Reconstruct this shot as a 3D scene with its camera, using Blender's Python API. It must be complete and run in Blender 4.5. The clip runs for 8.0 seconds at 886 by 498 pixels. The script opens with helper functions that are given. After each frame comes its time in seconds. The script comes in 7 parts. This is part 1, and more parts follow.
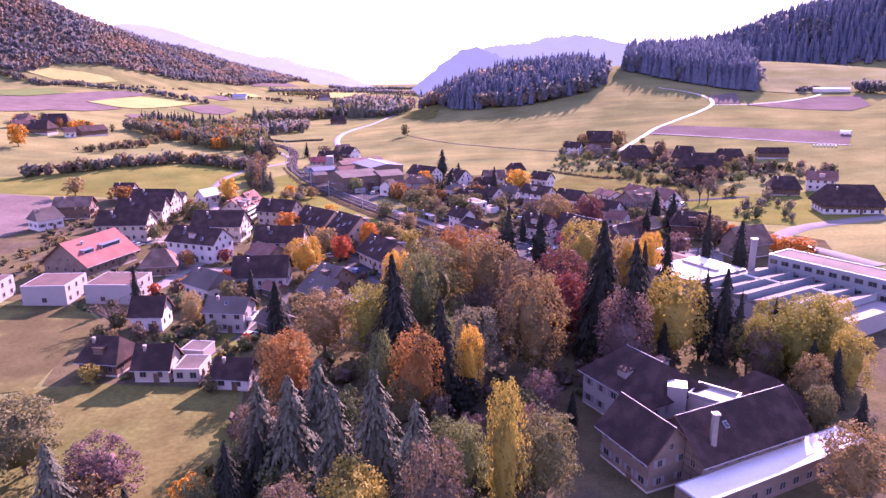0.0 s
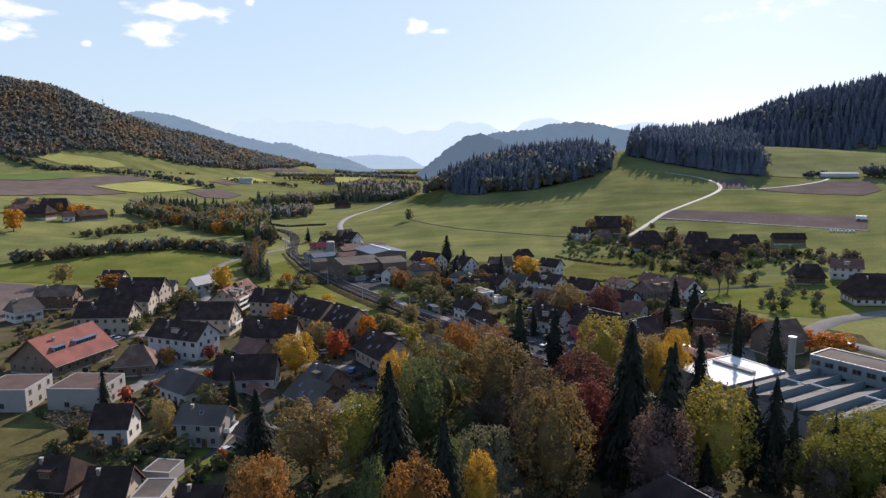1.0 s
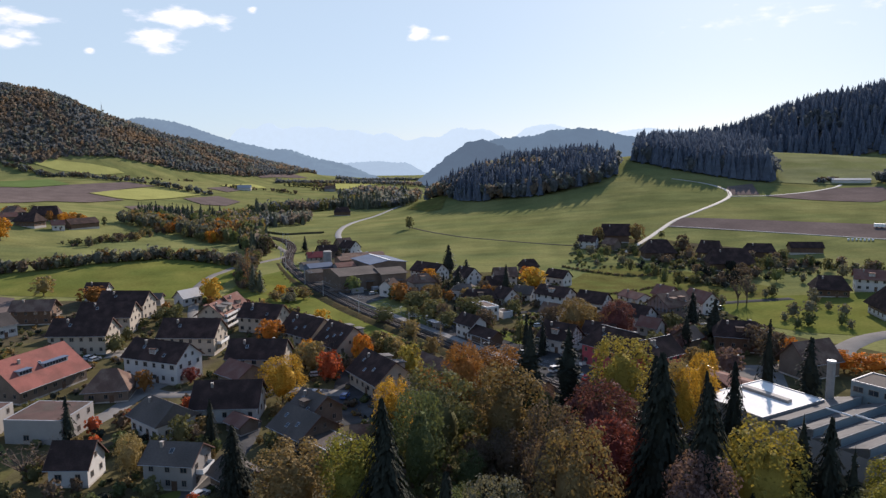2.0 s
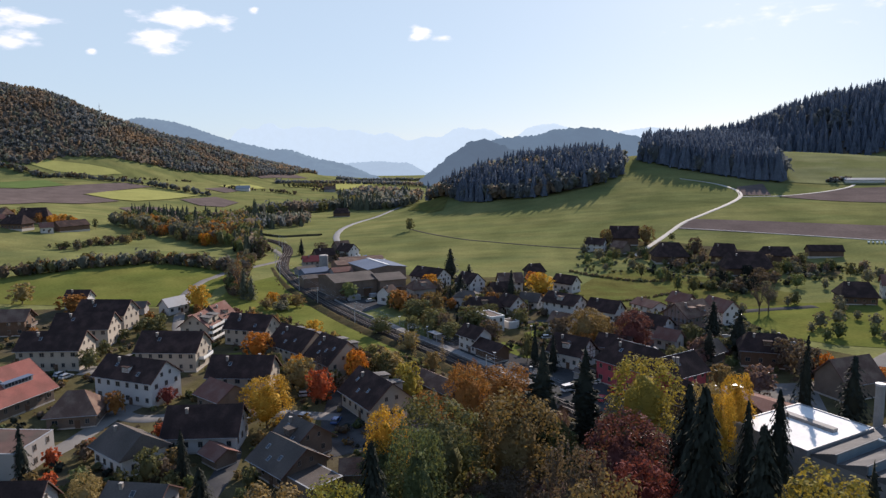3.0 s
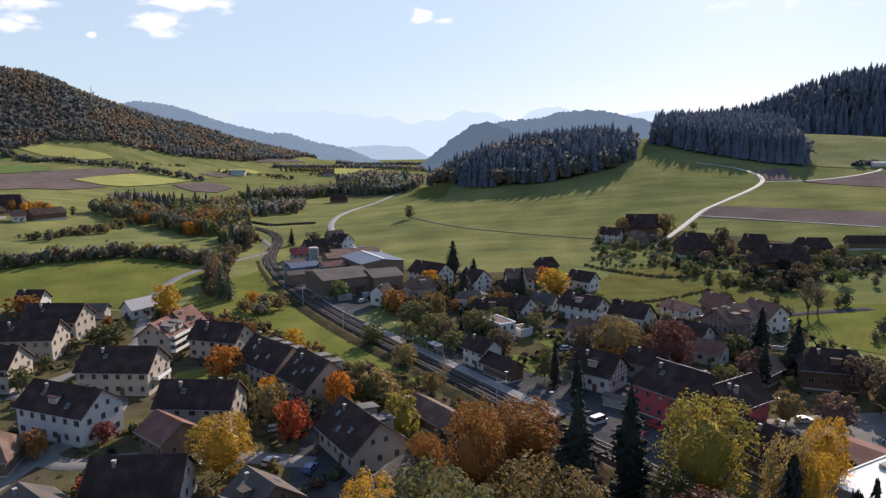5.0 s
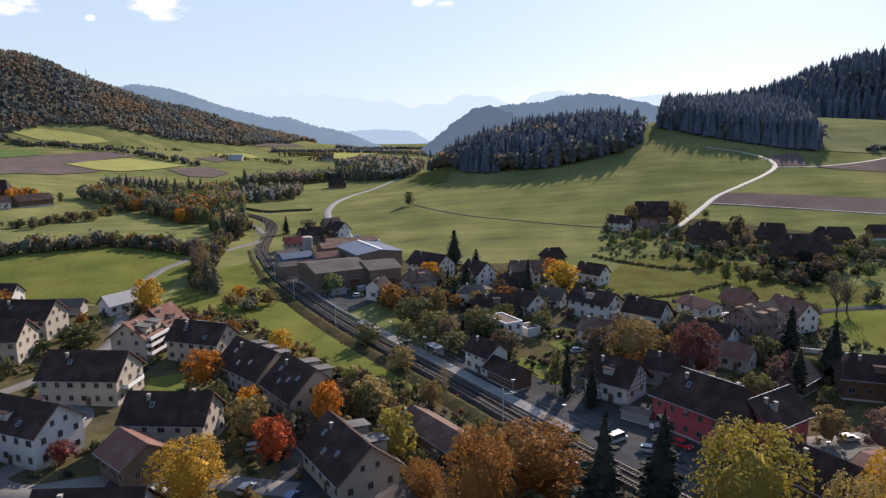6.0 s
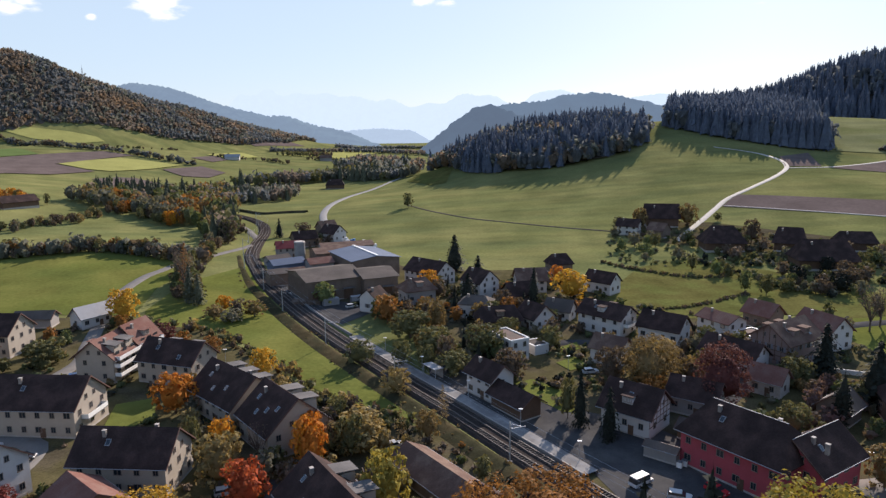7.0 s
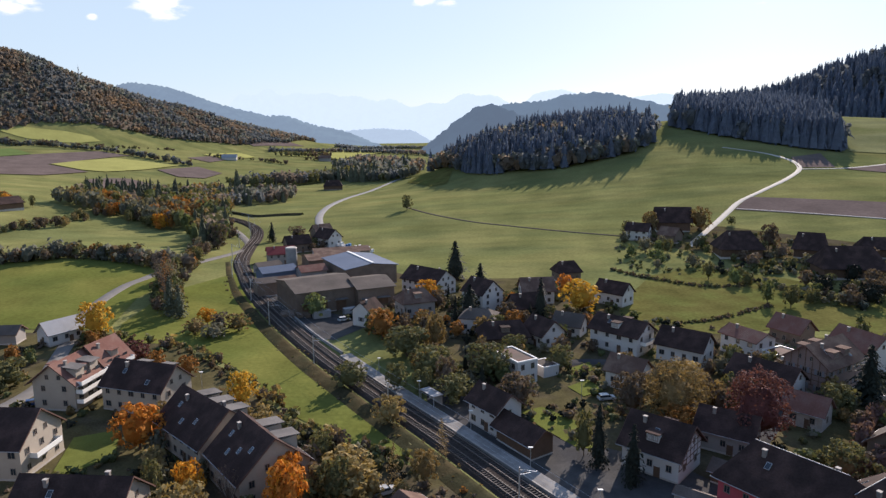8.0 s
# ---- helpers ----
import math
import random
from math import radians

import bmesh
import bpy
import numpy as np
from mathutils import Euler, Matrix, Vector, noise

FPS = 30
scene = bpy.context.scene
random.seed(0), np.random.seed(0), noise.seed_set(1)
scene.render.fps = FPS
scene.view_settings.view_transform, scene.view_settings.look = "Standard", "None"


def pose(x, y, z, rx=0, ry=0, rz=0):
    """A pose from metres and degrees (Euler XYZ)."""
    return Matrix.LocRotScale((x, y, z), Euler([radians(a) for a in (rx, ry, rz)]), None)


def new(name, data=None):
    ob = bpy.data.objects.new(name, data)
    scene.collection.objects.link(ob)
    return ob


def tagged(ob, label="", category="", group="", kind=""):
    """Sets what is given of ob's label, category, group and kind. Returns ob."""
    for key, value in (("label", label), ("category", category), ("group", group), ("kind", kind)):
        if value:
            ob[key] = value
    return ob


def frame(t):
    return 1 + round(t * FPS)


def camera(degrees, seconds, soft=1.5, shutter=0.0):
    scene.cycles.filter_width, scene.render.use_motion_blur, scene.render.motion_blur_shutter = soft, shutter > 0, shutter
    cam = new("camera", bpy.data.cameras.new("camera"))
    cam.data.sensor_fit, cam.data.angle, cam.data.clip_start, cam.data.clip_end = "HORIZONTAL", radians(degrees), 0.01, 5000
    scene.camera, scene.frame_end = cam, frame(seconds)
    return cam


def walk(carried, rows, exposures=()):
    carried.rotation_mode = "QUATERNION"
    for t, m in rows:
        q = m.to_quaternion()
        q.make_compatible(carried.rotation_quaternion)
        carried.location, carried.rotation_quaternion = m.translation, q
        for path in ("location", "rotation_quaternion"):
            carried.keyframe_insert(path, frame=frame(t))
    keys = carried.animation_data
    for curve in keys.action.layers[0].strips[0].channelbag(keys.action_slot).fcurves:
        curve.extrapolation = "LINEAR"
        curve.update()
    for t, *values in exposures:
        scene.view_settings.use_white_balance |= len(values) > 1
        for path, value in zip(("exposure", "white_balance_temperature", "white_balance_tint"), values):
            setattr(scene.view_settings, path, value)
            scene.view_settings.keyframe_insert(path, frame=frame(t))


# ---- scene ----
cam = camera(67.0, 8.0, soft=1.4, shutter=0.12)
METRES, EYE, TILT, LEAN, TURN = 147.4, 60.0, 0.0, 0.0, 0.0
ROWS = [
    (0.0, 0.0, 0.0, 0.0, -0.1, -14.94, 0.38),
    (0.5, 0.0001, 0.0643, 0.0, -0.02, -10.45, 0.41),
    (1.0, 0.0002, 0.1278, -0.0012, 0.29, -7.93, 0.4),
    (1.5, 0.0, 0.1886, -0.0025, 0.37, -7.4, 0.43),
    (3.0, -0.0006, 0.3772, -0.0043, 0.56, -7.39, 0.54),
    (3.5, -0.0011, 0.4402, -0.0059, 0.59, -7.4, 0.6),
    (4.0, -0.0012, 0.5028, -0.0077, 0.62, -7.6, 0.59),
    (4.5, -0.0017, 0.5655, -0.009, 0.67, -7.96, 0.61),
    (6.0, -0.002, 0.7515, -0.0118, 0.83, -10.05, 0.59),
    (6.5, -0.0019, 0.8139, -0.0128, 0.86, -10.07, 0.57),
    (7.0, -0.0015, 0.8755, -0.0134, 0.88, -10.1, 0.55),
    (7.5, -0.0012, 0.9376, -0.0143, 0.92, -10.09, 0.54),
    (8.0, -0.0012, 0.9998, -0.0151, 0.95, -10.1, 0.53),
]
EXPOSURES = [(0.0, 2.68, 6200, 104), (0.1, 2.15, 6200, 70), (0.2, 1.6, 6200, 38), (0.4, 1.74, 6150, 23), (0.7, 1.38, 6200, 20), (1.0, 1.2, 6200, 19), (3.0, 1.09, 6250, 19), (5.0, 1.16, 6300, 20), (8.0, 1.26, 6300, 20)]
walk(cam, [(t, pose(0, 0, EYE, TILT, LEAN, TURN) @ pose(METRES * x, METRES * y, METRES * z, 90 + pitch, roll, yaw)) for t, x, y, z, yaw, pitch, roll in ROWS], EXPOSURES)

# ---- sky and sun ----
SUN_AZ, SUN_EL = 24.5, 25.0  # degrees to the right of straight ahead, degrees up
world = bpy.data.worlds.new("sky")
scene.world = world
world.use_nodes = True
wn, wl = world.node_tree.nodes, world.node_tree.links
wn.clear()
w_out = wn.new("ShaderNodeOutputWorld")
w_bg = wn.new("ShaderNodeBackground")
w_sky = wn.new("ShaderNodeTexSky")
w_sky.sky_type = "NISHITA"
w_sky.sun_disc = False
w_sky.sun_elevation = radians(SUN_EL)
w_sky.sun_rotation = radians(SUN_AZ)
w_sky.altitude = 600
w_sky.air_density, w_sky.dust_density, w_sky.ozone_density = 1.0, 0.7, 1.5
w_bg.inputs["Strength"].default_value = 0.102
w_co = wn.new("ShaderNodeTexCoord")


def sky_node(kind, op, a, b, c=None):
    n = wn.new(kind)
    n.operation = op
    for i, v in enumerate((a, b, c)):
        if v is None:
            continue
        if hasattr(v, "default_value") or hasattr(v, "links"):
            wl.new(v, n.inputs[i])
        else:
            n.inputs[i].default_value = v
    return n.outputs["Value"] if kind == "ShaderNodeMath" else n.outputs[0]


# small fair-weather clouds: soft ovals in the sky, broken up by noise
w_map = wn.new("ShaderNodeMapping")
w_map.inputs["Scale"].default_value = (16, 16, 42)
wl.new(w_co.outputs["Generated"], w_map.inputs["Vector"])
w_noise = wn.new("ShaderNodeTexNoise")
w_noise.inputs["Scale"].default_value, w_noise.inputs["Detail"].default_value = 2.2, 7.0
wl.new(w_map.outputs["Vector"], w_noise.inputs["Vector"])
w_sum = None
for az, el, wide, high, amount in [(-20.7, 11.1, 3.1, 0.75, 1.0), (-22.9, 9.4, 1.7, 0.9, 1.0), (-32.6, 8.8, 1.5, 0.7, 0.8),
                                   (-32.2, 10.2, 2.2, 0.55, 0.9), (-2.5, 10.5, 0.9, 0.55, 0.95), (-0.4, 10.1, 0.8, 0.32, 0.85), (-15.6, 12.0, 0.35, 0.25, 0.7), (-27.5, 8.3, 0.35, 0.22, 0.7),
                                   (25.0, 10.5, 5.0, 0.7, 0.25), (-52, 14, 6, 2, 1.0), (48, 17, 7, 2.4, 0.9), (-70, 30, 9, 4, 1.0)]:
    mid = (math.sin(radians(az)) * math.cos(radians(el)), math.cos(radians(az)) * math.cos(radians(el)), math.sin(radians(el)))
    off = wn.new("ShaderNodeVectorMath")
    off.operation = "SUBTRACT"
    wl.new(w_co.outputs["Generated"], off.inputs[0])
    off.inputs[1].default_value = mid
    scl = wn.new("ShaderNodeVectorMath")
    scl.operation = "MULTIPLY"
    wl.new(off.outputs[0], scl.inputs[0])
    scl.inputs[1].default_value = (1 / radians(wide), 1 / radians(wide), 1 / radians(high))
    ln = wn.new("ShaderNodeVectorMath")
    ln.operation = "LENGTH"
    wl.new(scl.outputs[0], ln.inputs[0])
    oval = sky_node("ShaderNodeMath", "MULTIPLY", sky_node("ShaderNodeMath", "SUBTRACT", 1.25, ln.outputs["Value"]), amount)
    w_sum = oval if w_sum is None else sky_node("ShaderNodeMath", "MAXIMUM", w_sum, oval)
w_cov = sky_node("ShaderNodeMath", "ADD", w_sum, sky_node("ShaderNodeMath", "MULTIPLY", w_noise.outputs[0], 2.2))
w_ramp = wn.new("ShaderNodeMapRange")
w_ramp.interpolation_type = "SMOOTHSTEP"
for i, v in ((1, 1.15), (2, 2.1), (3, 0.0), (4, 0.95)):
    w_ramp.inputs[i].default_value = v
wl.new(w_cov, w_ramp.inputs[0])
w_mix = wn.new("ShaderNodeMix")
w_mix.data_type = "RGBA"
wl.new(w_ramp.outputs[0], w_mix.inputs["Factor"])
w_veil = wn.new("ShaderNodeMix")  # thin high haze
w_veil.data_type = "RGBA"
w_veil.inputs["Factor"].default_value = 0.12
wl.new(w_sky.outputs[0], w_veil.inputs[6])
w_veil.inputs[7].default_value = (1.15, 2.0, 2.4, 1)
w_soft = wn.new("ShaderNodeMix")  # the bright haze round the sun evens out
w_soft.data_type, w_soft.blend_type = "RGBA", "DARKEN"
w_soft.inputs["Factor"].default_value = 0.86
wl.new(w_veil.outputs[2], w_soft.inputs[6])
w_soft.inputs[7].default_value = (2.4, 3.04, 3.4, 1)
wl.new(w_soft.outputs[2], w_mix.inputs[6])
w_mix.inputs[7].default_value = (5.6, 5.5, 5.5, 1)
wl.new(w_mix.outputs[2], w_bg.inputs["Color"])
wl.new(w_bg.outputs[0], w_out.inputs["Surface"])

sun = new("sun", bpy.data.lights.new("sun", "SUN"))
sun.data.energy, sun.data.angle, sun.data.color = 3.45, radians(0.6), (1.0, 0.91, 0.76)
sun_way = Vector((math.sin(radians(SUN_AZ)) * math.cos(radians(SUN_EL)), math.cos(radians(SUN_AZ)) * math.cos(radians(SUN_EL)), math.sin(radians(SUN_EL))))
sun.matrix_world = Matrix.Translation((0, 0, 300)) @ sun_way.to_track_quat("Z", "Y").to_matrix().to_4x4()

# ---- lie of the land ----
BUMPS = [
    (-650, 1150, 280, 46.2), (-420, 900, 200, -16.6), (-500, 550, 220, 39.6), (-290, 430, 110, -16.5),
    (-190, 450, 60, 10.9), (-180, 620, 100, -6.2), (-100, 520, 80, -5.1), (180, 800, 140, 39.0),
    (320, 760, 150, -44.4), (300, 980, 220, 51.0), (520, 880, 240, 44.9), (260, 620, 140, 12.5),
    (60, 680, 110, -12.9), (-40, 640, 90, 10.1), (180, 440, 90, -5.4), (420, 560, 160, -4.5),
    (0, 850, 130, -8.0), (-150, 1100, 300, -19.6), (-100, 1600, 500, 18.9), (650, 450, 260, 25.1),
    (0, 200, 200, -1.4), (55, 885, 55, 17.0),
]
# ridges: start, height, end, height, half width
RIDGES = [
    (-1500, 900, 320, -950, 1560, 222, 210), (-950, 1560, 222, -780, 1850, 128, 210),
    (-780, 1850, 128, -520, 2300, 22, 210),
    (400, 1200, 55, 460, 1180, 92, 120), (460, 1180, 92, 660, 1160, 150, 150), (660, 1160, 150, 1100, 1150, 270, 190),
]


def land(x, y):
    """Height of the ground at x, y (numbers or arrays)."""
    x, y = np.asarray(x, float), np.asarray(y, float)
    z = np.full(np.broadcast(x, y).shape, -8.0)
    for cx, cy, s, a in BUMPS:
        z = z + a * np.exp(-((x - cx) ** 2 + (y - cy) ** 2) / (2 * s * s))
    for x0, y0, h0, x1, y1, h1, w in RIDGES:
        dx, dy = x1 - x0, y1 - y0
        s = np.clip(((x - x0) * dx + (y - y0) * dy) / (dx * dx + dy * dy), 0, 1)
        d2 = (x - x0 - s * dx) ** 2 + (y - y0 - s * dy) ** 2
        z = np.maximum(z, z * 0.0 - 8 + (8 + h0 + (h1 - h0) * s) * np.exp(-d2 / (2 * w * w)))
    return z

# ---- materials ----
PALER = 1.36  # scales up every base colour, which lifts the shade under a weaker sun


def material(name, base, rough=0.8, metal=0.0, vary=0.15, scale=0.6, fine=6.0, bump=0.0, bump_scale=20.0, other=None, other_scale=0.15, other_at=(0.45, 0.62), island=0.0, through_leaf=None, leafy=0.25, spec=0.3, streak=None):
    """A surface: base colour with grain at two scales, a second colour in patches, relief, and a shade of its own for each piece."""
    base, other = [c and tuple(min(0.85, PALER * k) for k in c) for c in (base, other)]
    m = bpy.data.materials.new(name)
    m.use_nodes = True
    n, l = m.node_tree.nodes, m.node_tree.links
    bsdf = n["Principled BSDF"]
    bsdf.inputs["Roughness"].default_value, bsdf.inputs["Metallic"].default_value = rough, metal
    bsdf.inputs["Specular IOR Level"].default_value = spec
    geo = n.new("ShaderNodeNewGeometry")
    pos = geo.outputs["Position"]

    def noise_at(s, detail=4.0):
        t = n.new("ShaderNodeTexNoise")
        t.inputs["Scale"].default_value, t.inputs["Detail"].default_value = s, detail
        l.new(pos, t.inputs["Vector"])
        return t.outputs[0]

    def mix(f, a, b, kind="MIX"):
        x = n.new("ShaderNodeMix")
        x.data_type, x.blend_type = "RGBA", kind
        for slot, v in ((0, f), (6, a), (7, b)):
            if isinstance(v, (int, float)):
                x.inputs[slot].default_value = v
            elif isinstance(v, tuple):
                x.inputs[slot].default_value = (*v, 1)
            else:
                l.new(v, x.inputs[slot])
        return x.outputs[2]

    def span(v, a, b, c, d):
        r = n.new("ShaderNodeMapRange")
        for i, k in enumerate((a, b, c, d)):
            r.inputs[i + 1].default_value = k
        l.new(v, r.inputs[0])
        return r.outputs[0]

    col = base
    # long darker bands: mowing lines, and undulation shade painted into the colour
    if streak:
        mp = n.new("ShaderNodeMapping")
        mp.inputs["Scale"].default_value = streak
        l.new(pos, mp.inputs["Vector"])
        st = n.new("ShaderNodeTexNoise")
        st.inputs["Scale"].default_value, st.inputs["Detail"].default_value = 1.0, 5.0
        l.new(mp.outputs[0], st.inputs["Vector"])
        col = mix(span(st.outputs[0], 0.4, 0.62, 0, 1), col, tuple(c * k for c, k in zip(base, (0.86, 0.9, 0.96))))
    if other:
        col = mix(span(noise_at(other_scale, 5.0), other_at[0], other_at[1], 0, 1), col, other)
    g = n.new("ShaderNodeMath")
    g.operation = "MULTIPLY"
    l.new(span(noise_at(scale), 0.25, 0.75, 1 - vary, 1 + vary), g.inputs[0])
    l.new(span(noise_at(fine, 2.0), 0.25, 0.75, 1 - vary * 0.7, 1 + vary * 0.7), g.inputs[1])
    f = g.outputs[0]
    if island:
        k = n.new("ShaderNodeMath")
        k.operation = "MULTIPLY"
        info = n.new("ShaderNodeObjectInfo")
        l.new(span(geo.outputs["Random Per Island"], 0, 1, 1 - island, 1 + island), k.inputs[0])
        l.new(span(info.outputs["Random"], 0, 1, 1 - island * 0.5, 1 + island * 0.5), k.inputs[1])
        k2 = n.new("ShaderNodeMath")
        k2.operation = "MULTIPLY"
        l.new(f, k2.inputs[0])
        l.new(k.outputs[0], k2.inputs[1])
        f = k2.outputs[0]
    v = n.new("ShaderNodeCombineColor")
    for i in range(3):
        l.new(f, v.inputs[i])
    col = mix(1.0, col, v.outputs[0], "MULTIPLY")
    l.new(col, bsdf.inputs["Base Color"])
    if bump:
        b = n.new("ShaderNodeBump")
        b.inputs["Strength"].default_value, b.inputs["Distance"].default_value = min(1.0, bump), 0.1
        l.new(noise_at(bump_scale, 3.0), b.inputs["Height"])
        l.new(b.outputs[0], bsdf.inputs["Normal"])
    if through_leaf:
        t = n.new("ShaderNodeBsdfTranslucent")
        l.new(mix(1.0, col, through_leaf, "MULTIPLY"), t.inputs["Color"])
        s = n.new("ShaderNodeMixShader")
        s.inputs[0].default_value = leafy
        l.new(bsdf.outputs[0], s.inputs[1])
        l.new(t.outputs[0], s.inputs[2])
        l.new(s.outputs[0], n["Material Output"].inputs["Surface"])
    return m


def ribbed(name, base, step, rough=0.9, depth=0.5, **kw):
    """A material with rows of relief that run across the slope (tile courses, sheet ribs), in the object's own space."""
    m = material(name, base, rough, spec=0.08, **kw)
    n, l = m.node_tree.nodes, m.node_tree.links
    tc = n.new("ShaderNodeTexCoord")
    w = n.new("ShaderNodeTexWave")
    w.bands_direction = "Y"
    w.wave_profile = "SAW"
    w.inputs["Scale"].default_value = 2 * math.pi / (20 * step)
    w.inputs["Distortion"].default_value, w.inputs["Detail Scale"].default_value = 0.6, 3.0
    l.new(tc.outputs["Object"], w.inputs["Vector"])
    b = n.new("ShaderNodeBump")
    b.inputs["Strength"].default_value, b.inputs["Distance"].default_value = depth, 0.05
    l.new(w.outputs[1], b.inputs["Height"])
    l.new(b.outputs[0], n["Principled BSDF"].inputs["Normal"])
    return m


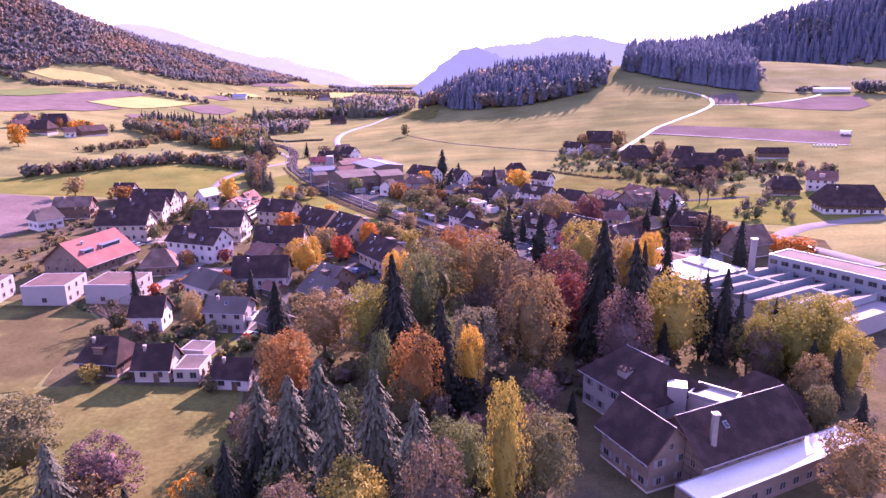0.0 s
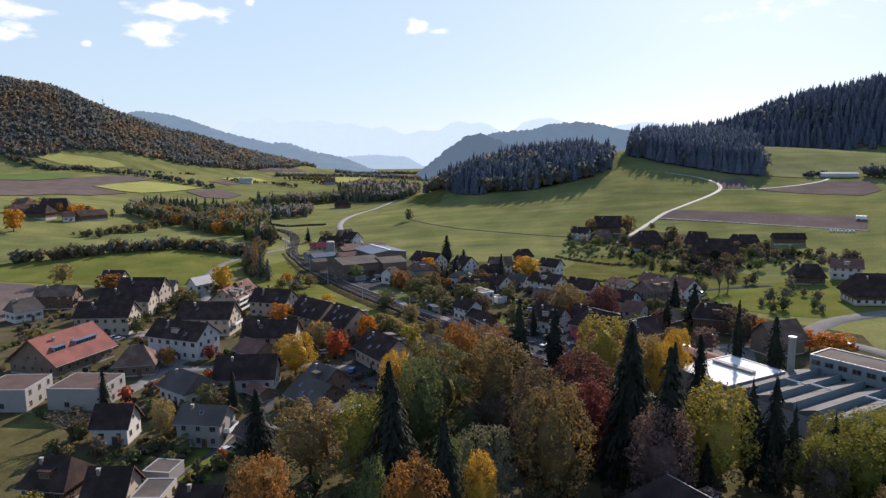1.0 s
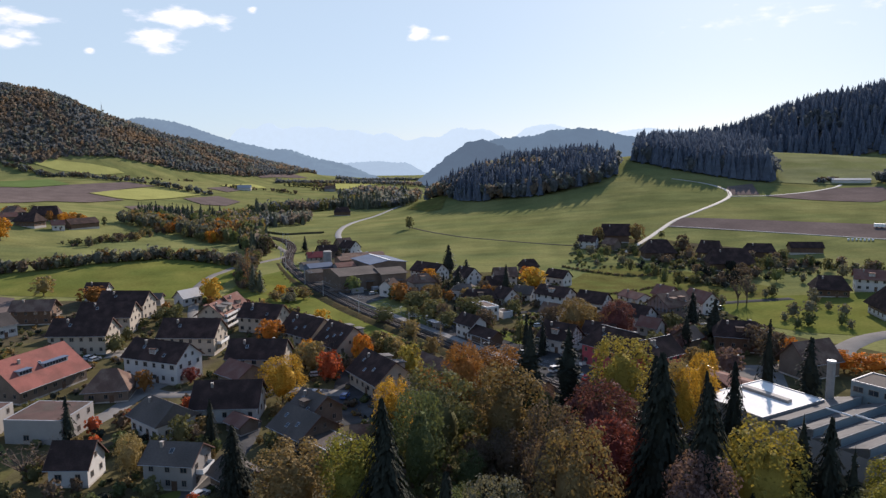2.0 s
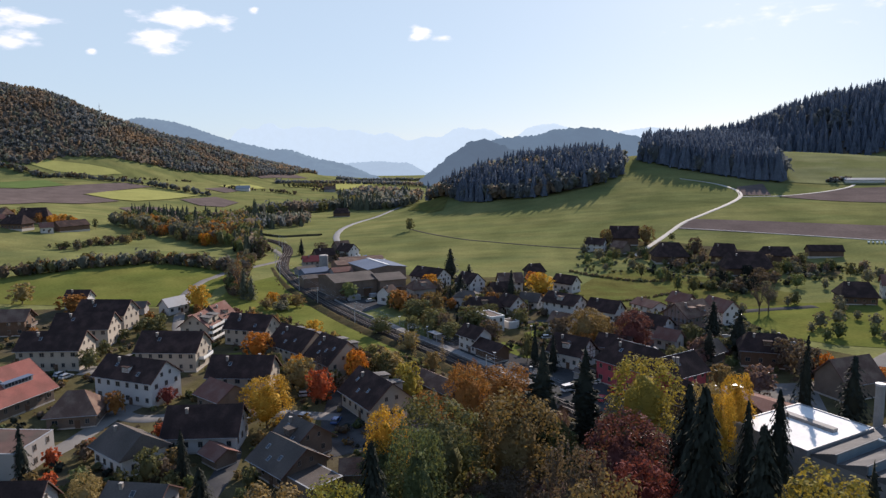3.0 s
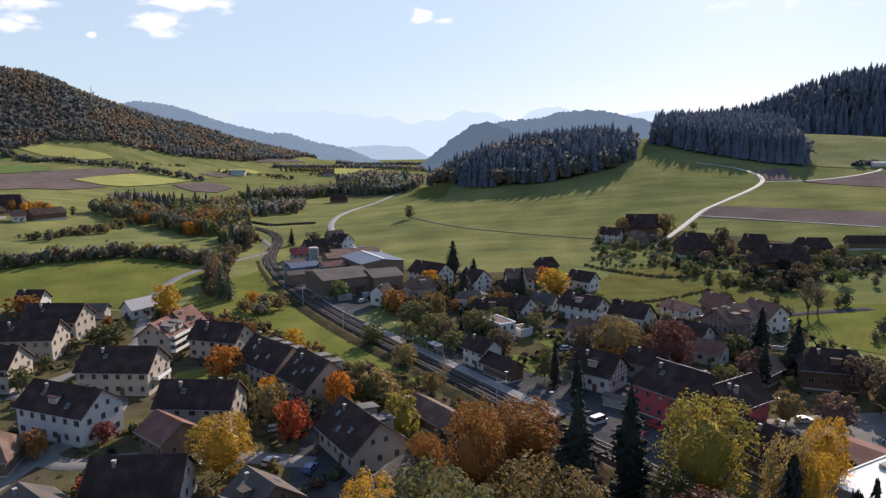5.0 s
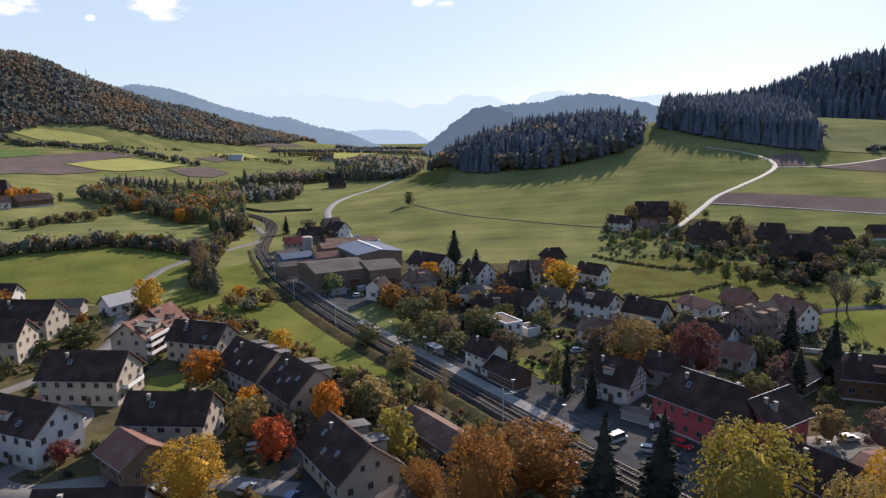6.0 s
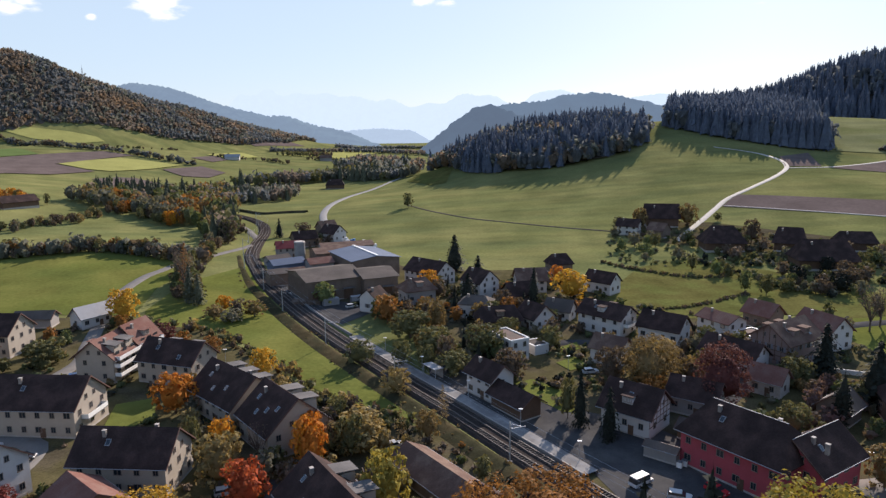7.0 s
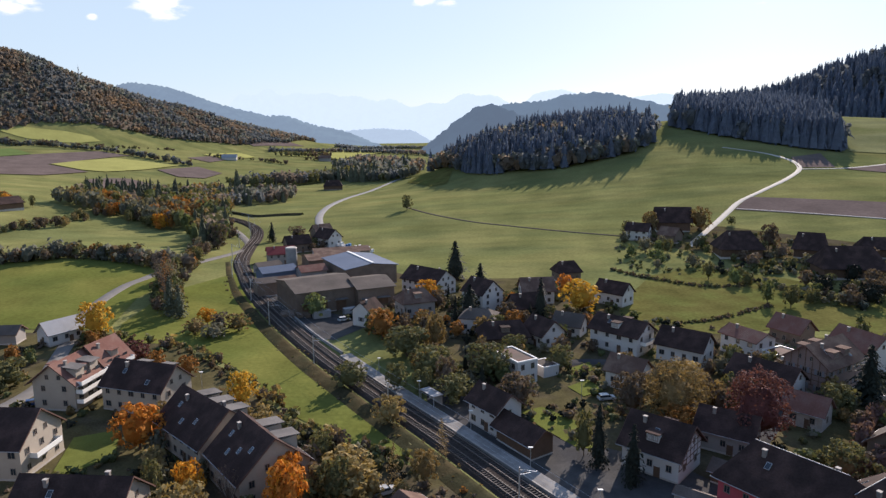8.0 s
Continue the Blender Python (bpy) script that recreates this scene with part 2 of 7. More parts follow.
MAT = {
    "grass": material("meadow_grass", (0.108, 0.112, 0.042), 0.95, spec=0.0, streak=(0.006, 0.05, 0.05), vary=0.22, scale=0.035, fine=0.7, bump=0.6, bump_scale=1.5, other=(0.132, 0.128, 0.05), other_scale=0.018),
    "lush": material("lush_meadow_grass", (0.088, 0.096, 0.024), 0.95, spec=0.0, streak=(0.02, 0.05, 0.05), vary=0.2, scale=0.05, fine=0.8, bump=0.6, bump_scale=1.5, other=(0.108, 0.108, 0.029), other_scale=0.03),
    "garden": material("garden_ground", (0.066, 0.057, 0.028), 0.95, spec=0.0, vary=0.3, scale=0.2, fine=2.0, bump=0.6, bump_scale=2.0, other=(0.06, 0.05, 0.032), other_scale=0.06, other_at=(0.5, 0.6)),
    "lawn": material("mown_lawn", (0.088, 0.098, 0.026), 0.9, spec=0.0, vary=0.18, scale=0.25, fine=3.0, bump=0.3, bump_scale=5.0),
    "pasture": material("rough_pasture", (0.08, 0.075, 0.025), 0.9, spec=0.0, vary=0.28, scale=0.12, fine=0.9, bump=0.9, bump_scale=0.8, other=(0.07, 0.075, 0.023), other_scale=0.06),
    # meadow grass again, with the haze of distance put into a paler colour
    "hill_grass": material("hazed_hill_grass", (0.15, 0.147, 0.068), 0.95, spec=0.0, streak=(0.006, 0.05, 0.05), vary=0.2, scale=0.03, fine=0.6, bump=0.5, bump_scale=1.0, other=(0.118, 0.122, 0.05), other_scale=0.02),
    "drygrass": material("dry_grass", (0.06, 0.052, 0.023), 0.9, spec=0.0, vary=0.2, scale=0.1, fine=1.0, bump=0.4, bump_scale=2.0, other=(0.095, 0.095, 0.03), other_scale=0.05),
    "plough": material("ploughed_soil", (0.10, 0.078, 0.07), 0.95, spec=0.0, vary=0.18, scale=0.05, fine=0.5, bump=0.8, bump_scale=1.2),
    "stubble": material("stubble_field", (0.215, 0.208, 0.07), 0.9, spec=0.0, vary=0.14, scale=0.04, fine=0.5, bump=0.3, bump_scale=1.5),
    "crop": material("young_crop", (0.085, 0.115, 0.04), 0.9, spec=0.0, vary=0.14, scale=0.04, fine=0.5),
    "bank": material("shaded_bank_scrub", (0.034, 0.032, 0.018), 0.95, spec=0.0, vary=0.3, scale=0.3, fine=2.5, bump=0.8, bump_scale=2.0, other=(0.05, 0.04, 0.022), other_scale=0.12),
    "litter": material("forest_floor", (0.085, 0.07, 0.055), 0.95, spec=0.0, vary=0.3, scale=0.3, fine=2.0, bump=0.6, bump_scale=2.0),
    "asphalt": material("asphalt", (0.046, 0.045, 0.046), 0.85, spec=0.0, vary=0.18, scale=0.3, fine=3.0, other=(0.064, 0.061, 0.058), other_scale=0.12),
    "road": material("pale_road", (0.145, 0.134, 0.122), 0.9, spec=0.0, vary=0.12, scale=0.3, fine=3.0),
    "gravel": material("gravel", (0.29, 0.265, 0.23), 0.9, vary=0.15, scale=0.5, fine=5.0),
    "concrete": material("concrete", (0.17, 0.163, 0.157), 0.9, spec=0.1, vary=0.14, scale=0.4, fine=4.0),
    "ballast": material("track_ballast", (0.036, 0.03, 0.027), 0.95, spec=0.0, vary=0.3, scale=0.8, fine=6.0, bump=0.9, bump_scale=6.0),
    "rail": material("rail_steel", (0.12, 0.10, 0.09), 0.6, metal=0.1, vary=0.1),
    "sleeper": material("sleeper_concrete", (0.048, 0.041, 0.037), 0.9, vary=0.15, island=0.2),
    "steel": material("galvanised_steel", (0.30, 0.31, 0.32), 0.5, metal=0.6, vary=0.1),
    "white": material("white_plaster", (0.37, 0.352, 0.335), 0.85, vary=0.05, scale=0.5, fine=4.0, bump=0.1),
    "cream": material("cream_plaster", (0.275, 0.235, 0.19), 0.85, vary=0.06, scale=0.5, fine=4.0, bump=0.1),
    "grey": material("grey_plaster", (0.2, 0.184, 0.172), 0.85, vary=0.06, scale=0.5, fine=4.0, bump=0.1),
    "rose": material("faded_rose_plaster", (0.17, 0.12, 0.105), 0.85, vary=0.1, scale=0.5, fine=4.0, bump=0.1),
    "pink": material("crimson_plaster", (0.27, 0.05, 0.062), 0.85, vary=0.08, scale=0.5, fine=4.0, bump=0.1),
    "paving": material("platform_paving", (0.15, 0.142, 0.135), 0.95, spec=0.0, vary=0.15, scale=0.4, fine=4.0, other=(0.19, 0.18, 0.17), other_scale=0.2),
    "chimney": material("rendered_chimney", (0.16, 0.14, 0.125), 0.9, vary=0.2, scale=0.7, fine=4.0),
    "teal": material("green_grey_panels", (0.15, 0.175, 0.18), 0.7, vary=0.1, scale=0.4, fine=3.0),
    "stone": material("stone_plinth", (0.30, 0.27, 0.24), 0.9, vary=0.15, scale=0.7, fine=4.0),
    "wood": material("dark_timber", (0.085, 0.05, 0.032), 0.75, vary=0.2, scale=0.6, fine=5.0),
    "verge": material("brown_verge_paint", (0.085, 0.045, 0.035), 0.8, vary=0.15, scale=0.6, fine=5.0),
    "plank": material("weathered_boards", (0.115, 0.085, 0.066), 0.8, vary=0.22, scale=0.4, fine=5.0),
    "dark_tile": ribbed("dark_roof_tile", (0.031, 0.0205, 0.0185), 0.34, vary=0.24, scale=0.3, fine=3.0, other=(0.044, 0.027, 0.0235), other_scale=0.3),
    "brown_tile": ribbed("brown_roof_tile", (0.095, 0.058, 0.045), 0.34, vary=0.2, scale=0.3, fine=3.0, other=(0.12, 0.08, 0.06), other_scale=0.3),
    "red_tile": ribbed("red_roof_tile", (0.19, 0.074, 0.06), 0.34, vary=0.14, scale=0.3, fine=3.0, other=(0.15, 0.064, 0.052), other_scale=0.2),
    "rust_tile": ribbed("rust_roof_tile", (0.135, 0.066, 0.052), 0.34, vary=0.18, scale=0.3, fine=3.0, other=(0.13, 0.075, 0.06), other_scale=0.3),
    "slate": ribbed("grey_fibre_cement_roof", (0.084, 0.069, 0.06), 0.4, vary=0.22, scale=0.3, fine=3.0, other=(0.062, 0.052, 0.046), other_scale=0.15),
    "sheet": ribbed("blue_grey_roof_sheet", (0.085, 0.105, 0.145), 0.5, rough=0.7, vary=0.1, scale=0.1, fine=2.0),
    "flat_roof": material("gravelled_flat_roof", (0.062, 0.033, 0.027), 0.9, vary=0.25, scale=0.3, fine=4.0, other=(0.05, 0.034, 0.027), other_scale=0.25),
    "membrane": material("white_roof_membrane", (0.56, 0.54, 0.51), 0.8, spec=0.05, vary=0.08, scale=0.15, fine=2.0, other=(0.56, 0.54, 0.51), other_scale=0.1),
    "trim_white": material("white_paint", (0.55, 0.54, 0.52), 0.6, vary=0.04),
    "frame": material("brown_window_frames", (0.16, 0.13, 0.11), 0.7, vary=0.15),
    "metal_edge": material("zinc_flashing", (0.22, 0.22, 0.225), 0.65, metal=0.2, vary=0.08),
    "glass": material("window_glass", (0.02, 0.025, 0.03), 0.08, vary=0.05, spec=0.7),
    "frosted": material("frosted_glazing", (0.13, 0.165, 0.18), 0.35, vary=0.12, scale=0.4, fine=3.0, spec=0.4),
    "sheeting": ribbed("pale_grey_roof_sheeting", (0.115, 0.106, 0.10), 0.6, vary=0.14, scale=0.25, fine=2.5, other=(0.09, 0.084, 0.08), other_scale=0.2),
    "crimson_sheet": ribbed("crimson_roof_sheet", (0.10, 0.022, 0.026), 0.5, vary=0.12, scale=0.2, fine=2.0),
    "blue_film": material("blue_film", (0.05, 0.13, 0.26), 0.5, vary=0.08),
    "shutter": material("grey_shutter", (0.13, 0.13, 0.14), 0.7, vary=0.1),
    "bark": material("bark", (0.075, 0.055, 0.042), 0.95, vary=0.25, scale=1.0, fine=6.0, bump=0.5),
    "rubber": material("tyre_rubber", (0.02, 0.02, 0.02), 0.8),
    "car_white": material("white_car_paint", (0.34, 0.34, 0.34), 0.45, vary=0.02, spec=0.3),
    "car_dark": material("dark_car_paint", (0.03, 0.033, 0.04), 0.25, vary=0.02, spec=0.6),
    "car_red": material("red_car_paint", (0.35, 0.025, 0.03), 0.25, vary=0.02, spec=0.6),
    "car_blue": material("blue_car_paint", (0.04, 0.08, 0.2), 0.25, vary=0.02, spec=0.6),
    "car_grey": material("silver_car_paint", (0.35, 0.36, 0.37), 0.3, vary=0.02, spec=0.6),
}
# the meadows roll softly
gn, gl = MAT["grass"].node_tree.nodes, MAT["grass"].node_tree.links
g_map = gn.new("ShaderNodeMapping")
g_map.inputs["Scale"].default_value = (0.012, 0.034, 0.0)
gl.new(gn["Geometry"].outputs["Position"], g_map.inputs["Vector"])
g_roll = gn.new("ShaderNodeTexNoise")
g_roll.inputs["Scale"].default_value, g_roll.inputs["Detail"].default_value = 1.0, 2.5
gl.new(g_map.outputs[0], g_roll.inputs["Vector"])
g_bump = gn.new("ShaderNodeBump")
g_bump.inputs["Strength"].default_value, g_bump.inputs["Distance"].default_value = 1.0, 2.6
gl.new(g_roll.outputs[0], g_bump.inputs["Height"])
gl.new(gn["Bump"].outputs[0], g_bump.inputs["Normal"])
gl.new(g_bump.outputs[0], gn["Principled BSDF"].inputs["Normal"])
LEAVES = {
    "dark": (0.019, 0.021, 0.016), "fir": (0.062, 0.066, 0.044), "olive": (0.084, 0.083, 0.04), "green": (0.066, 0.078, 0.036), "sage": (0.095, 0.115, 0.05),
    "grey": (0.11, 0.105, 0.075), "lime": (0.13, 0.125, 0.03), "yellow": (0.20, 0.165, 0.04), "pale": (0.19, 0.145, 0.065), "gold": (0.31, 0.19, 0.03),
    "amber": (0.32, 0.155, 0.022), "bronze": (0.135, 0.097, 0.045), "rust": (0.175, 0.085, 0.028), "orange": (0.31, 0.12, 0.024), "scarlet": (0.25, 0.062, 0.028),
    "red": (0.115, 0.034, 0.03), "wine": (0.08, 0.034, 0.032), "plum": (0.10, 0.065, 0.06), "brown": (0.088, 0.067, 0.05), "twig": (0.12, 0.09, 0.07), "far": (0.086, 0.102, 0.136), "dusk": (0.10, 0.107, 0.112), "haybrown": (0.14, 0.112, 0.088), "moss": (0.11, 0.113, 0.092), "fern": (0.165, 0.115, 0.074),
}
# Hill-forest leaves: distance haze worked into their colour, extra translucency flattening the contrast.
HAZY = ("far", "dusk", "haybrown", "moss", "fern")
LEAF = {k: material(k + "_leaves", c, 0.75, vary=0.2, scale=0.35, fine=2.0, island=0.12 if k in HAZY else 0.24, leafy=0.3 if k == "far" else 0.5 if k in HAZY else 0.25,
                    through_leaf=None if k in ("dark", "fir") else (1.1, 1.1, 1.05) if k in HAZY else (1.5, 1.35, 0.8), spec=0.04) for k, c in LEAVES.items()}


# ---- making things ----
def bulk_mesh(name, verts, quads, mat):
    """A mesh of many four- or three-cornered faces from arrays."""
    me = bpy.data.meshes.new(name)
    verts, quads = np.asarray(verts, np.float32), np.asarray(quads, np.int32)
    n, k = quads.shape
    me.vertices.add(len(verts))
    me.vertices.foreach_set("co", verts.ravel())
    me.loops.add(n * k)
    me.loops.foreach_set("vertex_index", quads.ravel())
    me.polygons.add(n)
    me.polygons.foreach_set("loop_start", np.arange(0, n * k, k, dtype=np.int32))
    me.polygons.foreach_set("loop_total", np.full(n, k, np.int32))
    me.materials.append(mat)
    me.update(calc_edges=True)
    return me


def box_bm(bm, x0, x1, y0, y1, z0, z1, turn=None):
    vs = [bm.verts.new((turn @ Vector(c)) if turn else c) for c in ((x0, y0, z0), (x1, y0, z0), (x1, y1, z0), (x0, y1, z0), (x0, y0, z1), (x1, y0, z1), (x1, y1, z1), (x0, y1, z1))]
    for f in ((3, 2, 1, 0), (4, 5, 6, 7), (0, 1, 5, 4), (1, 2, 6, 5), (2, 3, 7, 6), (3, 0, 4, 7)):
        bm.faces.new([vs[i] for i in f])
    return bm


def boxes(*dims):
    bm = bmesh.new()
    for d in dims:
        box_bm(bm, *d)
    return bm


def tube_bm(bm, a, b, ra, rb, sides=8):
    a, b = Vector(a), Vector(b)
    q = (b - a).to_track_quat("Z", "Y").to_matrix()
    ring = lambda c, r: [bm.verts.new(c + q @ Vector((r * math.cos(2 * math.pi * i / sides), r * math.sin(2 * math.pi * i / sides), 0))) for i in range(sides)]
    p, s = ring(a, ra), ring(b, rb)
    for i in range(sides):
        bm.faces.new((p[i], p[(i + 1) % sides], s[(i + 1) % sides], s[i]))
    bm.faces.new(s)
    bm.faces.new(p[::-1])
    return bm


def part(name, data, mat, parent, label=""):
    """Links a bmesh or mesh as one object under a thing or a part."""
    if isinstance(data, bmesh.types.BMesh):
        bm, data = data, bpy.data.meshes.new(name)
        bmesh.ops.recalc_face_normals(bm, faces=bm.faces)
        bm.to_mesh(data)
        bm.free()
    if mat and not data.materials:
        data.materials.append(mat)
    ob = new(name, data)
    ob.parent = parent
    if label:
        ob["label"] = label
    return ob


def thing(name, label, category, m, group="", kind=""):
    ob = new(name)
    ob.matrix_world = m
    ob.empty_display_size = 0.5
    return tagged(ob, label, category, group, kind)


def ground_z(x, y):
    return float(land(x, y))


rng = np.random.default_rng(11)

# ---- the ground: one sheet out to the horizon ----
def steps(*spans):
    out = []
    for a, b, s in spans:
        out += list(np.arange(a, b, s))
    return np.array(out + [spans[-1][1]])


gx = steps((-4200, -1600, 260), (-1600, -700, 40), (-700, -320, 14), (-320, 320, 5), (320, 700, 14), (700, 1600, 40), (1600, 4200, 260))
gy = steps((-1200, -40, 80), (-40, 80, 15), (80, 700, 5), (700, 1300, 12), (1300, 2400, 25), (2400, 4900, 100))
GX, GY = np.meshgrid(gx, gy)
GZ = land(GX, GY)
nx, ny = len(gx), len(gy)
idx = np.arange(nx * ny).reshape(ny, nx)
quads = np.stack([idx[:-1, :-1], idx[:-1, 1:], idx[1:, 1:], idx[1:, :-1]], -1).reshape(-1, 4)
ground = new("ground", bulk_mesh("ground", np.stack([GX, GY, GZ], -1).reshape(-1, 3), quads, MAT["grass"]))
ground.data.polygons.foreach_set("use_smooth", [True] * len(ground.data.polygons))
tagged(ground, "rolling green meadows of a wide valley floor", "ground", kind="structure")


def drape(name, label, corners, mat, up=0.1, step=6.0, category="field", kind="structure"):
    """A patch of other cover that lies on the land within the given outline."""
    bm = bmesh.new()
    bm.faces.new([bm.verts.new((x, y, 0)) for x, y in corners])
    xs, ys = [c[0] for c in corners], [c[1] for c in corners]
    for lo, hi, axis in ((min(xs), max(xs), 0), (min(ys), max(ys), 1)):
        for k in np.arange(math.ceil(lo / step) * step, hi, step):
            co, no = ((k, 0, 0), (1, 0, 0)) if axis == 0 else ((0, k, 0), (0, 1, 0))
            bmesh.ops.bisect_plane(bm, geom=bm.verts[:] + bm.edges[:] + bm.faces[:], plane_co=co, plane_no=no)
    for v in bm.verts:
        v.co.z = ground_z(v.co.x, v.co.y) + up
    bmesh.ops.recalc_face_normals(bm, faces=bm.faces)
    if sum(f.normal.z for f in bm.faces) < 0:
        bmesh.ops.reverse_faces(bm, faces=bm.faces)
    for f in bm.faces:
        f.smooth = True
    me = bpy.data.meshes.new(name)
    bm.to_mesh(me)
    bm.free()
    me.materials.append(mat)
    return tagged(new(name, me), label, category, kind=kind)


def curve_points(ctrl, every):
    """Points at even steps on a smooth line through the given ones."""
    c = [np.array(p, float) for p in ctrl]
    c = [2 * c[0] - c[1]] + c + [2 * c[-1] - c[-2]]
    pts = []
    for i in range(1, len(c) - 2):
        p0, p1, p2, p3 = c[i - 1:i + 3]
        n = max(2, int(np.linalg.norm(p2 - p1) / (every * 0.25)))
        for k in range(n):
            t = k / n
            pts.append(0.5 * ((2 * p1) + (p2 - p0) * t + (2 * p0 - 5 * p1 + 4 * p2 - p3) * t * t + (3 * p1 - p0 - 3 * p2 + p3) * t ** 3))
    pts.append(c[-2])
    pts = np.array(pts)
    s = np.concatenate([[0], np.cumsum(np.linalg.norm(np.diff(pts, axis=0), axis=1))])
    q = np.linspace(0, s[-1], max(2, int(s[-1] / every) + 1))
    return np.stack([np.interp(q, s, pts[:, 0]), np.interp(q, s, pts[:, 1])], 1)


def sides_of(pts):
    d = np.gradient(pts, axis=0)
    d /= np.linalg.norm(d, axis=1)[:, None]
    return np.stack([d[:, 1], -d[:, 0]], 1)


LINES = []


def ribbon(name, label, ctrl, profile, mat, every=3.0, category="road", kind="structure", level=None):
    """A strip along a line; profile: (offset to the right, height over the land) from left to right."""
    pts = curve_points(ctrl, every)
    if category in ("road", "railway", "platform"):
        LINES.append((pts, max(abs(o) for o, h in profile)))
    side = sides_of(pts)
    base = np.array([ground_z(*p) for p in pts]) if level is None else np.full(len(pts), level)
    rows = [np.column_stack([pts + side * o, base + h]) for o, h in profile]
    k, n = len(rows), len(pts)
    v = np.stack(rows, 1).reshape(-1, 3)
    i = np.arange(n * k).reshape(n, k)
    f = np.stack([i[:-1, :-1], i[:-1, 1:], i[1:, 1:], i[1:, :-1]], -1).reshape(-1, 4)
    ob = new(name, bulk_mesh(name, v, f, mat))
    if category in ("platform", "wall", "rail", "railway"):
        ob.data.shade_flat()
    return tagged(ob, label, category, kind=kind)


def road(name, label, ctrl, width, mat="asphalt", up=0.16):
    w = width / 2
    return ribbon(name, label, ctrl, [(-w - 0.4, up - 0.3), (-w, up), (0, up + 0.05), (w, up), (w + 0.4, up - 0.3)], MAT[mat])


# fields of the valley sides
drape("field", "broad brown ploughed field on the valley side", [(-700, 985), (-607, 1006), (-582, 1071), (-555, 1126), (-538, 1161), (-485, 1147), (-504, 1079), (-523, 1004), (-474, 987), (-458, 982), (-479, 920), (-514, 891), (-520, 800), (-640, 880)], MAT["plough"], 0.8, 12)
drape("field", "pale yellow-green stubble field", [(-521, 1009), (-510, 1054), (-489, 1111), (-395, 1109), (-417, 1043), (-445, 996), (-472, 991)], MAT["stubble"], 0.9, 12)
drape("field", "brown ploughed field beside the hedge", [(-428, 917), (-418, 950), (-398, 962), (-350, 929), (-342, 855), (-337, 797), (-389, 871)], MAT["plough"], 0.8, 12)
drape("field", "narrow brown ploughed strip", [(-404, 1055), (-371, 1115), (-323, 1077), (-327, 1021), (-359, 1015)], MAT["plough"], 0.8, 12)
drape("field", "bright meadow below the wood", [(-766, 1271), (-750, 1310), (-700, 1352), (-660, 1372), (-640, 1365), (-659, 1330), (-678, 1310), (-723, 1280)], MAT["stubble"], 0.9, 12)
drape("field", "pale mown field in the valley", [(-418, 1262), (-399, 1393), (-342, 1303), (-358, 1230)], MAT["stubble"], 0.9, 12)
drape("field", "brown strip field in the valley", [(-418, 1195), (-400, 1251), (-364, 1216), (-374, 1171)], MAT["plough"], 0.7, 12)
drape("field", "far brown ploughed field", [(-490, 1710), (-448, 1907), (-384, 1880), (-459, 1692)], MAT["plough"], 1.0, 20)
drape("field", "far pale mown field", [(-330, 1400), (-250, 1700), (-150, 1650), (-210, 1380)], MAT["stubble"], 1.0, 20)
drape("field", "deep green crop field on the slope", [(-760, 1040), (-671, 1093), (-652, 1130), (-585, 1073), (-612, 1013), (-700, 990)], MAT["crop"], 0.7, 12)
drape("field", "long dark brown ploughed field on the slope", [(190, 583), (240, 556), (311, 513), (284, 470), (248, 501), (170, 555)], MAT["plough"], 0.25, 6)
drape("field", "small brown ploughed field below the forest", [(278, 710), (314, 733), (293, 670), (263, 667)], MAT["plough"], 0.3, 6)
drape("field", "brown ploughed field high on the slope", [(296, 663), (345, 687), (388, 711), (430, 705), (407, 648), (373, 621), (330, 641)], MAT["plough"], 0.4, 8)
drape("field", "brown ploughed field beside the houses", [(-290, 380), (-212, 356), (-178, 306), (-182, 270), (-290, 270)], MAT["plough"], 0.2, 6)
drape("field", "dry yellowish grass field at the village edge", [(-200, 189), (-108, 188), (-96, 176), (-93, 150), (-91, 135), (-130, 125), (-200, 125)], MAT["drygrass"], 0.14, 6)
drape("pasture", "tufted green pasture with hummocks", [(-92, 135), (-77, 138), (-46, 135), (-30, 96), (-34, 60), (-90, 60), (-130, 100)], MAT["pasture"], 0.16, 6)
drape("meadow", "lush green meadow behind the apartment houses", [(-300, 384), (-212, 360), (-180, 356), (-125, 355), (-114, 358), (-121, 392), (-118, 438), (-171, 446), (-230, 422), (-262, 413), (-300, 408)], MAT["lush"], 0.12, 6)
drape("meadow", "green orchard meadow above the street", [(118, 338), (122, 300), (135, 286), (160, 276), (215, 300), (235, 330), (215, 350), (160, 352), (135, 366)], MAT["lush"], 0.12, 6)
drape("meadow", "green meadow between the lane and the railway", [(-106, 345), (-81, 341), (-59, 320), (-36, 290), (-20, 276), (0, 268), (-27.5, 303), (-57, 351), (-73, 382), (-87, 416), (-98, 442), (-110, 410), (-113, 385), (-112, 362)], MAT["lush"], 0.12, 6)
# village ground on both sides of the railway
drape("village_ground", "mixed garden ground between the village houses", [(-112, 352), (-81, 338), (-59, 317), (-36, 287), (-20, 272), (-3, 267), (18, 246), (60, 60), (-30, 60), (-44, 134), (-90, 137), (-94, 152), (-97, 178), (-108, 190), (-160, 195), (-182, 268), (-178, 306), (-205, 348), (-150, 352)], MAT["garden"], 0.08, 6, "ground")
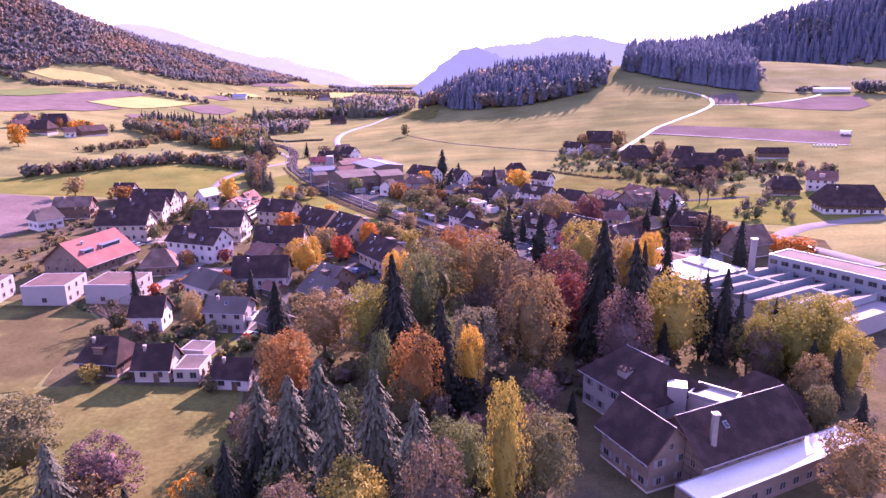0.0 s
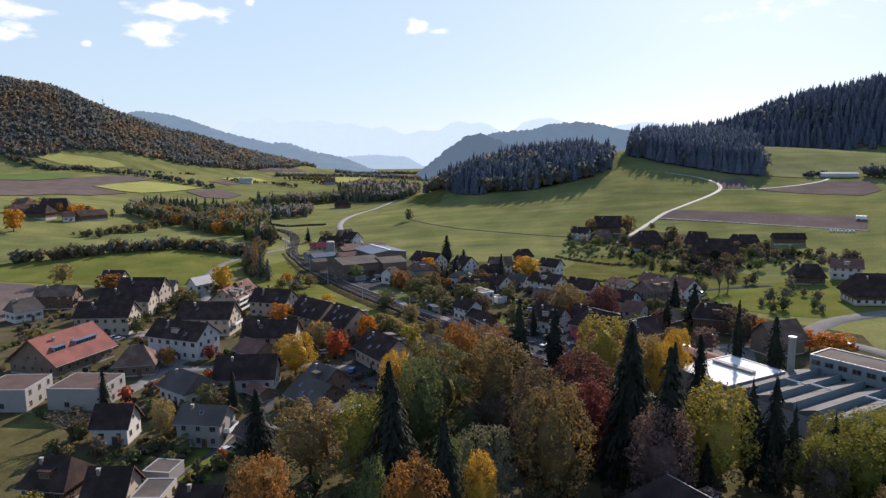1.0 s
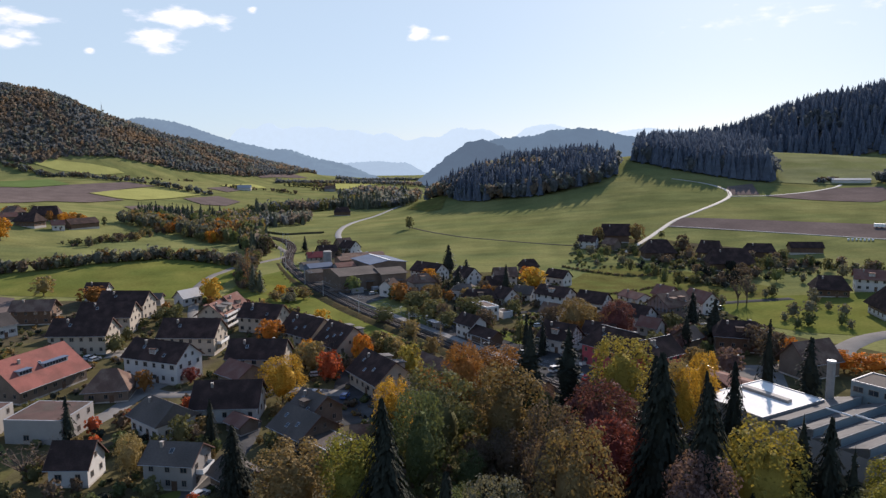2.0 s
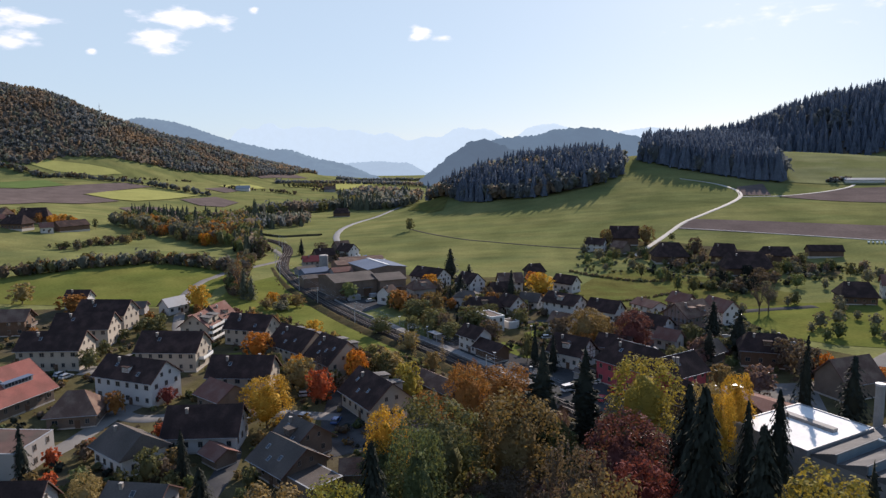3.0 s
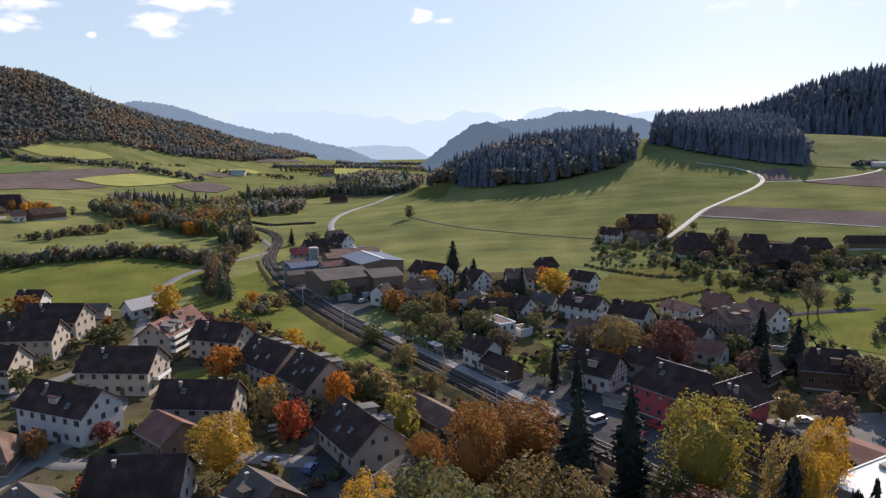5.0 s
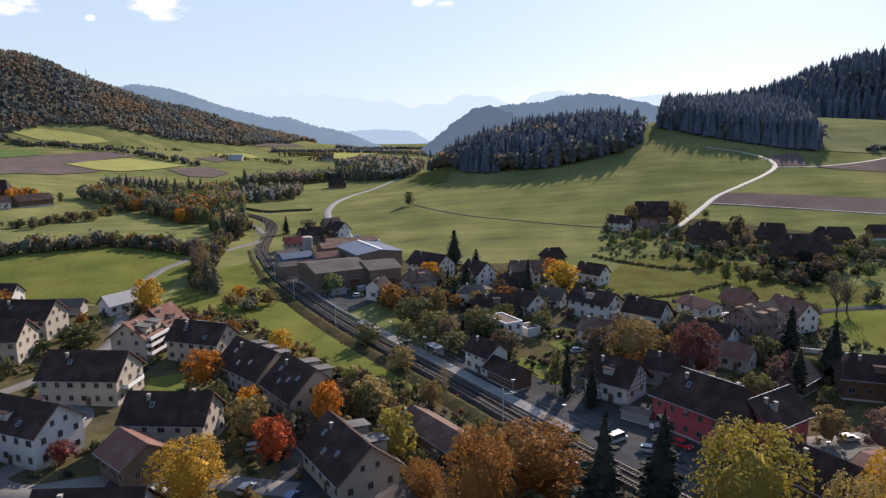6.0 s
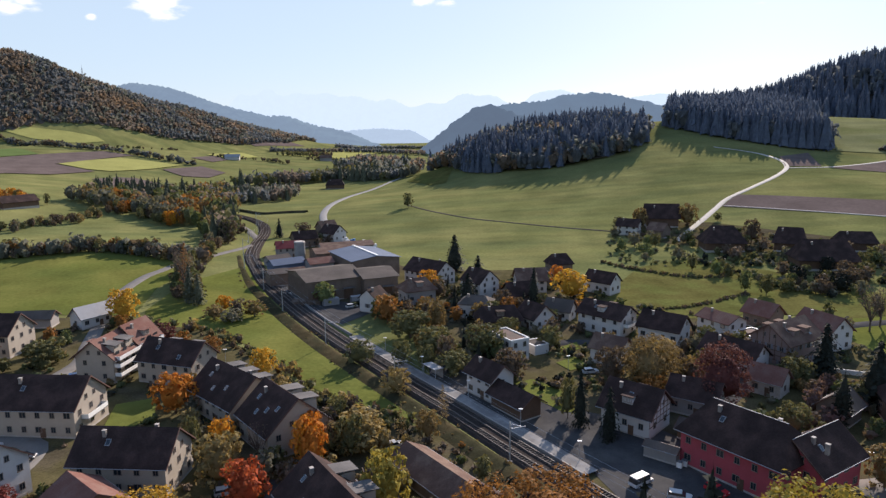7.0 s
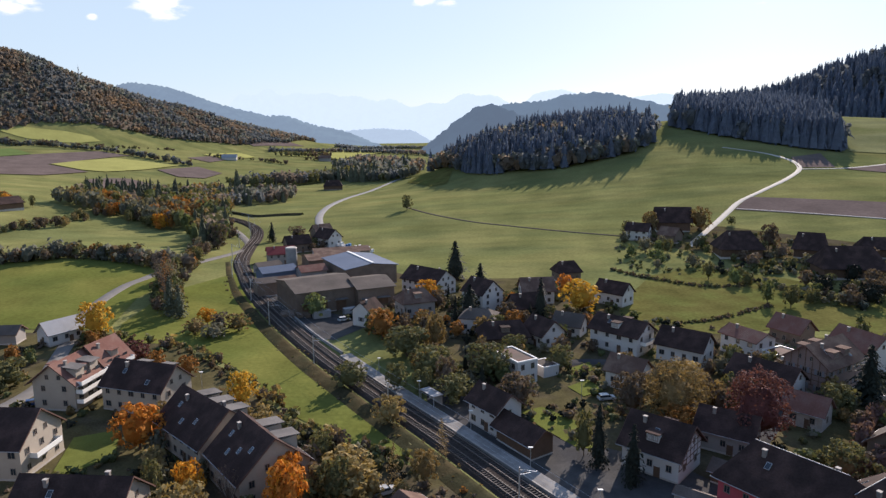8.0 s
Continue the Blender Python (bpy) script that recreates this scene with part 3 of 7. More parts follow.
drape("village_ground", "mixed garden ground of the station quarter", [(24, 262), (4, 300), (-20, 346), (-45, 376), (-62, 402), (-80, 440), (-88, 480), (-90, 530), (-70, 528), (-40, 462), (-15, 430), (40, 428), (60, 408), (62, 360), (115, 345), (125, 318), (112, 300), (150, 255), (140, 225), (125, 150), (90, 60), (60, 60), (20, 246)], MAT["garden"], 0.08, 6, "ground")
drape("farmyard", "bare farmyard ground under old fruit trees", [(90, 505), (120, 530), (150, 520), (200, 470), (215, 420), (200, 400), (160, 440), (110, 480)], MAT["garden"], 0.12, 6, "ground")
drape("lawn", "sunny green lawn beside the station", [(14.4, 293), (20, 296), (27, 288), (28.5, 275), (24.5, 276), (20, 282.5)], MAT["lawn"], 0.22, 4, "lawn")
drape("lawn", "sunny green garden lawn", [(28, 308), (34, 313), (37, 306), (31, 302)], MAT["lawn"], 0.22, 4, "lawn")
drape("lawn", "bright lawn behind the hedge", [(31, 321), (37, 326), (37, 320), (31, 315)], MAT["lawn"], 0.22, 4, "lawn")
drape("lawn", "small garden lawn behind the flats", [(-82, 280), (-74, 284), (-69, 272), (-77, 262)], MAT["lawn"], 0.22, 4, "lawn")
drape("lawn", "sunlit garden lawn between the houses", [(-75, 258), (-69, 262), (-66, 248), (-72, 246)], MAT["lawn"], 0.22, 4, "lawn")
drape("lawn", "green lawn on a garden slope", [(-75, 222), (-66, 224), (-60, 212), (-72, 208)], MAT["lawn"], 0.22, 4, "lawn")
drape("lawn", "green house lawn at the pasture", [(-68, 160), (-56, 168), (-50, 152), (-62, 148)], MAT["lawn"], 0.22, 4, "lawn")
drape("lawn", "shaded park lawn behind the manor", [(50, 128), (68, 136), (80, 126), (66, 112), (56, 118)], MAT["lawn"], 0.2, 4, "lawn")
drape("plaza", "grey asphalt station forecourt", [(-8, 312), (4, 308), (11, 296), (19, 284), (30, 276), (42, 270), (52, 256), (62, 240), (58, 226), (40, 222), (30, 236), (25, 252), (14.5, 268), (4, 283), (-7, 299)], MAT["asphalt"], 0.14, 5, "ground")
drape("plaza", "pale concrete yard beside the long hall", [(66, 240), (86, 246), (104, 240), (96, 218), (80, 214)], MAT["road"], 0.14, 5, "ground")
drape("yard", "grey asphalt yard between the village houses", [(-36, 246), (-20, 244), (-20, 205), (-30, 200), (-34, 222)], MAT["asphalt"], 0.14, 5, "ground")
drape("yard", "grey factory yard beside the track", [(-88, 432), (-80, 404), (-67, 376), (-51, 352), (-38, 346), (-26, 366), (-50, 380), (-58, 404), (-70, 442)], MAT["asphalt"], 0.14, 5, "ground")

drape("pasture", "yellowish rough pasture above the village", [(64, 352), (57, 376), (66, 398), (84, 430), (112, 446), (138, 420), (165, 372), (152, 350), (135, 348), (104, 356), (88, 350)], MAT["pasture"], 0.14, 6)

# roads and tracks
road("road", "pale winding farm road up the slope", [(118, 482), (130, 501), (145, 523), (165, 552), (181, 574), (205, 597), (234, 626), (257, 655), (268, 678), (271, 700), (262, 724), (235, 745)], 3.0, "gravel", 0.3)
road("road", "pale gravel track along the slope", [(261, 661), (297, 667), (345, 690), (388, 715), (402, 728)], 2.6, "gravel", 0.3)
road("road", "thin pale path along the ploughed field", [(172, 557), (211, 529), (248, 500), (284, 468)], 1.6, "gravel", 0.3)
road("road", "pale country road curving across the meadow", [(-30, 425), (-43, 463), (-62, 514), (-79, 555), (-92, 596), (-99, 639), (-102, 704), (-100, 783), (-86, 849), (-74, 915), (-60, 1000)], 4.8, "concrete", 0.3)
road("road", "narrow lane beside the stream", [(-119, 262), (-110, 285), (-107, 307), (-113, 325), (-122, 350), (-129, 368), (-132, 386), (-133, 408), (-131, 420), (-129, 436), (-122, 462), (-116, 512), (-131, 553), (-150, 587), (-190, 640)], 4.0, "road", 0.24)
road("path", "thin dark field track across the meadow", [(-37, 640), (-18, 605), (9, 571), (32, 552), (63, 529), (90, 512)], 1.5, "litter", 0.25)
road("street", "narrow asphalt village street", [(-119, 262), (-100, 262), (-88, 258), (-86, 240), (-90, 226), (-92, 208), (-96, 196)], 5.0, "road")
road("street", "asphalt village street between houses", [(-110, 234), (-98, 234), (-83, 224), (-66, 228), (-48, 228), (-30, 225)], 5.0, "road", up=0.17)
road("street", "narrow asphalt lane down the village", [(-66, 228), (-52, 205), (-50, 182), (-54, 168), (-58, 152)], 4.5, up=0.18)
road("street", "asphalt street past the chalet", [(60, 276), (80, 300), (94, 309), (115, 332), (128, 340), (160, 345)], 5.0, up=0.17)
road("street", "light main road past the factory", [(150, 220), (142, 238), (137, 248), (134, 258), (142, 268), (160, 279), (200, 290), (260, 300)], 7.0, "road", 0.2)
road("street", "light street beside the long hall", [(134, 256), (110, 246), (88, 244), (62, 240)], 6.0, "road", 0.21)
road("street", "asphalt lane through the gardens", [(14, 318), (34, 326), (46, 324), (62, 314), (66, 306)], 4.0, up=0.17)

# upper slope laid with the haze-paled grass
drape("meadow", "high hillside meadow, paled with painted haze", [(345, 745), (372, 800), (398, 880), (392, 960), (405, 1050), (470, 978), (560, 932), (640, 900), (600, 800), (500, 735), (420, 722)], MAT["hill_grass"], 0.5, 10)
drape("bare_slope", "bare brown slope below the dark hill", [(-51, 858), (-39, 950), (-12, 950), (-2, 840), (-8, 775), (-22, 778)], MAT["pasture"], 0.5, 8)
ribbon("ditch_bank", "dark overgrown ditch bank across the meadow", [(-178, 668), (-162, 652), (-147, 639), (-129, 641), (-113, 638)], [(-2.5, 0.0), (-0.8, 1.5), (0.8, 1.5), (2.2, 0.0)], MAT["bank"], 4.0, "bank")

# ---- the railway ----
TRACK = [(60, 192), (40, 219), (26, 238), (15, 253.5), (7, 265.5), (-2, 279), (-14, 296), (-23, 309), (-36, 328), (-52, 354), (-66, 379), (-80, 405), (-93, 435), (-105, 467), (-115, 512), (-122, 553), (-132, 585), (-147, 610), (-169, 636), (-200, 662), (-245, 692)]
# scrubby bank; the shade of its sunless slope is put into the dark colour
ribbon("railway_bank", "overgrown railway bank with its shade painted in", [p for p in TRACK if p[1] < 480], [(-10.2, -0.05), (-8.6, 0.3), (-6.4, 0.75), (-5.2, 0.7), (-4.6, -0.1)], MAT["bank"], 3.0, "bank")
ribbon("railway_bed", "dark stone ballast of the railway line", TRACK, [(-4.8, -0.4), (-3.3, 0.4), (3.0, 0.4), (4.2, -0.2)], MAT["ballast"], 3.0, "railway")


def offset_line(ctrl, o):
    pts = curve_points(ctrl, 6.0)
    return [tuple(p) for p in pts + sides_of(pts) * o]


for o in (-2.55, -1.1, 1.0, 2.45):
    ribbon("rail", "worn steel rail on the ballast", offset_line(TRACK, o), [(-0.05, 0.5), (-0.05, 0.72), (0.05, 0.72), (0.05, 0.5)], MAT["rail"], 3.0, "rail")
sl_v, sl_f = [], []
for o in (-1.82, 1.72):
    pts = curve_points(offset_line(TRACK, o), 0.75)
    side = sides_of(pts)
    for p, s in zip(pts, side):
        if p[1] > 470:
            break
        z = ground_z(*p) + 0.43
        d = np.array([-s[1], s[0]])
        for sx, sy, h in ((-1, -1, 0), (1, -1, 0), (1, 1, 0), (-1, 1, 0), (-1, -1, 1), (1, -1, 1), (1, 1, 1), (-1, 1, 1)):
            q = p + s * sx * 1.25 + d * sy * 0.13
            sl_v.append((q[0], q[1], z + 0.13 * h))
        b = len(sl_v) - 8
        sl_f += [(b + 4, b + 5, b + 6, b + 7), (b, b + 1, b + 5, b + 4), (b + 1, b + 2, b + 6, b + 5), (b + 2, b + 3, b + 7, b + 6), (b + 3, b, b + 4, b + 7)]
tagged(new("sleepers", bulk_mesh("sleepers", sl_v, sl_f, MAT["sleeper"])), "rows of concrete sleepers under the rails", "sleepers", kind="stuff")
PLATFORM = [(25.5, 247), (18.5, 257.5), (10.5, 269), (1.5, 282), (-10.5, 299), (-19.5, 312), (-32, 331)]
ribbon("platform", "long pale concrete station platform", PLATFORM, [(-1.6, 0.0), (-1.6, 0.85), (1.8, 0.85), (1.8, 0.0)], MAT["paving"], 3.0, "platform")
ribbon("platform_edge", "pale painted platform edge", PLATFORM, [(-1.5, 0.87), (-1.3, 0.875)], MAT["gravel"], 3.0, "marking")
ribbon("retaining_wall", "light concrete wall along the track", [(-33, 333), (-46, 353), (-60, 378)], [(-0.2, -0.2), (-0.2, 0.9), (0.2, 0.9), (0.2, -0.2)], MAT["concrete"], 3.0, "wall")
ribbon("garden_wall", "long white wall along the street", [(88, 303), (95, 301), (108, 295), (122, 287)], [(-0.2, -0.2), (-0.2, 1.3), (0.2, 1.3), (0.2, -0.2)], MAT["white"], 3.0, "wall")

# ---- houses ----
WINDOWS = {}


def window_meshes(w, h):
    if (w, h) not in WINDOWS:
        bm = boxes((-w / 2, -w / 2 + 0.09, -0.09, 0.05, 0, h), (w / 2 - 0.09, w / 2, -0.09, 0.05, 0, h), (-w / 2 + 0.09, w / 2 - 0.09, -0.09, 0.05, h - 0.09, h),
                   (-w / 2 - 0.06, w / 2 + 0.06, -0.14, 0.05, -0.08, 0.0), (-0.035, 0.035, -0.07, 0.05, 0, h - 0.09))
        a = bpy.data.meshes.new("window")
        bmesh.ops.recalc_face_normals(bm, faces=bm.faces)
        bm.to_mesh(a)
        a.materials.append(MAT["frame"])
        bm = boxes((-w / 2 + 0.09, w / 2 - 0.09, -0.03, 0.04, 0.0, h - 0.09))
        b = bpy.data.meshes.new("pane")
        bm.to_mesh(b)
        b.materials.append(MAT["glass"])
        bm = boxes((-w * 0.25, w * 0.25, -0.07, 0.03, -0.05, h + 0.05))
        c = bpy.data.meshes.new("shutter")
        bmesh.ops.recalc_face_normals(bm, faces=bm.faces)
        bm.to_mesh(c)
        c.materials.append(MAT["shutter"])
        WINDOWS[(w, h)] = (a, b, c)
    return WINDOWS[(w, h)]


def window(parent, x, y, z, turn, w=1.1, h=1.4, shutters=False):
    a, b, c = window_meshes(w, h)
    ob = part("window", a, None, parent)
    ob.matrix_local = pose(x, y, z, 0, 0, turn)
    part("pane", b, None, ob)
    if shutters:
        for s in (-1, 1):
            part("shutter", c, None, ob).matrix_local = pose(s * (w * 0.75 + 0.07), 0, 0)
    return ob


def roof_mesh(L, W, eave, ridge, hip, thick):
    """A closed roof body: two slopes, with gables or hipped ends."""
    bm = bmesh.new()
    r = L / 2 - hip
    top = [(-L / 2, -W / 2, eave), (L / 2, -W / 2, eave), (L / 2, W / 2, eave), (-L / 2, W / 2, eave), (-r, 0, ridge), (r, 0, ridge)]
    t = [bm.verts.new(c) for c in top]
    b = [bm.verts.new((c[0], c[1], c[2] - thick)) for c in top]
    for f in ((0, 1, 5, 4), (2, 3, 4, 5)):
        bm.faces.new([t[i] for i in f])
        bm.faces.new([b[i] for i in f[::-1]])
    for i, j in ((0, 1), (2, 3)):
        bm.faces.new((t[i], b[i], b[j], t[j]))
    for i, j, k in ((1, 2, 5), (3, 0, 4)):
        if hip > 0.05:
            bm.faces.new((t[i], t[j], t[k]))
            bm.faces.new((b[k], b[j], b[i]))
            bm.faces.new((t[i], b[i], b[j], t[j]))
        else:
            bm.faces.new((t[i], b[i], b[k], t[k]))
            bm.faces.new((t[k], b[k], b[j], t[j]))
    return bm


def house(label, x, y, rot, L, W, eave, ridge, wall="white", roof="dark_tile", hip=0.0, over=0.75, shutters=False, chimneys=1, skylights=0, dormers=0,
          balcony=0, upper="", floors=None, cap=False, category="house", name="house", win=True, sunk=0.0, timber=False, slabs=0):
    """A pitched-roof building: ridge along its own x axis; eave and ridge are heights over the ground."""
    z0 = ground_z(x, y) - sunk
    th = thing(name, label, category, pose(x, y, z0, 0, 0, rot))
    l, w = L - 2 * over * 0.8, W - 2 * over
    slope = (ridge - eave) / (W / 2)
    top = ridge - slope * w / 2 - 0.22
    peak = ridge - 0.22
    bm = bmesh.new()
    if hip > 0.05:
        box_bm(bm, -l / 2, l / 2, -w / 2, w / 2, -2.0, min(top, eave - 0.05))
        top = min(top, eave - 0.05)
    else:
        prof = [(-w / 2, -2.0), (w / 2, -2.0), (w / 2, top), (0, peak), (-w / 2, top)]
        a = [bm.verts.new((-l / 2, p, q)) for p, q in prof]
        b = [bm.verts.new((l / 2, p, q)) for p, q in prof]
        bm.faces.new(a[::-1])
        bm.faces.new(b)
        for i in range(5):
            bm.faces.new((a[i], a[(i + 1) % 5], b[(i + 1) % 5], b[i]))
    part("wall", bm, MAT[wall], th)
    part("roof", roof_mesh(L, W, eave, ridge, hip, 0.22), MAT[roof], th)
    if cap:
        part("ridge_cap", tube_bm(bmesh.new(), (-L / 2 + hip, 0, ridge + 0.03), (L / 2 - hip, 0, ridge + 0.02), 0.07, 0.07, 6), MAT["metal_edge"], th, "bright metal ridge cap")
    if hip < 0.05 and y < 360:
        for sx in (-1, 1):
            for sy in (-1, 1):
                bm = bmesh.new()
                x0, x1 = sx * (L / 2 + 0.003), sx * (L / 2 + 0.07)
                c = [(sy * W / 2, eave - 0.26), (0, ridge - 0.26), (0, ridge + 0.05), (sy * W / 2, eave + 0.05)]
                a = [bm.verts.new((x0, p, q)) for p, q in c]
                b = [bm.verts.new((x1, p, q)) for p, q in c]
                bm.faces.new(a)
                bm.faces.new(b[::-1])
                for i in range(4):
                    bm.faces.new((a[i], b[i], b[(i + 1) % 4], a[(i + 1) % 4]))
                part("verge_board", bm, MAT["verge"], th)
    for s in (-1, 1) if y < 300 else ():
        part("gutter", tube_bm(bmesh.new(), (-L / 2, s * (W / 2 + 0.07), eave - 0.12), (L / 2, s * (W / 2 + 0.07), eave - 0.12), 0.08, 0.08, 6), MAT["metal_edge"], th)
    part("plinth", boxes((-l / 2 - 0.04, l / 2 + 0.04, -w / 2 - 0.04, w / 2 + 0.04, -2.0, 0.45)), MAT["stone"], th)
    n_fl = floors or max(1, int((top - 0.3) / 2.6))
    step_z = (top - 0.2) / n_fl
    if upper:
        zz = step_z * (n_fl - 1) + 0.2
        if hip > 0.05:
            up_bm = boxes((-l / 2 - 0.06, l / 2 + 0.06, -w / 2 - 0.06, w / 2 + 0.06, zz, top - 0.03))
        else:
            up_bm = bmesh.new()
            prof = [(-w / 2 - 0.06, zz), (w / 2 + 0.06, zz), (w / 2 + 0.06, top - 0.03), (0, peak - 0.03), (-w / 2 - 0.06, top - 0.03)]
            a = [up_bm.verts.new((-l / 2 - 0.06, p, q)) for p, q in prof]
            b = [up_bm.verts.new((l / 2 + 0.06, p, q)) for p, q in prof]
            up_bm.faces.new(a[::-1])
            up_bm.faces.new(b)
            for i in range(5):
                up_bm.faces.new((a[i], a[(i + 1) % 5], b[(i + 1) % 5], b[i]))
        part("upper_wall", up_bm, MAT[upper], th, "upper storey clad in " + ("dark timber" if upper == "wood" else "weathered boards" if upper == "plank" else "shingles"))
    off = 0.07 if upper else 0.0
    if win:
        nl, nw = max(2, int(l / 3.1)), max(1, int(w / 3.6))
        for fl in range(n_fl):
            z = 0.2 + step_z * fl + step_z * 0.33
            o = off if fl == n_fl - 1 else 0.0
            for i in range(nl):
                px = -l / 2 + l * (i + 0.5) / nl
                for s, turn in ((-1, 0), (1, 180)):
                    window(th, px, s * (w / 2 + o), z, turn, 1.1 if (i + fl) % 3 else 1.5, 1.3, shutters)
            for i in range(nw):
                py = -w / 2 + w * (i + 0.5) / nw
                for s, turn in ((-1, -90), (1, 90)):
                    window(th, s * (l / 2 + o), py, z, turn, 1.1, 1.3, shutters)
        if hip < 0.05 and peak - top > 3.0:
            for s, turn in ((-1, -90), (1, 90)):
                for py in ((-1.5, 1.5) if w > 9 else (0,)):
                    window(th, s * (l / 2 + off), py, top + 0.5, turn, 0.9, 1.1)
        dm = boxes((-0.5, 0.5, -0.08, 0.06, 0, 2.1), (-0.62, -0.5, -0.1, 0.06, 0, 2.2), (0.5, 0.62, -0.1, 0.06, 0, 2.2))
        dr = part("door", dm, MAT["wood"], th)
        dr.matrix_local = pose(l * 0.13, -w / 2, 0.1)
    for i in range(chimneys):
        cx = (-0.22 + 0.45 * i) * L
        cy = 0.12 * W * (1 if i % 2 else -1)
        cz = ridge - slope * abs(cy)
        ch = part("chimney", boxes((cx - 0.32, cx + 0.32, cy - 0.28, cy + 0.28, cz - 0.8, cz + 1.05)), MAT["chimney"], th)
        part("chimney_cap", boxes((cx - 0.38, cx + 0.38, cy - 0.34, cy + 0.34, cz + 1.05, cz + 1.15)), MAT["stone"], ch)
    ang = math.degrees(math.atan(slope))
    for i in range(skylights):
        s = -1 if i % 2 == 0 else 1
        px = -L * 0.32 + L * 0.64 * (i + 0.5) / skylights
        d = W * (0.2 + 0.07 * ((i * 7) % 3))
        sk = part("roof_window", boxes((-0.45, 0.45, -0.65, 0.65, -0.05, 0.10)), MAT["metal_edge"], th)
        sk.matrix_local = pose(px, s * d, ridge - slope * d, (ang if s < 0 else -ang), 0, 0)
        part("pane", boxes((-0.36, 0.36, -0.55, 0.55, 0.08, 0.115)), MAT["glass"], sk)
    for i in range(dormers):
        s = -1 if i % 2 == 0 else 1
        px = -L * 0.3 + L * 0.6 * (i // 2 + 0.5) / max(1, (dormers + 1) // 2)
        d = W * 0.34
        zb = ridge - slope * d
        depth = 1.9 / max(slope, 0.3) * 0.9
        dm = part("dormer", boxes((px - 1.2, px + 1.2, s * d if s < 0 else s * (d - depth), s * (d - depth) if s < 0 else s * d, zb - 0.4, zb + 1.55)), MAT[wall], th)
        part("dormer_roof", boxes((px - 1.45, px + 1.45, (s * (d + 0.35)) if s < 0 else s * (d - depth - 0.4), s * (d - depth - 0.4) if s < 0 else s * (d + 0.35), zb + 1.55, zb + 1.72)), MAT[roof if roof != "red_tile" else "metal_edge"], dm)
        for k in (-0.55, 0.55):
            a, b, c = window_meshes(0.9, 1.0)
            wo = part("dormer_window", a, None, dm)
            wo.matrix_local = pose(px + k, s * d, zb + 0.35, 0, 0, 0 if s < 0 else 180)
    sunward = 1 if -math.sin(math.radians(rot)) * 0.39 + math.cos(math.radians(rot)) * 0.92 > 0 else -1
    for i in range(slabs):
        px = L * (-0.5 + (i + 0.75) / (slabs + 0.5))
        d0, d1 = W * 0.14, W * 0.40
        z1, z2 = ridge - slope * d0 + 0.12, ridge - slope * d0 - 0.35
        cheek = part("dormer", boxes((px - 1.5, px + 1.5, min(sunward * d0, sunward * (d1 - 0.3)), max(sunward * d0, sunward * (d1 - 0.3)), ridge - slope * d1 - 0.1, z2 - 0.1)), MAT[wall], th, "wide flat-roofed dormer")
        bm = bmesh.new()
        c = [(px - 1.8, d0 - 0.3, z1), (px + 1.8, d0 - 0.3, z1), (px + 1.8, d1 + 0.3, z2), (px - 1.8, d1 + 0.3, z2)]
        up = [bm.verts.new((p[0], p[1] * sunward, p[2] + 0.16)) for p in c]
        dn = [bm.verts.new((p[0], p[1] * sunward, p[2])) for p in c]
        bm.faces.new(up)
        bm.faces.new(dn[::-1])
        for k in range(4):
            bm.faces.new((up[k], dn[k], dn[(k + 1) % 4], up[(k + 1) % 4]))
        part("dormer_roof", bm, MAT["sheeting"], cheek, "pale zinc dormer roof")
    for fl in range(balcony):
        z = 0.2 + step_z * (n_fl - 1 - fl)
        bx = l / 2
        bal = part("balcony", boxes((bx - 0.1, bx + 1.6, -w * 0.3, w * 0.3, z - 0.2, z)), MAT["concrete"], th)
        part("railing", boxes((bx + 1.52, bx + 1.6, -w * 0.3, w * 0.3, z, z + 1.0), (bx, bx + 1.52, -w * 0.3, -w * 0.3 + 0.07, z, z + 1.0), (bx, bx + 1.52, w * 0.3 - 0.07, w * 0.3, z, z + 1.0)), MAT["trim_white"] if wall != "wood" else MAT["plank"], bal)
    if timber:
        bm = bmesh.new()
        for s in (-1, 1):
            for py in np.linspace(-w / 2 + 0.1, w / 2 - 0.1, 7):
                hi = top + (peak - top) * (1 - abs(py) / (w / 2)) - 0.15
                box_bm(bm, s * l / 2 - 0.05, s * l / 2 + 0.05, py - 0.09, py + 0.09, 2.6, hi)
            for z in (2.6, 3.9, 5.2, 6.4):
                half = w / 2 if z < top else max(0.3, w / 2 * (peak - z) / (peak - top))
                box_bm(bm, s * l / 2 - 0.045, s * l / 2 + 0.045, -half, half, z - 0.09, z + 0.09)
        part("timber_frame", bm, MAT["wood"], th, "dark timber framing")
    return th


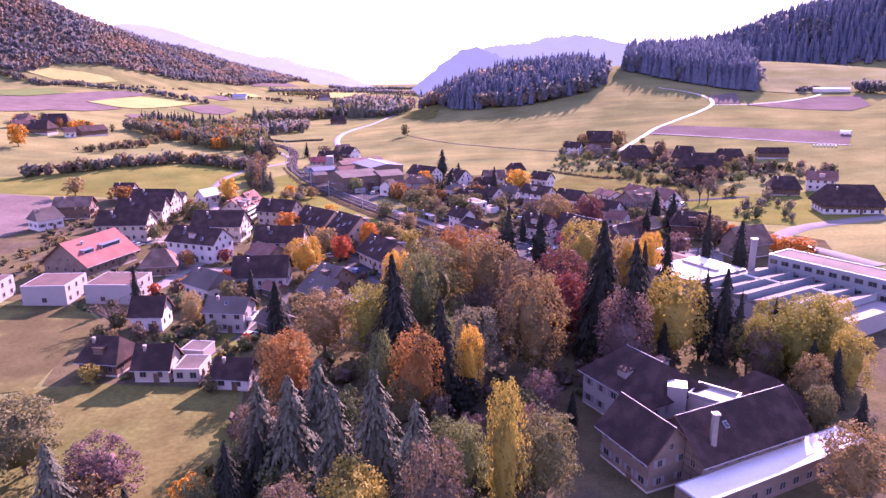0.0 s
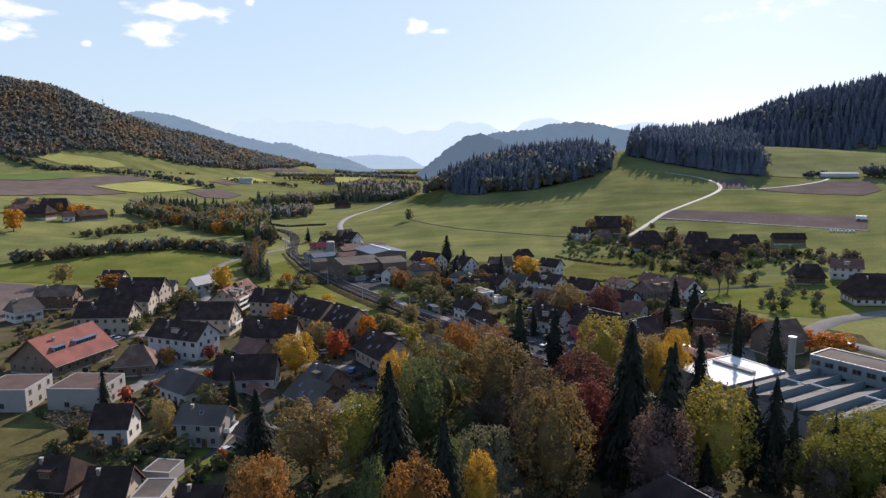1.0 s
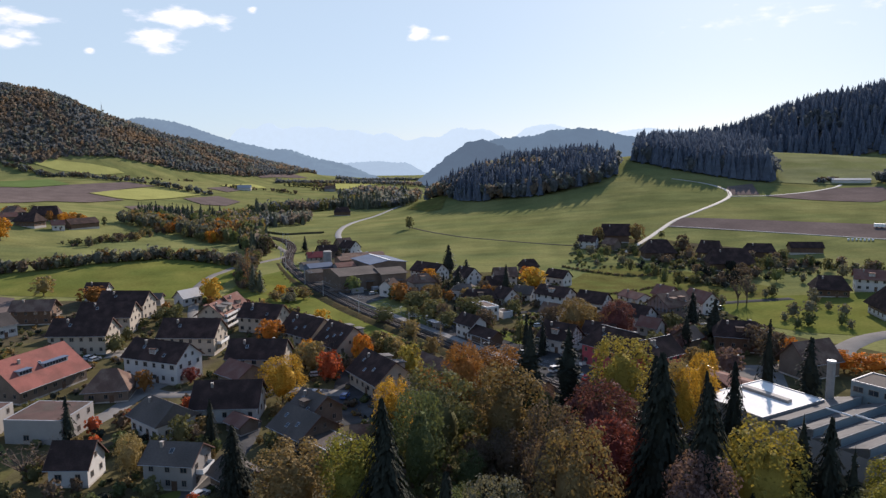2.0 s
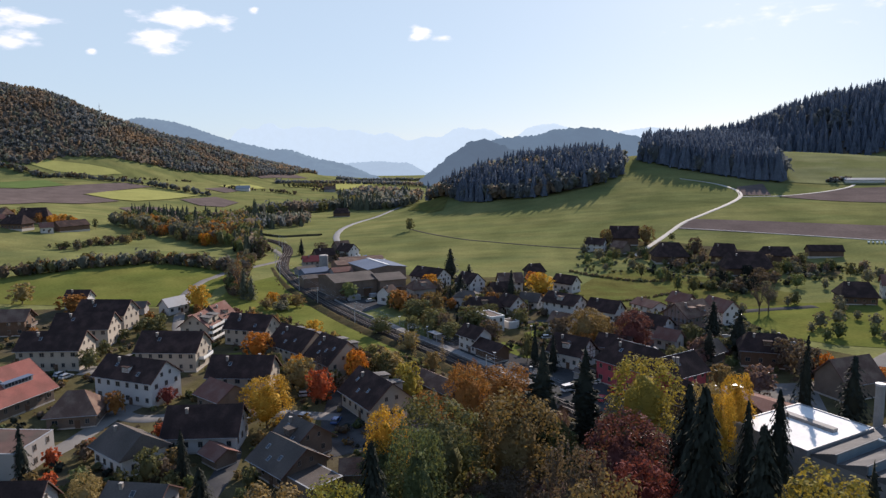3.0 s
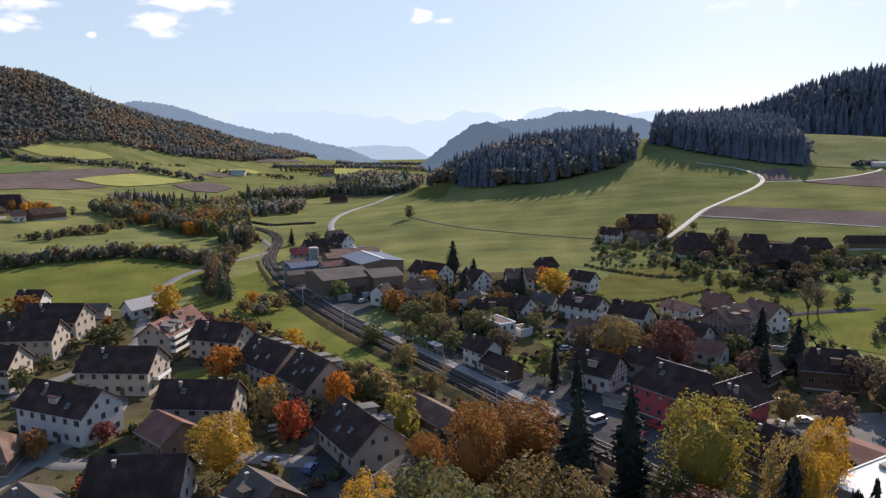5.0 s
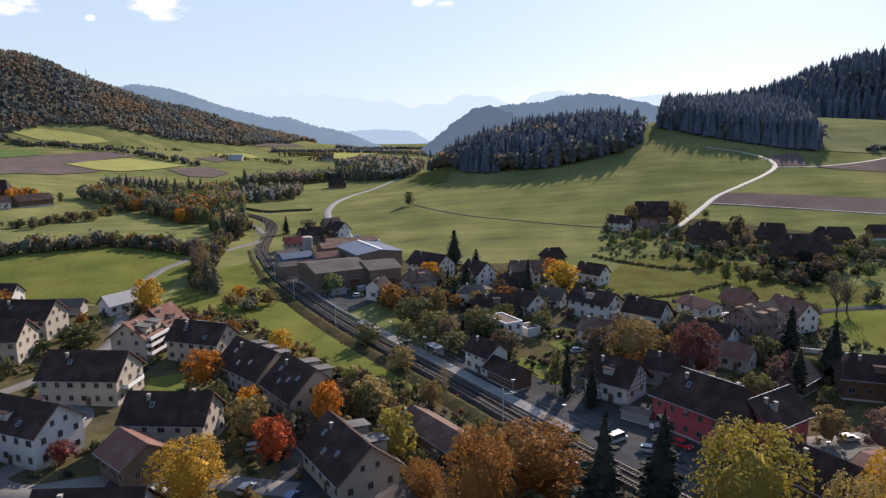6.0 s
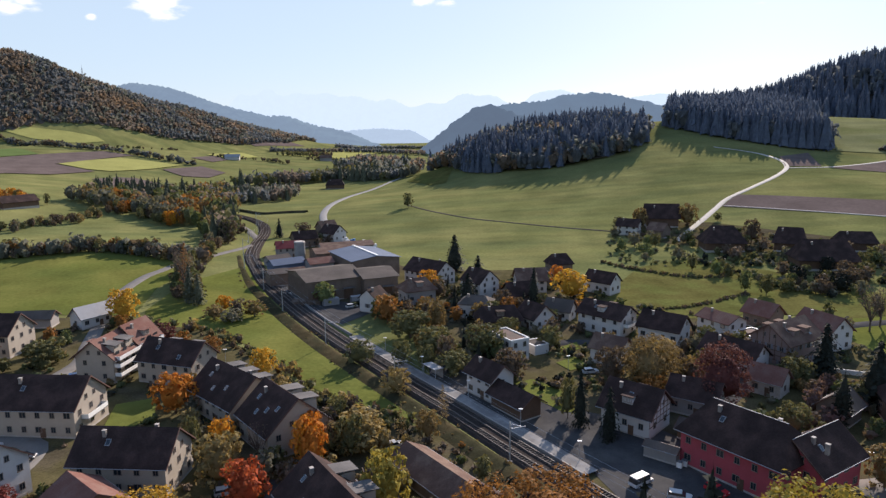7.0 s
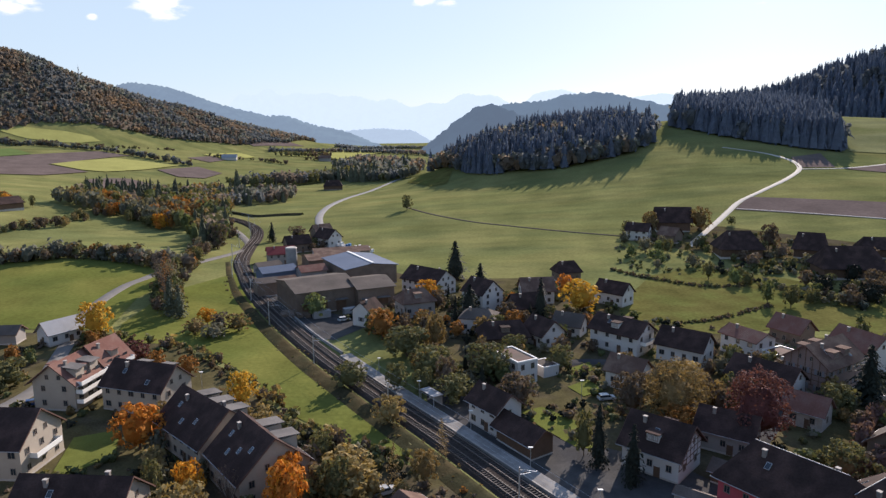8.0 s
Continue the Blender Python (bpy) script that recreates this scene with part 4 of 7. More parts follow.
def flat_house(label, x, y, rot, L, W, H, wall="white", roof="flat_roof", name="house", category="house", band=False, win=True, parapet=0.35, floors=None, blind=False):
    """A flat-roofed building with a parapet."""
    th = thing(name, label, category, pose(x, y, ground_z(x, y), 0, 0, rot))
    part("wall", boxes((-L / 2, L / 2, -W / 2, W / 2, -2.0, H)), MAT[wall], th)
    part("roof", boxes((-L / 2 + 0.3, L / 2 - 0.3, -W / 2 + 0.3, W / 2 - 0.3, H, H + 0.1)), MAT[roof], th)
    p = parapet
    part("parapet", boxes((-L / 2 - 0.05, L / 2 + 0.05, -W / 2 - 0.05, -W / 2 + 0.3, H, H + p), (-L / 2 - 0.05, L / 2 + 0.05, W / 2 - 0.3, W / 2 + 0.05, H, H + p),
                           (-L / 2 - 0.05, -L / 2 + 0.3, -W / 2 + 0.3, W / 2 - 0.3, H, H + p), (L / 2 - 0.3, L / 2 + 0.05, -W / 2 + 0.3, W / 2 - 0.3, H, H + p)), MAT["trim_white" if wall == "white" else "metal_edge"], th)
    if win:
        n_fl = floors or max(1, int(H / 2.8))
        for fl in range(n_fl):
            z = H / n_fl * fl + 1.0
            for i in range(max(2, int(L / 3.3))):
                px = -L / 2 + L * (i + 0.5) / max(2, int(L / 3.3))
                for s, turn in ((-1, 0), (1, 180)):
                    if blind and s < 0 and (fl or i != 1):
                        continue
                    window(th, px, s * W / 2, z, turn, 1.5 if not band else 2.4, 1.4)
            for i in range(max(2, int(W / 4))):
                py = -W / 2 + W * (i + 0.5) / max(2, int(W / 4))
                for s, turn in ((-1, -90), (1, 90)):
                    window(th, s * L / 2, py, z, turn, 1.1, 1.4)
    return th

# ---- the village west of the railway ----
farm = house("large old farmhouse with a broad red tiled roof", -124.5, 228.5, 73, 25, 20.5, 3.9, 11.5, "plank", "red_tile", over=1.2, chimneys=1, skylights=1, category="farmhouse", name="farmhouse")
for x0, x1 in ((-8.5, -4.5), (-0.5, 8.0)):
    strip = part("strip_dormer", boxes((x0, x1, -6.0, -3.6, 6.7, 8.35)), MAT["metal_edge"], farm, "long glazed strip dormer")
    part("dormer_roof", boxes((x0 - 0.25, x1 + 0.25, -6.3, -3.2, 8.35, 8.5)), MAT["sheet"], strip)
    for k in range(int((x1 - x0) / 1.0)):
        part("pane", boxes((x0 + 0.08 + k, x0 + 0.92 + k, -6.04, -6.0, 7.3, 8.25)), MAT["glass"], strip)
for dx, dy, rr in ((-130.2, 269.0, 2), (-134.7, 296.0, 4), (-138.5, 318.5, -3)):
    house("cream three-storey apartment house with a dark gabled roof", dx, dy, rr, 21, 13, 6.8, 12, "cream", "dark_tile", chimneys=1, skylights=2, balcony=0, name="apartment_house", category="apartment house")
house("small white house with a dark roof at the meadow", -168.3, 352, 0, 11, 9, 4.6, 8.6, "white", "dark_tile")
house("brown timber chalet with balconies and a dark roof", -173, 310, 8, 17, 11, 6, 10, "wood", "brown_tile", over=1.1, balcony=2)
house("white gabled house with a grey half-hipped roof", -174, 287, 55, 12, 10, 4.8, 9.2, "white", "slate", hip=1.6, shutters=True)
house("white apartment house with rows of square windows and a dark roof", -89.8, 240, -21, 22, 12.5, 7.0, 12, "white", "dark_tile", skylights=3, chimneys=1, dormers=2, name="apartment_house", category="apartment house")
house("cream apartment house with a long dark roof", -91.2, 269, -3, 21, 14, 6.4, 12, "cream", "dark_tile", skylights=2, chimneys=1, balcony=1, name="apartment_house", category="apartment house")
house("terraced house with a dark roof and pale gable", -73.7, 297.5, -17, 18, 12, 6, 11, "cream", "dark_tile", skylights=3, chimneys=1, name="apartment_house", category="apartment house", slabs=2)
house("terraced house with dark roof and roof windows", -51.5, 276, -43, 20, 14, 5.2, 11.4, "cream", "dark_tile", skylights=6, chimneys=2, name="apartment_house", category="apartment house", slabs=3)
house("terraced end house with dark roof and cream gable", -37, 262.5, -50, 16, 15, 5.2, 11.8, "cream", "dark_tile", skylights=7, chimneys=1, name="apartment_house", category="apartment house", slabs=2)
house("cream apartment house with wide dark roof and light gable", -61, 245.5, -3, 19, 12.5, 5.8, 11, "cream", "dark_tile", skylights=2, chimneys=2, name="apartment_house", category="apartment house")
house("small white house with boarded gable and brown roof", -62.5, 231, -39, 12, 11, 4.6, 8, "white", "rust_tile", over=1.0, upper="plank", chimneys=0)
chalet = house("stepped white chalet block with brown roof and balconies", -93.5, 299.5, 84, 13, 13, 6.5, 11.5, "cream", "rust_tile", over=1.2, balcony=0, dormers=2, skylights=2, slabs=2)
chalet_rear = house("rear part of the stepped chalet block with brown roof", -91.0, 310, 78, 11, 12, 6.5, 12.3, "cream", "rust_tile", over=1.2, dormers=2, chimneys=1)
for block, x0, x1, wall_y in ((chalet, -5.2, 5.0, 5.3), (chalet_rear, -4.2, 4.2, 4.8)):
    for z in (1.9, 4.3, 6.3):
        bal = part("balcony", boxes((x0, x1, -wall_y - 1.7, -wall_y + 0.1, z - 0.18, z)), MAT["concrete"], block)
        part("railing", boxes((x0, x1, -wall_y - 1.7, -wall_y - 1.62, z, z + 0.95), (x0, x0 + 0.08, -wall_y - 1.62, -wall_y, z, z + 0.95), (x1 - 0.08, x1, -wall_y - 1.62, -wall_y, z, z + 0.95)), MAT["trim_white"], bal, "white balcony railing")
        for k in range(3):
            px = x0 + (x1 - x0) * (k + 0.5) / 3
            part("balcony_door", boxes((px - 0.8, px + 0.8, -wall_y - 0.05, -wall_y + 0.02, z + 0.02, z + 1.95)), MAT["glass"], bal)
house("brown hipped farm building beside the street", -97.5, 222, 12, 13, 12, 3.6, 8.6, "plank", "brown_tile", hip=4.4, over=1.0, chimneys=0)
house("white villa with a grey gabled roof and balcony", -72, 197.5, -37, 14, 12, 4.8, 8.8, "white", "slate", hip=1.2, over=1.0, chimneys=1, balcony=1)
house("white detached house with a steep dark roof", -79.9, 172.5, 1, 9.5, 9, 4.2, 9, "white", "dark_tile", over=0.8, chimneys=0)
house("grey-white house with dark tiled roof and bare side wall", -58, 172, -7, 12, 10, 5.8, 9, "grey", "slate", over=0.8, chimneys=1, skylights=1, balcony=1)
house("dark brown timber house with a hipped roof", -79, 146.5, -9, 11, 11, 3.4, 8.2, "wood", "dark_tile", hip=2.2, over=1.0, dormers=1)
house("cream bungalow with a steep dark tiled roof", -66, 142.5, 0, 9, 9, 3.2, 8, "cream", "dark_tile", over=0.8, chimneys=1)
flat_house("low cream annexe with a flat metal roof", -58.2, 143, 0, 6, 8, 3.0, "cream", "slate", name="annexe", category="house", parapet=0.2)
flat_house("small grey garage with a flat roof", -60.5, 153, -8, 6, 6, 2.8, "grey", "slate", name="garage", category="garage", win=False, parapet=0.15)
house("white bungalow with dark roof by the conifers", -46.7, 138, -7, 9, 8, 2.9, 6.6, "white", "dark_tile", over=0.7)
house("long farmhouse with a sweeping dark roof and white gable", -58.7, 208.6, 3, 18, 13, 4.2, 10, "white", "dark_tile", over=1.0, chimneys=1)
house("low house with grey-brown roof and several roof windows", -35.5, 193.5, -43, 14, 13, 3.4, 7.8, "plank", "slate", over=1.0, skylights=6, chimneys=0)
house("grey-roofed house with white skylight frames", -35.0, 204.5, -45, 11, 12, 3.8, 8.2, "plank", "slate", over=1.0, skylights=3, dormers=1)
flat_house("low boarded annexe with a dark flat roof", -28.5, 186, -43, 9, 8, 3.2, "plank", "slate", name="annexe", category="house", parapet=0.1, win=False)
house("open carport with grey roof among trees", -44.5, 170, -40, 12, 9, 2.8, 5.2, "plank", "slate", over=1.0, chimneys=0, win=False, name="carport", category="carport")
house("big dark-roofed chalet with lit brown side and dormers", -20.5, 229.5, -56, 19, 14, 4.6, 10.5, "cream", "dark_tile", over=1.0, skylights=6, chimneys=1, slabs=2)
house("low workshop with brown corrugated roof", -3.5, 242.5, -53, 21, 9, 3.2, 5.6, "plank", "brown_tile", chimneys=0, win=False, name="workshop", category="workshop")
house("white-walled annexe of the workshop with dark roof", 5.5, 232.5, -53, 8, 8, 3.2, 6, "white", "dark_tile", chimneys=0)
house("low dark-roofed house beside the track", 16.5, 230.5, 8, 11, 9, 3.2, 6.8, "white", "dark_tile", chimneys=1, skylights=2)
house("low dark-roofed shed beside the level crossing", 24, 222, -52, 11, 8, 3.0, 6.0, "plank", "slate", chimneys=1, win=False, name="shed", category="shed")
house("small white house with grey roof by the lane", -122.5, 345, 60, 12, 8, 3.6, 7.2, "white", "metal_edge", chimneys=0)
house("long grey shed at the meadow edge", -140, 343, 5, 13, 7, 3.2, 5.5, "grey", "slate", chimneys=0, win=False, name="shed", category="shed")
for cx, cy, rr, cc in ((-118.7, 195, 2, 13.0), (-99.7, 196.4, -3, 14.5)):
    flat_house("modern grey two-storey house with reddish flat roof", cx, cy, rr, cc, 13.2, 6.0, "grey", "flat_roof", category="house", parapet=0.12, blind=True)
flat_house("modern grey two-storey house at the field", -139.5, 193, 2, 12, 12, 6.0, "grey", "flat_roof", parapet=0.12, blind=True)

house("low annexe with a red tiled roof", -52.5, 198.5, -40, 7.5, 6.5, 2.6, 4.4, "plank", "rust_tile", chimneys=0, win=False, name="annexe", category="annexe")
house("low outbuilding with a brown tiled roof", -20.0, 190.5, 6, 8, 7, 3.0, 5.2, "plank", "brown_tile", chimneys=0, win=False, name="outbuilding", category="shed")
house("grey-roofed barn with a white gable among the trees", -12.0, 211.5, 62, 12, 9, 3.4, 7.0, "white", "slate", chimneys=0, name="barn", category="barn")

# ---- the station quarter ----
house("long crimson station hotel with a huge dark roof", 54.6, 247.5, -54, 22, 14, 7.2, 13, "pink", "dark_tile", hip=3.5, over=1.1, chimneys=3, skylights=2, cap=True, floors=2, name="hotel", category="hotel")
house("crimson cross wing with solar panels on a dark roof", 65.0, 243.5, 33, 15, 12, 6.2, 11, "pink", "dark_tile", over=1.0, chimneys=1, cap=True, skylights=2, name="hotel_wing", category="hotel")
house("half-timbered house with white infill and dark roof", 39.6, 269, -41, 13, 12.5, 4.8, 10, "white", "dark_tile", over=1.1, dormers=2, chimneys=1, timber=True, skylights=1)
house("small dark-roofed shed with hipped end", 50, 262.5, -41, 6, 6, 2.6, 4.2, "wood", "slate", chimneys=0, win=False, name="shed", category="shed")
house("white station building with a dark gabled roof", 8.4, 286.5, -53, 11, 9, 5.4, 9, "white", "dark_tile", over=1.0, chimneys=1, name="station_building", category="station")
house("low dark goods shed beside the platform", 13.8, 276.5, -55, 13, 8, 3.4, 6.2, "wood", "dark_tile", over=1.2, chimneys=0, win=False, name="goods_shed", category="shed")
flat_house("modern white cube house with reddish flat roof", 15.3, 315.4, -60, 11.5, 6.2, 6.0, "white", "flat_roof")
flat_house("small white garage beside the cube house", 23.5, 318, -60, 6, 5, 2.8, "white", "slate", name="garage", category="garage", win=False, parapet=0.15)
house("large white house with balcony and dark roof", 48.8, 338, -45, 17, 11.5, 5.8, 9.6, "white", "dark_tile", over=1.0, dormers=2, balcony=1, skylights=2)
house("white house with dark gabled roof at the pasture", 64, 328, -40, 14, 11, 4.6, 9, "white", "dark_tile", over=0.9)
house("white house with a low reddish-brown roof and terrace", 83, 332, -62, 13, 9.5, 5.6, 7.8, "white", "rust_tile", over=0.8)
flat_house("low white annexe with terrace", 90, 324, -62, 9, 8, 3.0, "white", "flat_roof", name="annexe", band=True)
house("big brown half-timbered chalet with a pinkish roof", 91, 308, 33, 17, 13, 7.4, 12.2, "rose", "brown_tile", over=1.1, dormers=4, shutters=True, timber=True, chimneys=2, skylights=3)
house("white gabled house with rust-coloured roof", 108.9, 322, -70, 14, 10, 5.6, 10, "white", "rust_tile", over=0.8)
house("house with brown boards and rust-coloured roof", 100, 341, -60, 11, 9, 4.6, 8.6, "plank", "rust_tile", over=0.9)
house("dark-roofed house with a white lit gable", 75, 303, -50, 16, 11, 4.6, 8.8, "white", "dark_tile", over=0.9)
house("white gabled house half hidden by trees", 43.4, 309, -40, 10, 9, 4.4, 8, "white", "brown_tile", over=0.8)
house("white house with dark roof above the pasture", 58.2, 388, -45, 13, 9, 4.6, 8.6, "white", "dark_tile", over=0.8)
house("dark-roofed house at the meadow edge", 46.6, 424, 15, 11, 10, 4.2, 8.4, "plank", "dark_tile", hip=2.0, over=0.9)
house("tall white gabled house with many small windows", 9.5, 381, -50, 12, 11, 6.8, 11.5, "white", "dark_tile", over=0.6, floors=3)
house("white house with a large dark gabled roof", -10.8, 408, -42, 20, 13, 5.2, 10, "white", "dark_tile", over=0.8, chimneys=2)
house("house with hipped brown roof and white dormer", -14.5, 376, 25, 13, 11, 5.2, 9.2, "grey", "brown_tile", hip=3.0, over=0.9, dormers=1)
house("pale grey house with low hipped grey roof", 7.4, 356, -12, 12, 10, 5.0, 7.4, "white", "slate", hip=3.0, over=0.5)
house("long low house with a spreading dark roof", 14, 341.5, 10, 15, 11, 3.6, 7.6, "plank", "dark_tile", over=1.1, dormers=1, hip=2.0)
house("white-gabled house with dark roof among gardens", 26.5, 343, -60, 11, 10, 3.8, 8.2, "white", "dark_tile", over=0.9)
house("small white house with blue-grey shutters and dark roof", -29.5, 363.5, 62, 8.5, 8, 5.2, 8.6, "white", "dark_tile", over=0.6, shutters=True)
house("house with faded brown roof at the meadow", 30, 391, 5, 13, 11, 5.0, 9.4, "white", "brown_tile", over=0.9)
house("dark-roofed house behind the garden trees", 24, 372, 20, 12, 10, 4.0, 8.4, "plank", "dark_tile", over=0.9)
house("dark-roofed house in the shade of trees", 55.5, 276.5, -36, 12, 10, 4.2, 8, "grey", "dark_tile", over=0.9)
house("low dark house among garden trees", 36, 352, -30, 10, 8, 3.4, 7, "white", "slate", over=0.8)
house("dark hip-roofed house with long balconies", 101.5, 267, -18, 17, 13, 5.4, 10.2, "wood", "dark_tile", hip=3.0, over=1.2, dormers=2, chimneys=2)
house("small brown gabled barn in the gardens", 85, 270.5, 40, 9, 8, 3.6, 7.2, "plank", "slate", chimneys=0, win=False, name="barn", category="barn")
house("long dark-roofed hall beside the park trees", 66, 219.5, -60, 22, 13, 4.2, 9, "wood", "dark_tile", over=1.0, chimneys=1, win=False, name="hall", category="hall")
house("grey-brown steep-roofed barn behind red trees", 111, 238, 20, 15, 12, 5, 11, "plank", "brown_tile", chimneys=0, over=1.0, win=False, name="barn", category="barn")
house("half-hidden villa with rust roof by the plum tree", 77, 287, -45, 9, 8, 3.6, 7, "stone", "rust_tile", chimneys=0)

house("small grey kiosk with a shallow roof on the forecourt", 41.0, 254.0, -38, 7, 3.6, 2.5, 3.3, "grey", "slate", over=0.3, chimneys=0, win=False, name="kiosk", category="kiosk")
for k in range(3):
    bin_x, bin_y = 43.2 + 1.2 * k, 250.2 + 0.57 * k
    bin_of = thing("waste_container", "white plastic waste container on the station forecourt", "container", pose(bin_x, bin_y, ground_z(bin_x, bin_y) + 0.14, 0, 0, -38), "waste containers")
    part("body", boxes((-0.5, 0.5, -0.4, 0.4, 0, 1.15)), MAT["trim_white"], bin_of)
    part("lid", boxes((-0.54, 0.54, -0.44, 0.44, 1.15, 1.27)), MAT["shutter"], bin_of, "grey hinged lid")

# ---- farms above the orchard ----
house("huge dark-roofed barn on the farm ridge", 121, 520, -8, 20, 15, 5, 13, "wood", "dark_tile", over=1.5, win=False, name="barn", category="barn")
house("white farmhouse with dark roof and balconies", 98, 503, -30, 13, 10, 5, 9, "white", "dark_tile", over=1.0)
house("brown gabled farm shed below the barn", 112, 494, -50, 11, 9, 4, 8, "plank", "brown_tile", win=False, chimneys=0, name="barn", category="barn")
house("broad dark farm barn with hipped roof", 134, 463, -5, 21, 17, 4.2, 12, "wood", "dark_tile", hip=5, over=1.5, win=False, name="barn", category="barn")
house("dark farm building with pale gable end", 164, 455, -30, 15, 14, 4.2, 11.5, "wood", "dark_tile", hip=2, over=1.5, win=False, name="barn", category="barn")
house("very long dark barn beneath the farm road", 163, 423, -8, 26, 18, 4.2, 12.5, "wood", "dark_tile", hip=4, over=1.5, win=False, name="barn", category="barn")
house("dark long farm roof at the field edge", 192, 449, -12, 18, 12, 4, 9, "wood", "dark_tile", hip=2, over=1.0, win=False, name="barn", category="barn")
house("long dark field barn on the slope", 222, 452, -8, 20, 9, 3.6, 7, "wood", "dark_tile", win=False, chimneys=0, name="barn", category="barn")
house("broad dark-roofed farmhouse by the road", 180, 350, -14, 16, 14, 3.6, 9.5, "wood", "dark_tile", hip=3, over=1.2, name="farmhouse", category="farmhouse")
house("farmhouse with white front and rust roof", 203, 356, -25, 15, 12, 5.8, 10, "white", "rust_tile", over=1.0, dormers=2, name="farmhouse", category="farmhouse")
house("very large dark-roofed farmhouse with white base", 187, 304, -10, 28, 19, 4, 12.5, "white", "dark_tile", hip=4, over=1.8, upper="wood", floors=2, name="farmhouse", category="farmhouse")

# ---- houses and barns in the valley ----
house("large dark timber barn with long dark roof", -307, 592, 62, 26, 13, 4, 8.5, "wood", "dark_tile", win=False, chimneys=0, name="barn", category="barn")
house("old farmhouse with dark hipped roof", -345, 607, 20, 24, 18, 4.5, 12, "wood", "dark_tile", hip=3, name="farmhouse", category="farmhouse")
house("brown-roofed farmhouse at the valley hamlet", -368, 600, -20, 16, 12, 4, 9, "plank", "brown_tile", hip=2, name="farmhouse", category="farmhouse")
house("reddish farm shed in the valley hamlet", -358, 577, 40, 14, 9, 3.5, 7, "plank", "rust_tile", win=False, name="barn", category="barn")
house("broad farmhouse with a deep dark roof", -336, 570, -10, 21, 15, 4.2, 11, "wood", "dark_tile", hip=4, over=1.4, name="farmhouse", category="farmhouse")
house("small white house with a faded red roof", -314, 571, 35, 10, 9, 4.2, 8, "white", "rust_tile", over=0.9)
house("dark farmhouse beside the tree belt", -138, 905, 10, 22, 14, 4.5, 11, "wood", "dark_tile", hip=4, win=False, name="farmhouse", category="farmhouse")
house("far white farm barn on the valley slope", -362, 1228, 10, 24, 14, 4, 9, "white", "metal_edge", win=False, chimneys=0, name="barn", category="barn")
house("far grey farmhouse in the valley", -228, 1330, 10, 22, 14, 5, 10, "grey", "brown_tile", win=False, name="farmhouse", category="farmhouse")
house("glasshouse with pale roof high on the slope", 416, 735, -19, 36, 9, 3, 4.8, "white", "metal_edge", win=False, chimneys=0, name="greenhouse", category="greenhouse")

# ---- the sawmill and works ----
shed_a = house("long brown timber shed with a shallow grey-brown roof", -52, 389.5, 30, 24, 27, 8.3, 10.6, "plank", "slate", over=0.8, chimneys=0, win=False, name="factory_shed", category="factory")
shed_b = house("second bay of the timber shed with grey-brown roof", -33, 392, 25, 15, 22, 8.0, 10.0, "plank", "slate", over=0.8, chimneys=0, win=False, name="factory_shed", category="factory")
house("factory hall with a blue-grey metal roof", -42, 432.5, -61, 31, 24, 8.2, 9.8, "plank", "sheet", over=0.8, chimneys=0, win=False, cap=True, name="factory_hall", category="factory")
house("factory hall with dark red roof", -58, 455, 25, 26, 16, 6.5, 8.2, "plank", "brown_tile", over=0.6, chimneys=0, win=False, name="factory_shed", category="factory")
house("low blue-roofed works shed beside the curve", -77, 428, 35, 16, 10, 5, 7, "sheet", "sheet", over=0.6, chimneys=0, win=False, name="factory_shed", category="factory")
house("grey works building with reddish roof", -62, 428, 30, 12, 10, 5.5, 7.6, "grey", "rust_tile", over=0.6, chimneys=0, win=False, name="factory_shed", category="factory")
house("small grey-roofed open shelter beside the track", -75, 404, 30, 9, 9, 5.5, 7, "plank", "slate", over=0.6, chimneys=0, win=False, name="factory_shed", category="factory")
house("works house with crimson roof", -86, 470, 20, 14, 13, 5.5, 8.5, "grey", "crimson_sheet", chimneys=1, name="factory_shed", category="factory")
house("long dark red works roof behind the hall", -57, 474, 20, 28, 13, 6.0, 7.6, "grey", "brown_tile", chimneys=0, win=False, name="factory_shed", category="factory")
house("dark-roofed dwelling behind the works", -86, 505, 30, 14, 11, 4.5, 9, "plank", "dark_tile")
house("dark-roofed house at the road bend", -72, 520, -40, 14, 11, 5, 10, "white", "dark_tile")
house("brown house by the country road", -80, 542, 40, 12, 10, 4.5, 9, "plank", "brown_tile")
silo = thing("silo", "grey cylindrical sawdust silo of the works", "silo", pose(-75.5, 449, ground_z(-75.5, 449)))
part("shaft", tube_bm(bmesh.new(), (0, 0, -1), (0, 0, 11), 2.6, 2.6, 20), MAT["concrete"], silo)
part("roof", tube_bm(bmesh.new(), (0, 0, 11), (0, 0, 11.5), 2.75, 2.4, 20), MAT["stone"], silo)
# cladding battens, gates and canopies of the timber sheds
for shed, half_l, half_w, top, gates in ((shed_a, 11.4, 12.7, 8.1, (-7.5, -2.0, 5.0)), (shed_b, 6.9, 10.2, 7.8, (-3.5, 2.5))):
    bm = bmesh.new()
    for k in range(int(half_l * 2 / 0.9)):
        px = -half_l + 0.45 + k * 0.9
        box_bm(bm, px - 0.05, px + 0.05, -half_w - 0.06, -half_w - 0.003, 0.5, top - 0.2)
    for k in range(int(half_w * 2 / 0.9)):
        py = -half_w + 0.45 + k * 0.9
        box_bm(bm, -half_l - 0.06, -half_l - 0.003, py - 0.05, py + 0.05, 0.5, top - 0.2)
    part("batten_cladding", bm, MAT["plank"], shed)
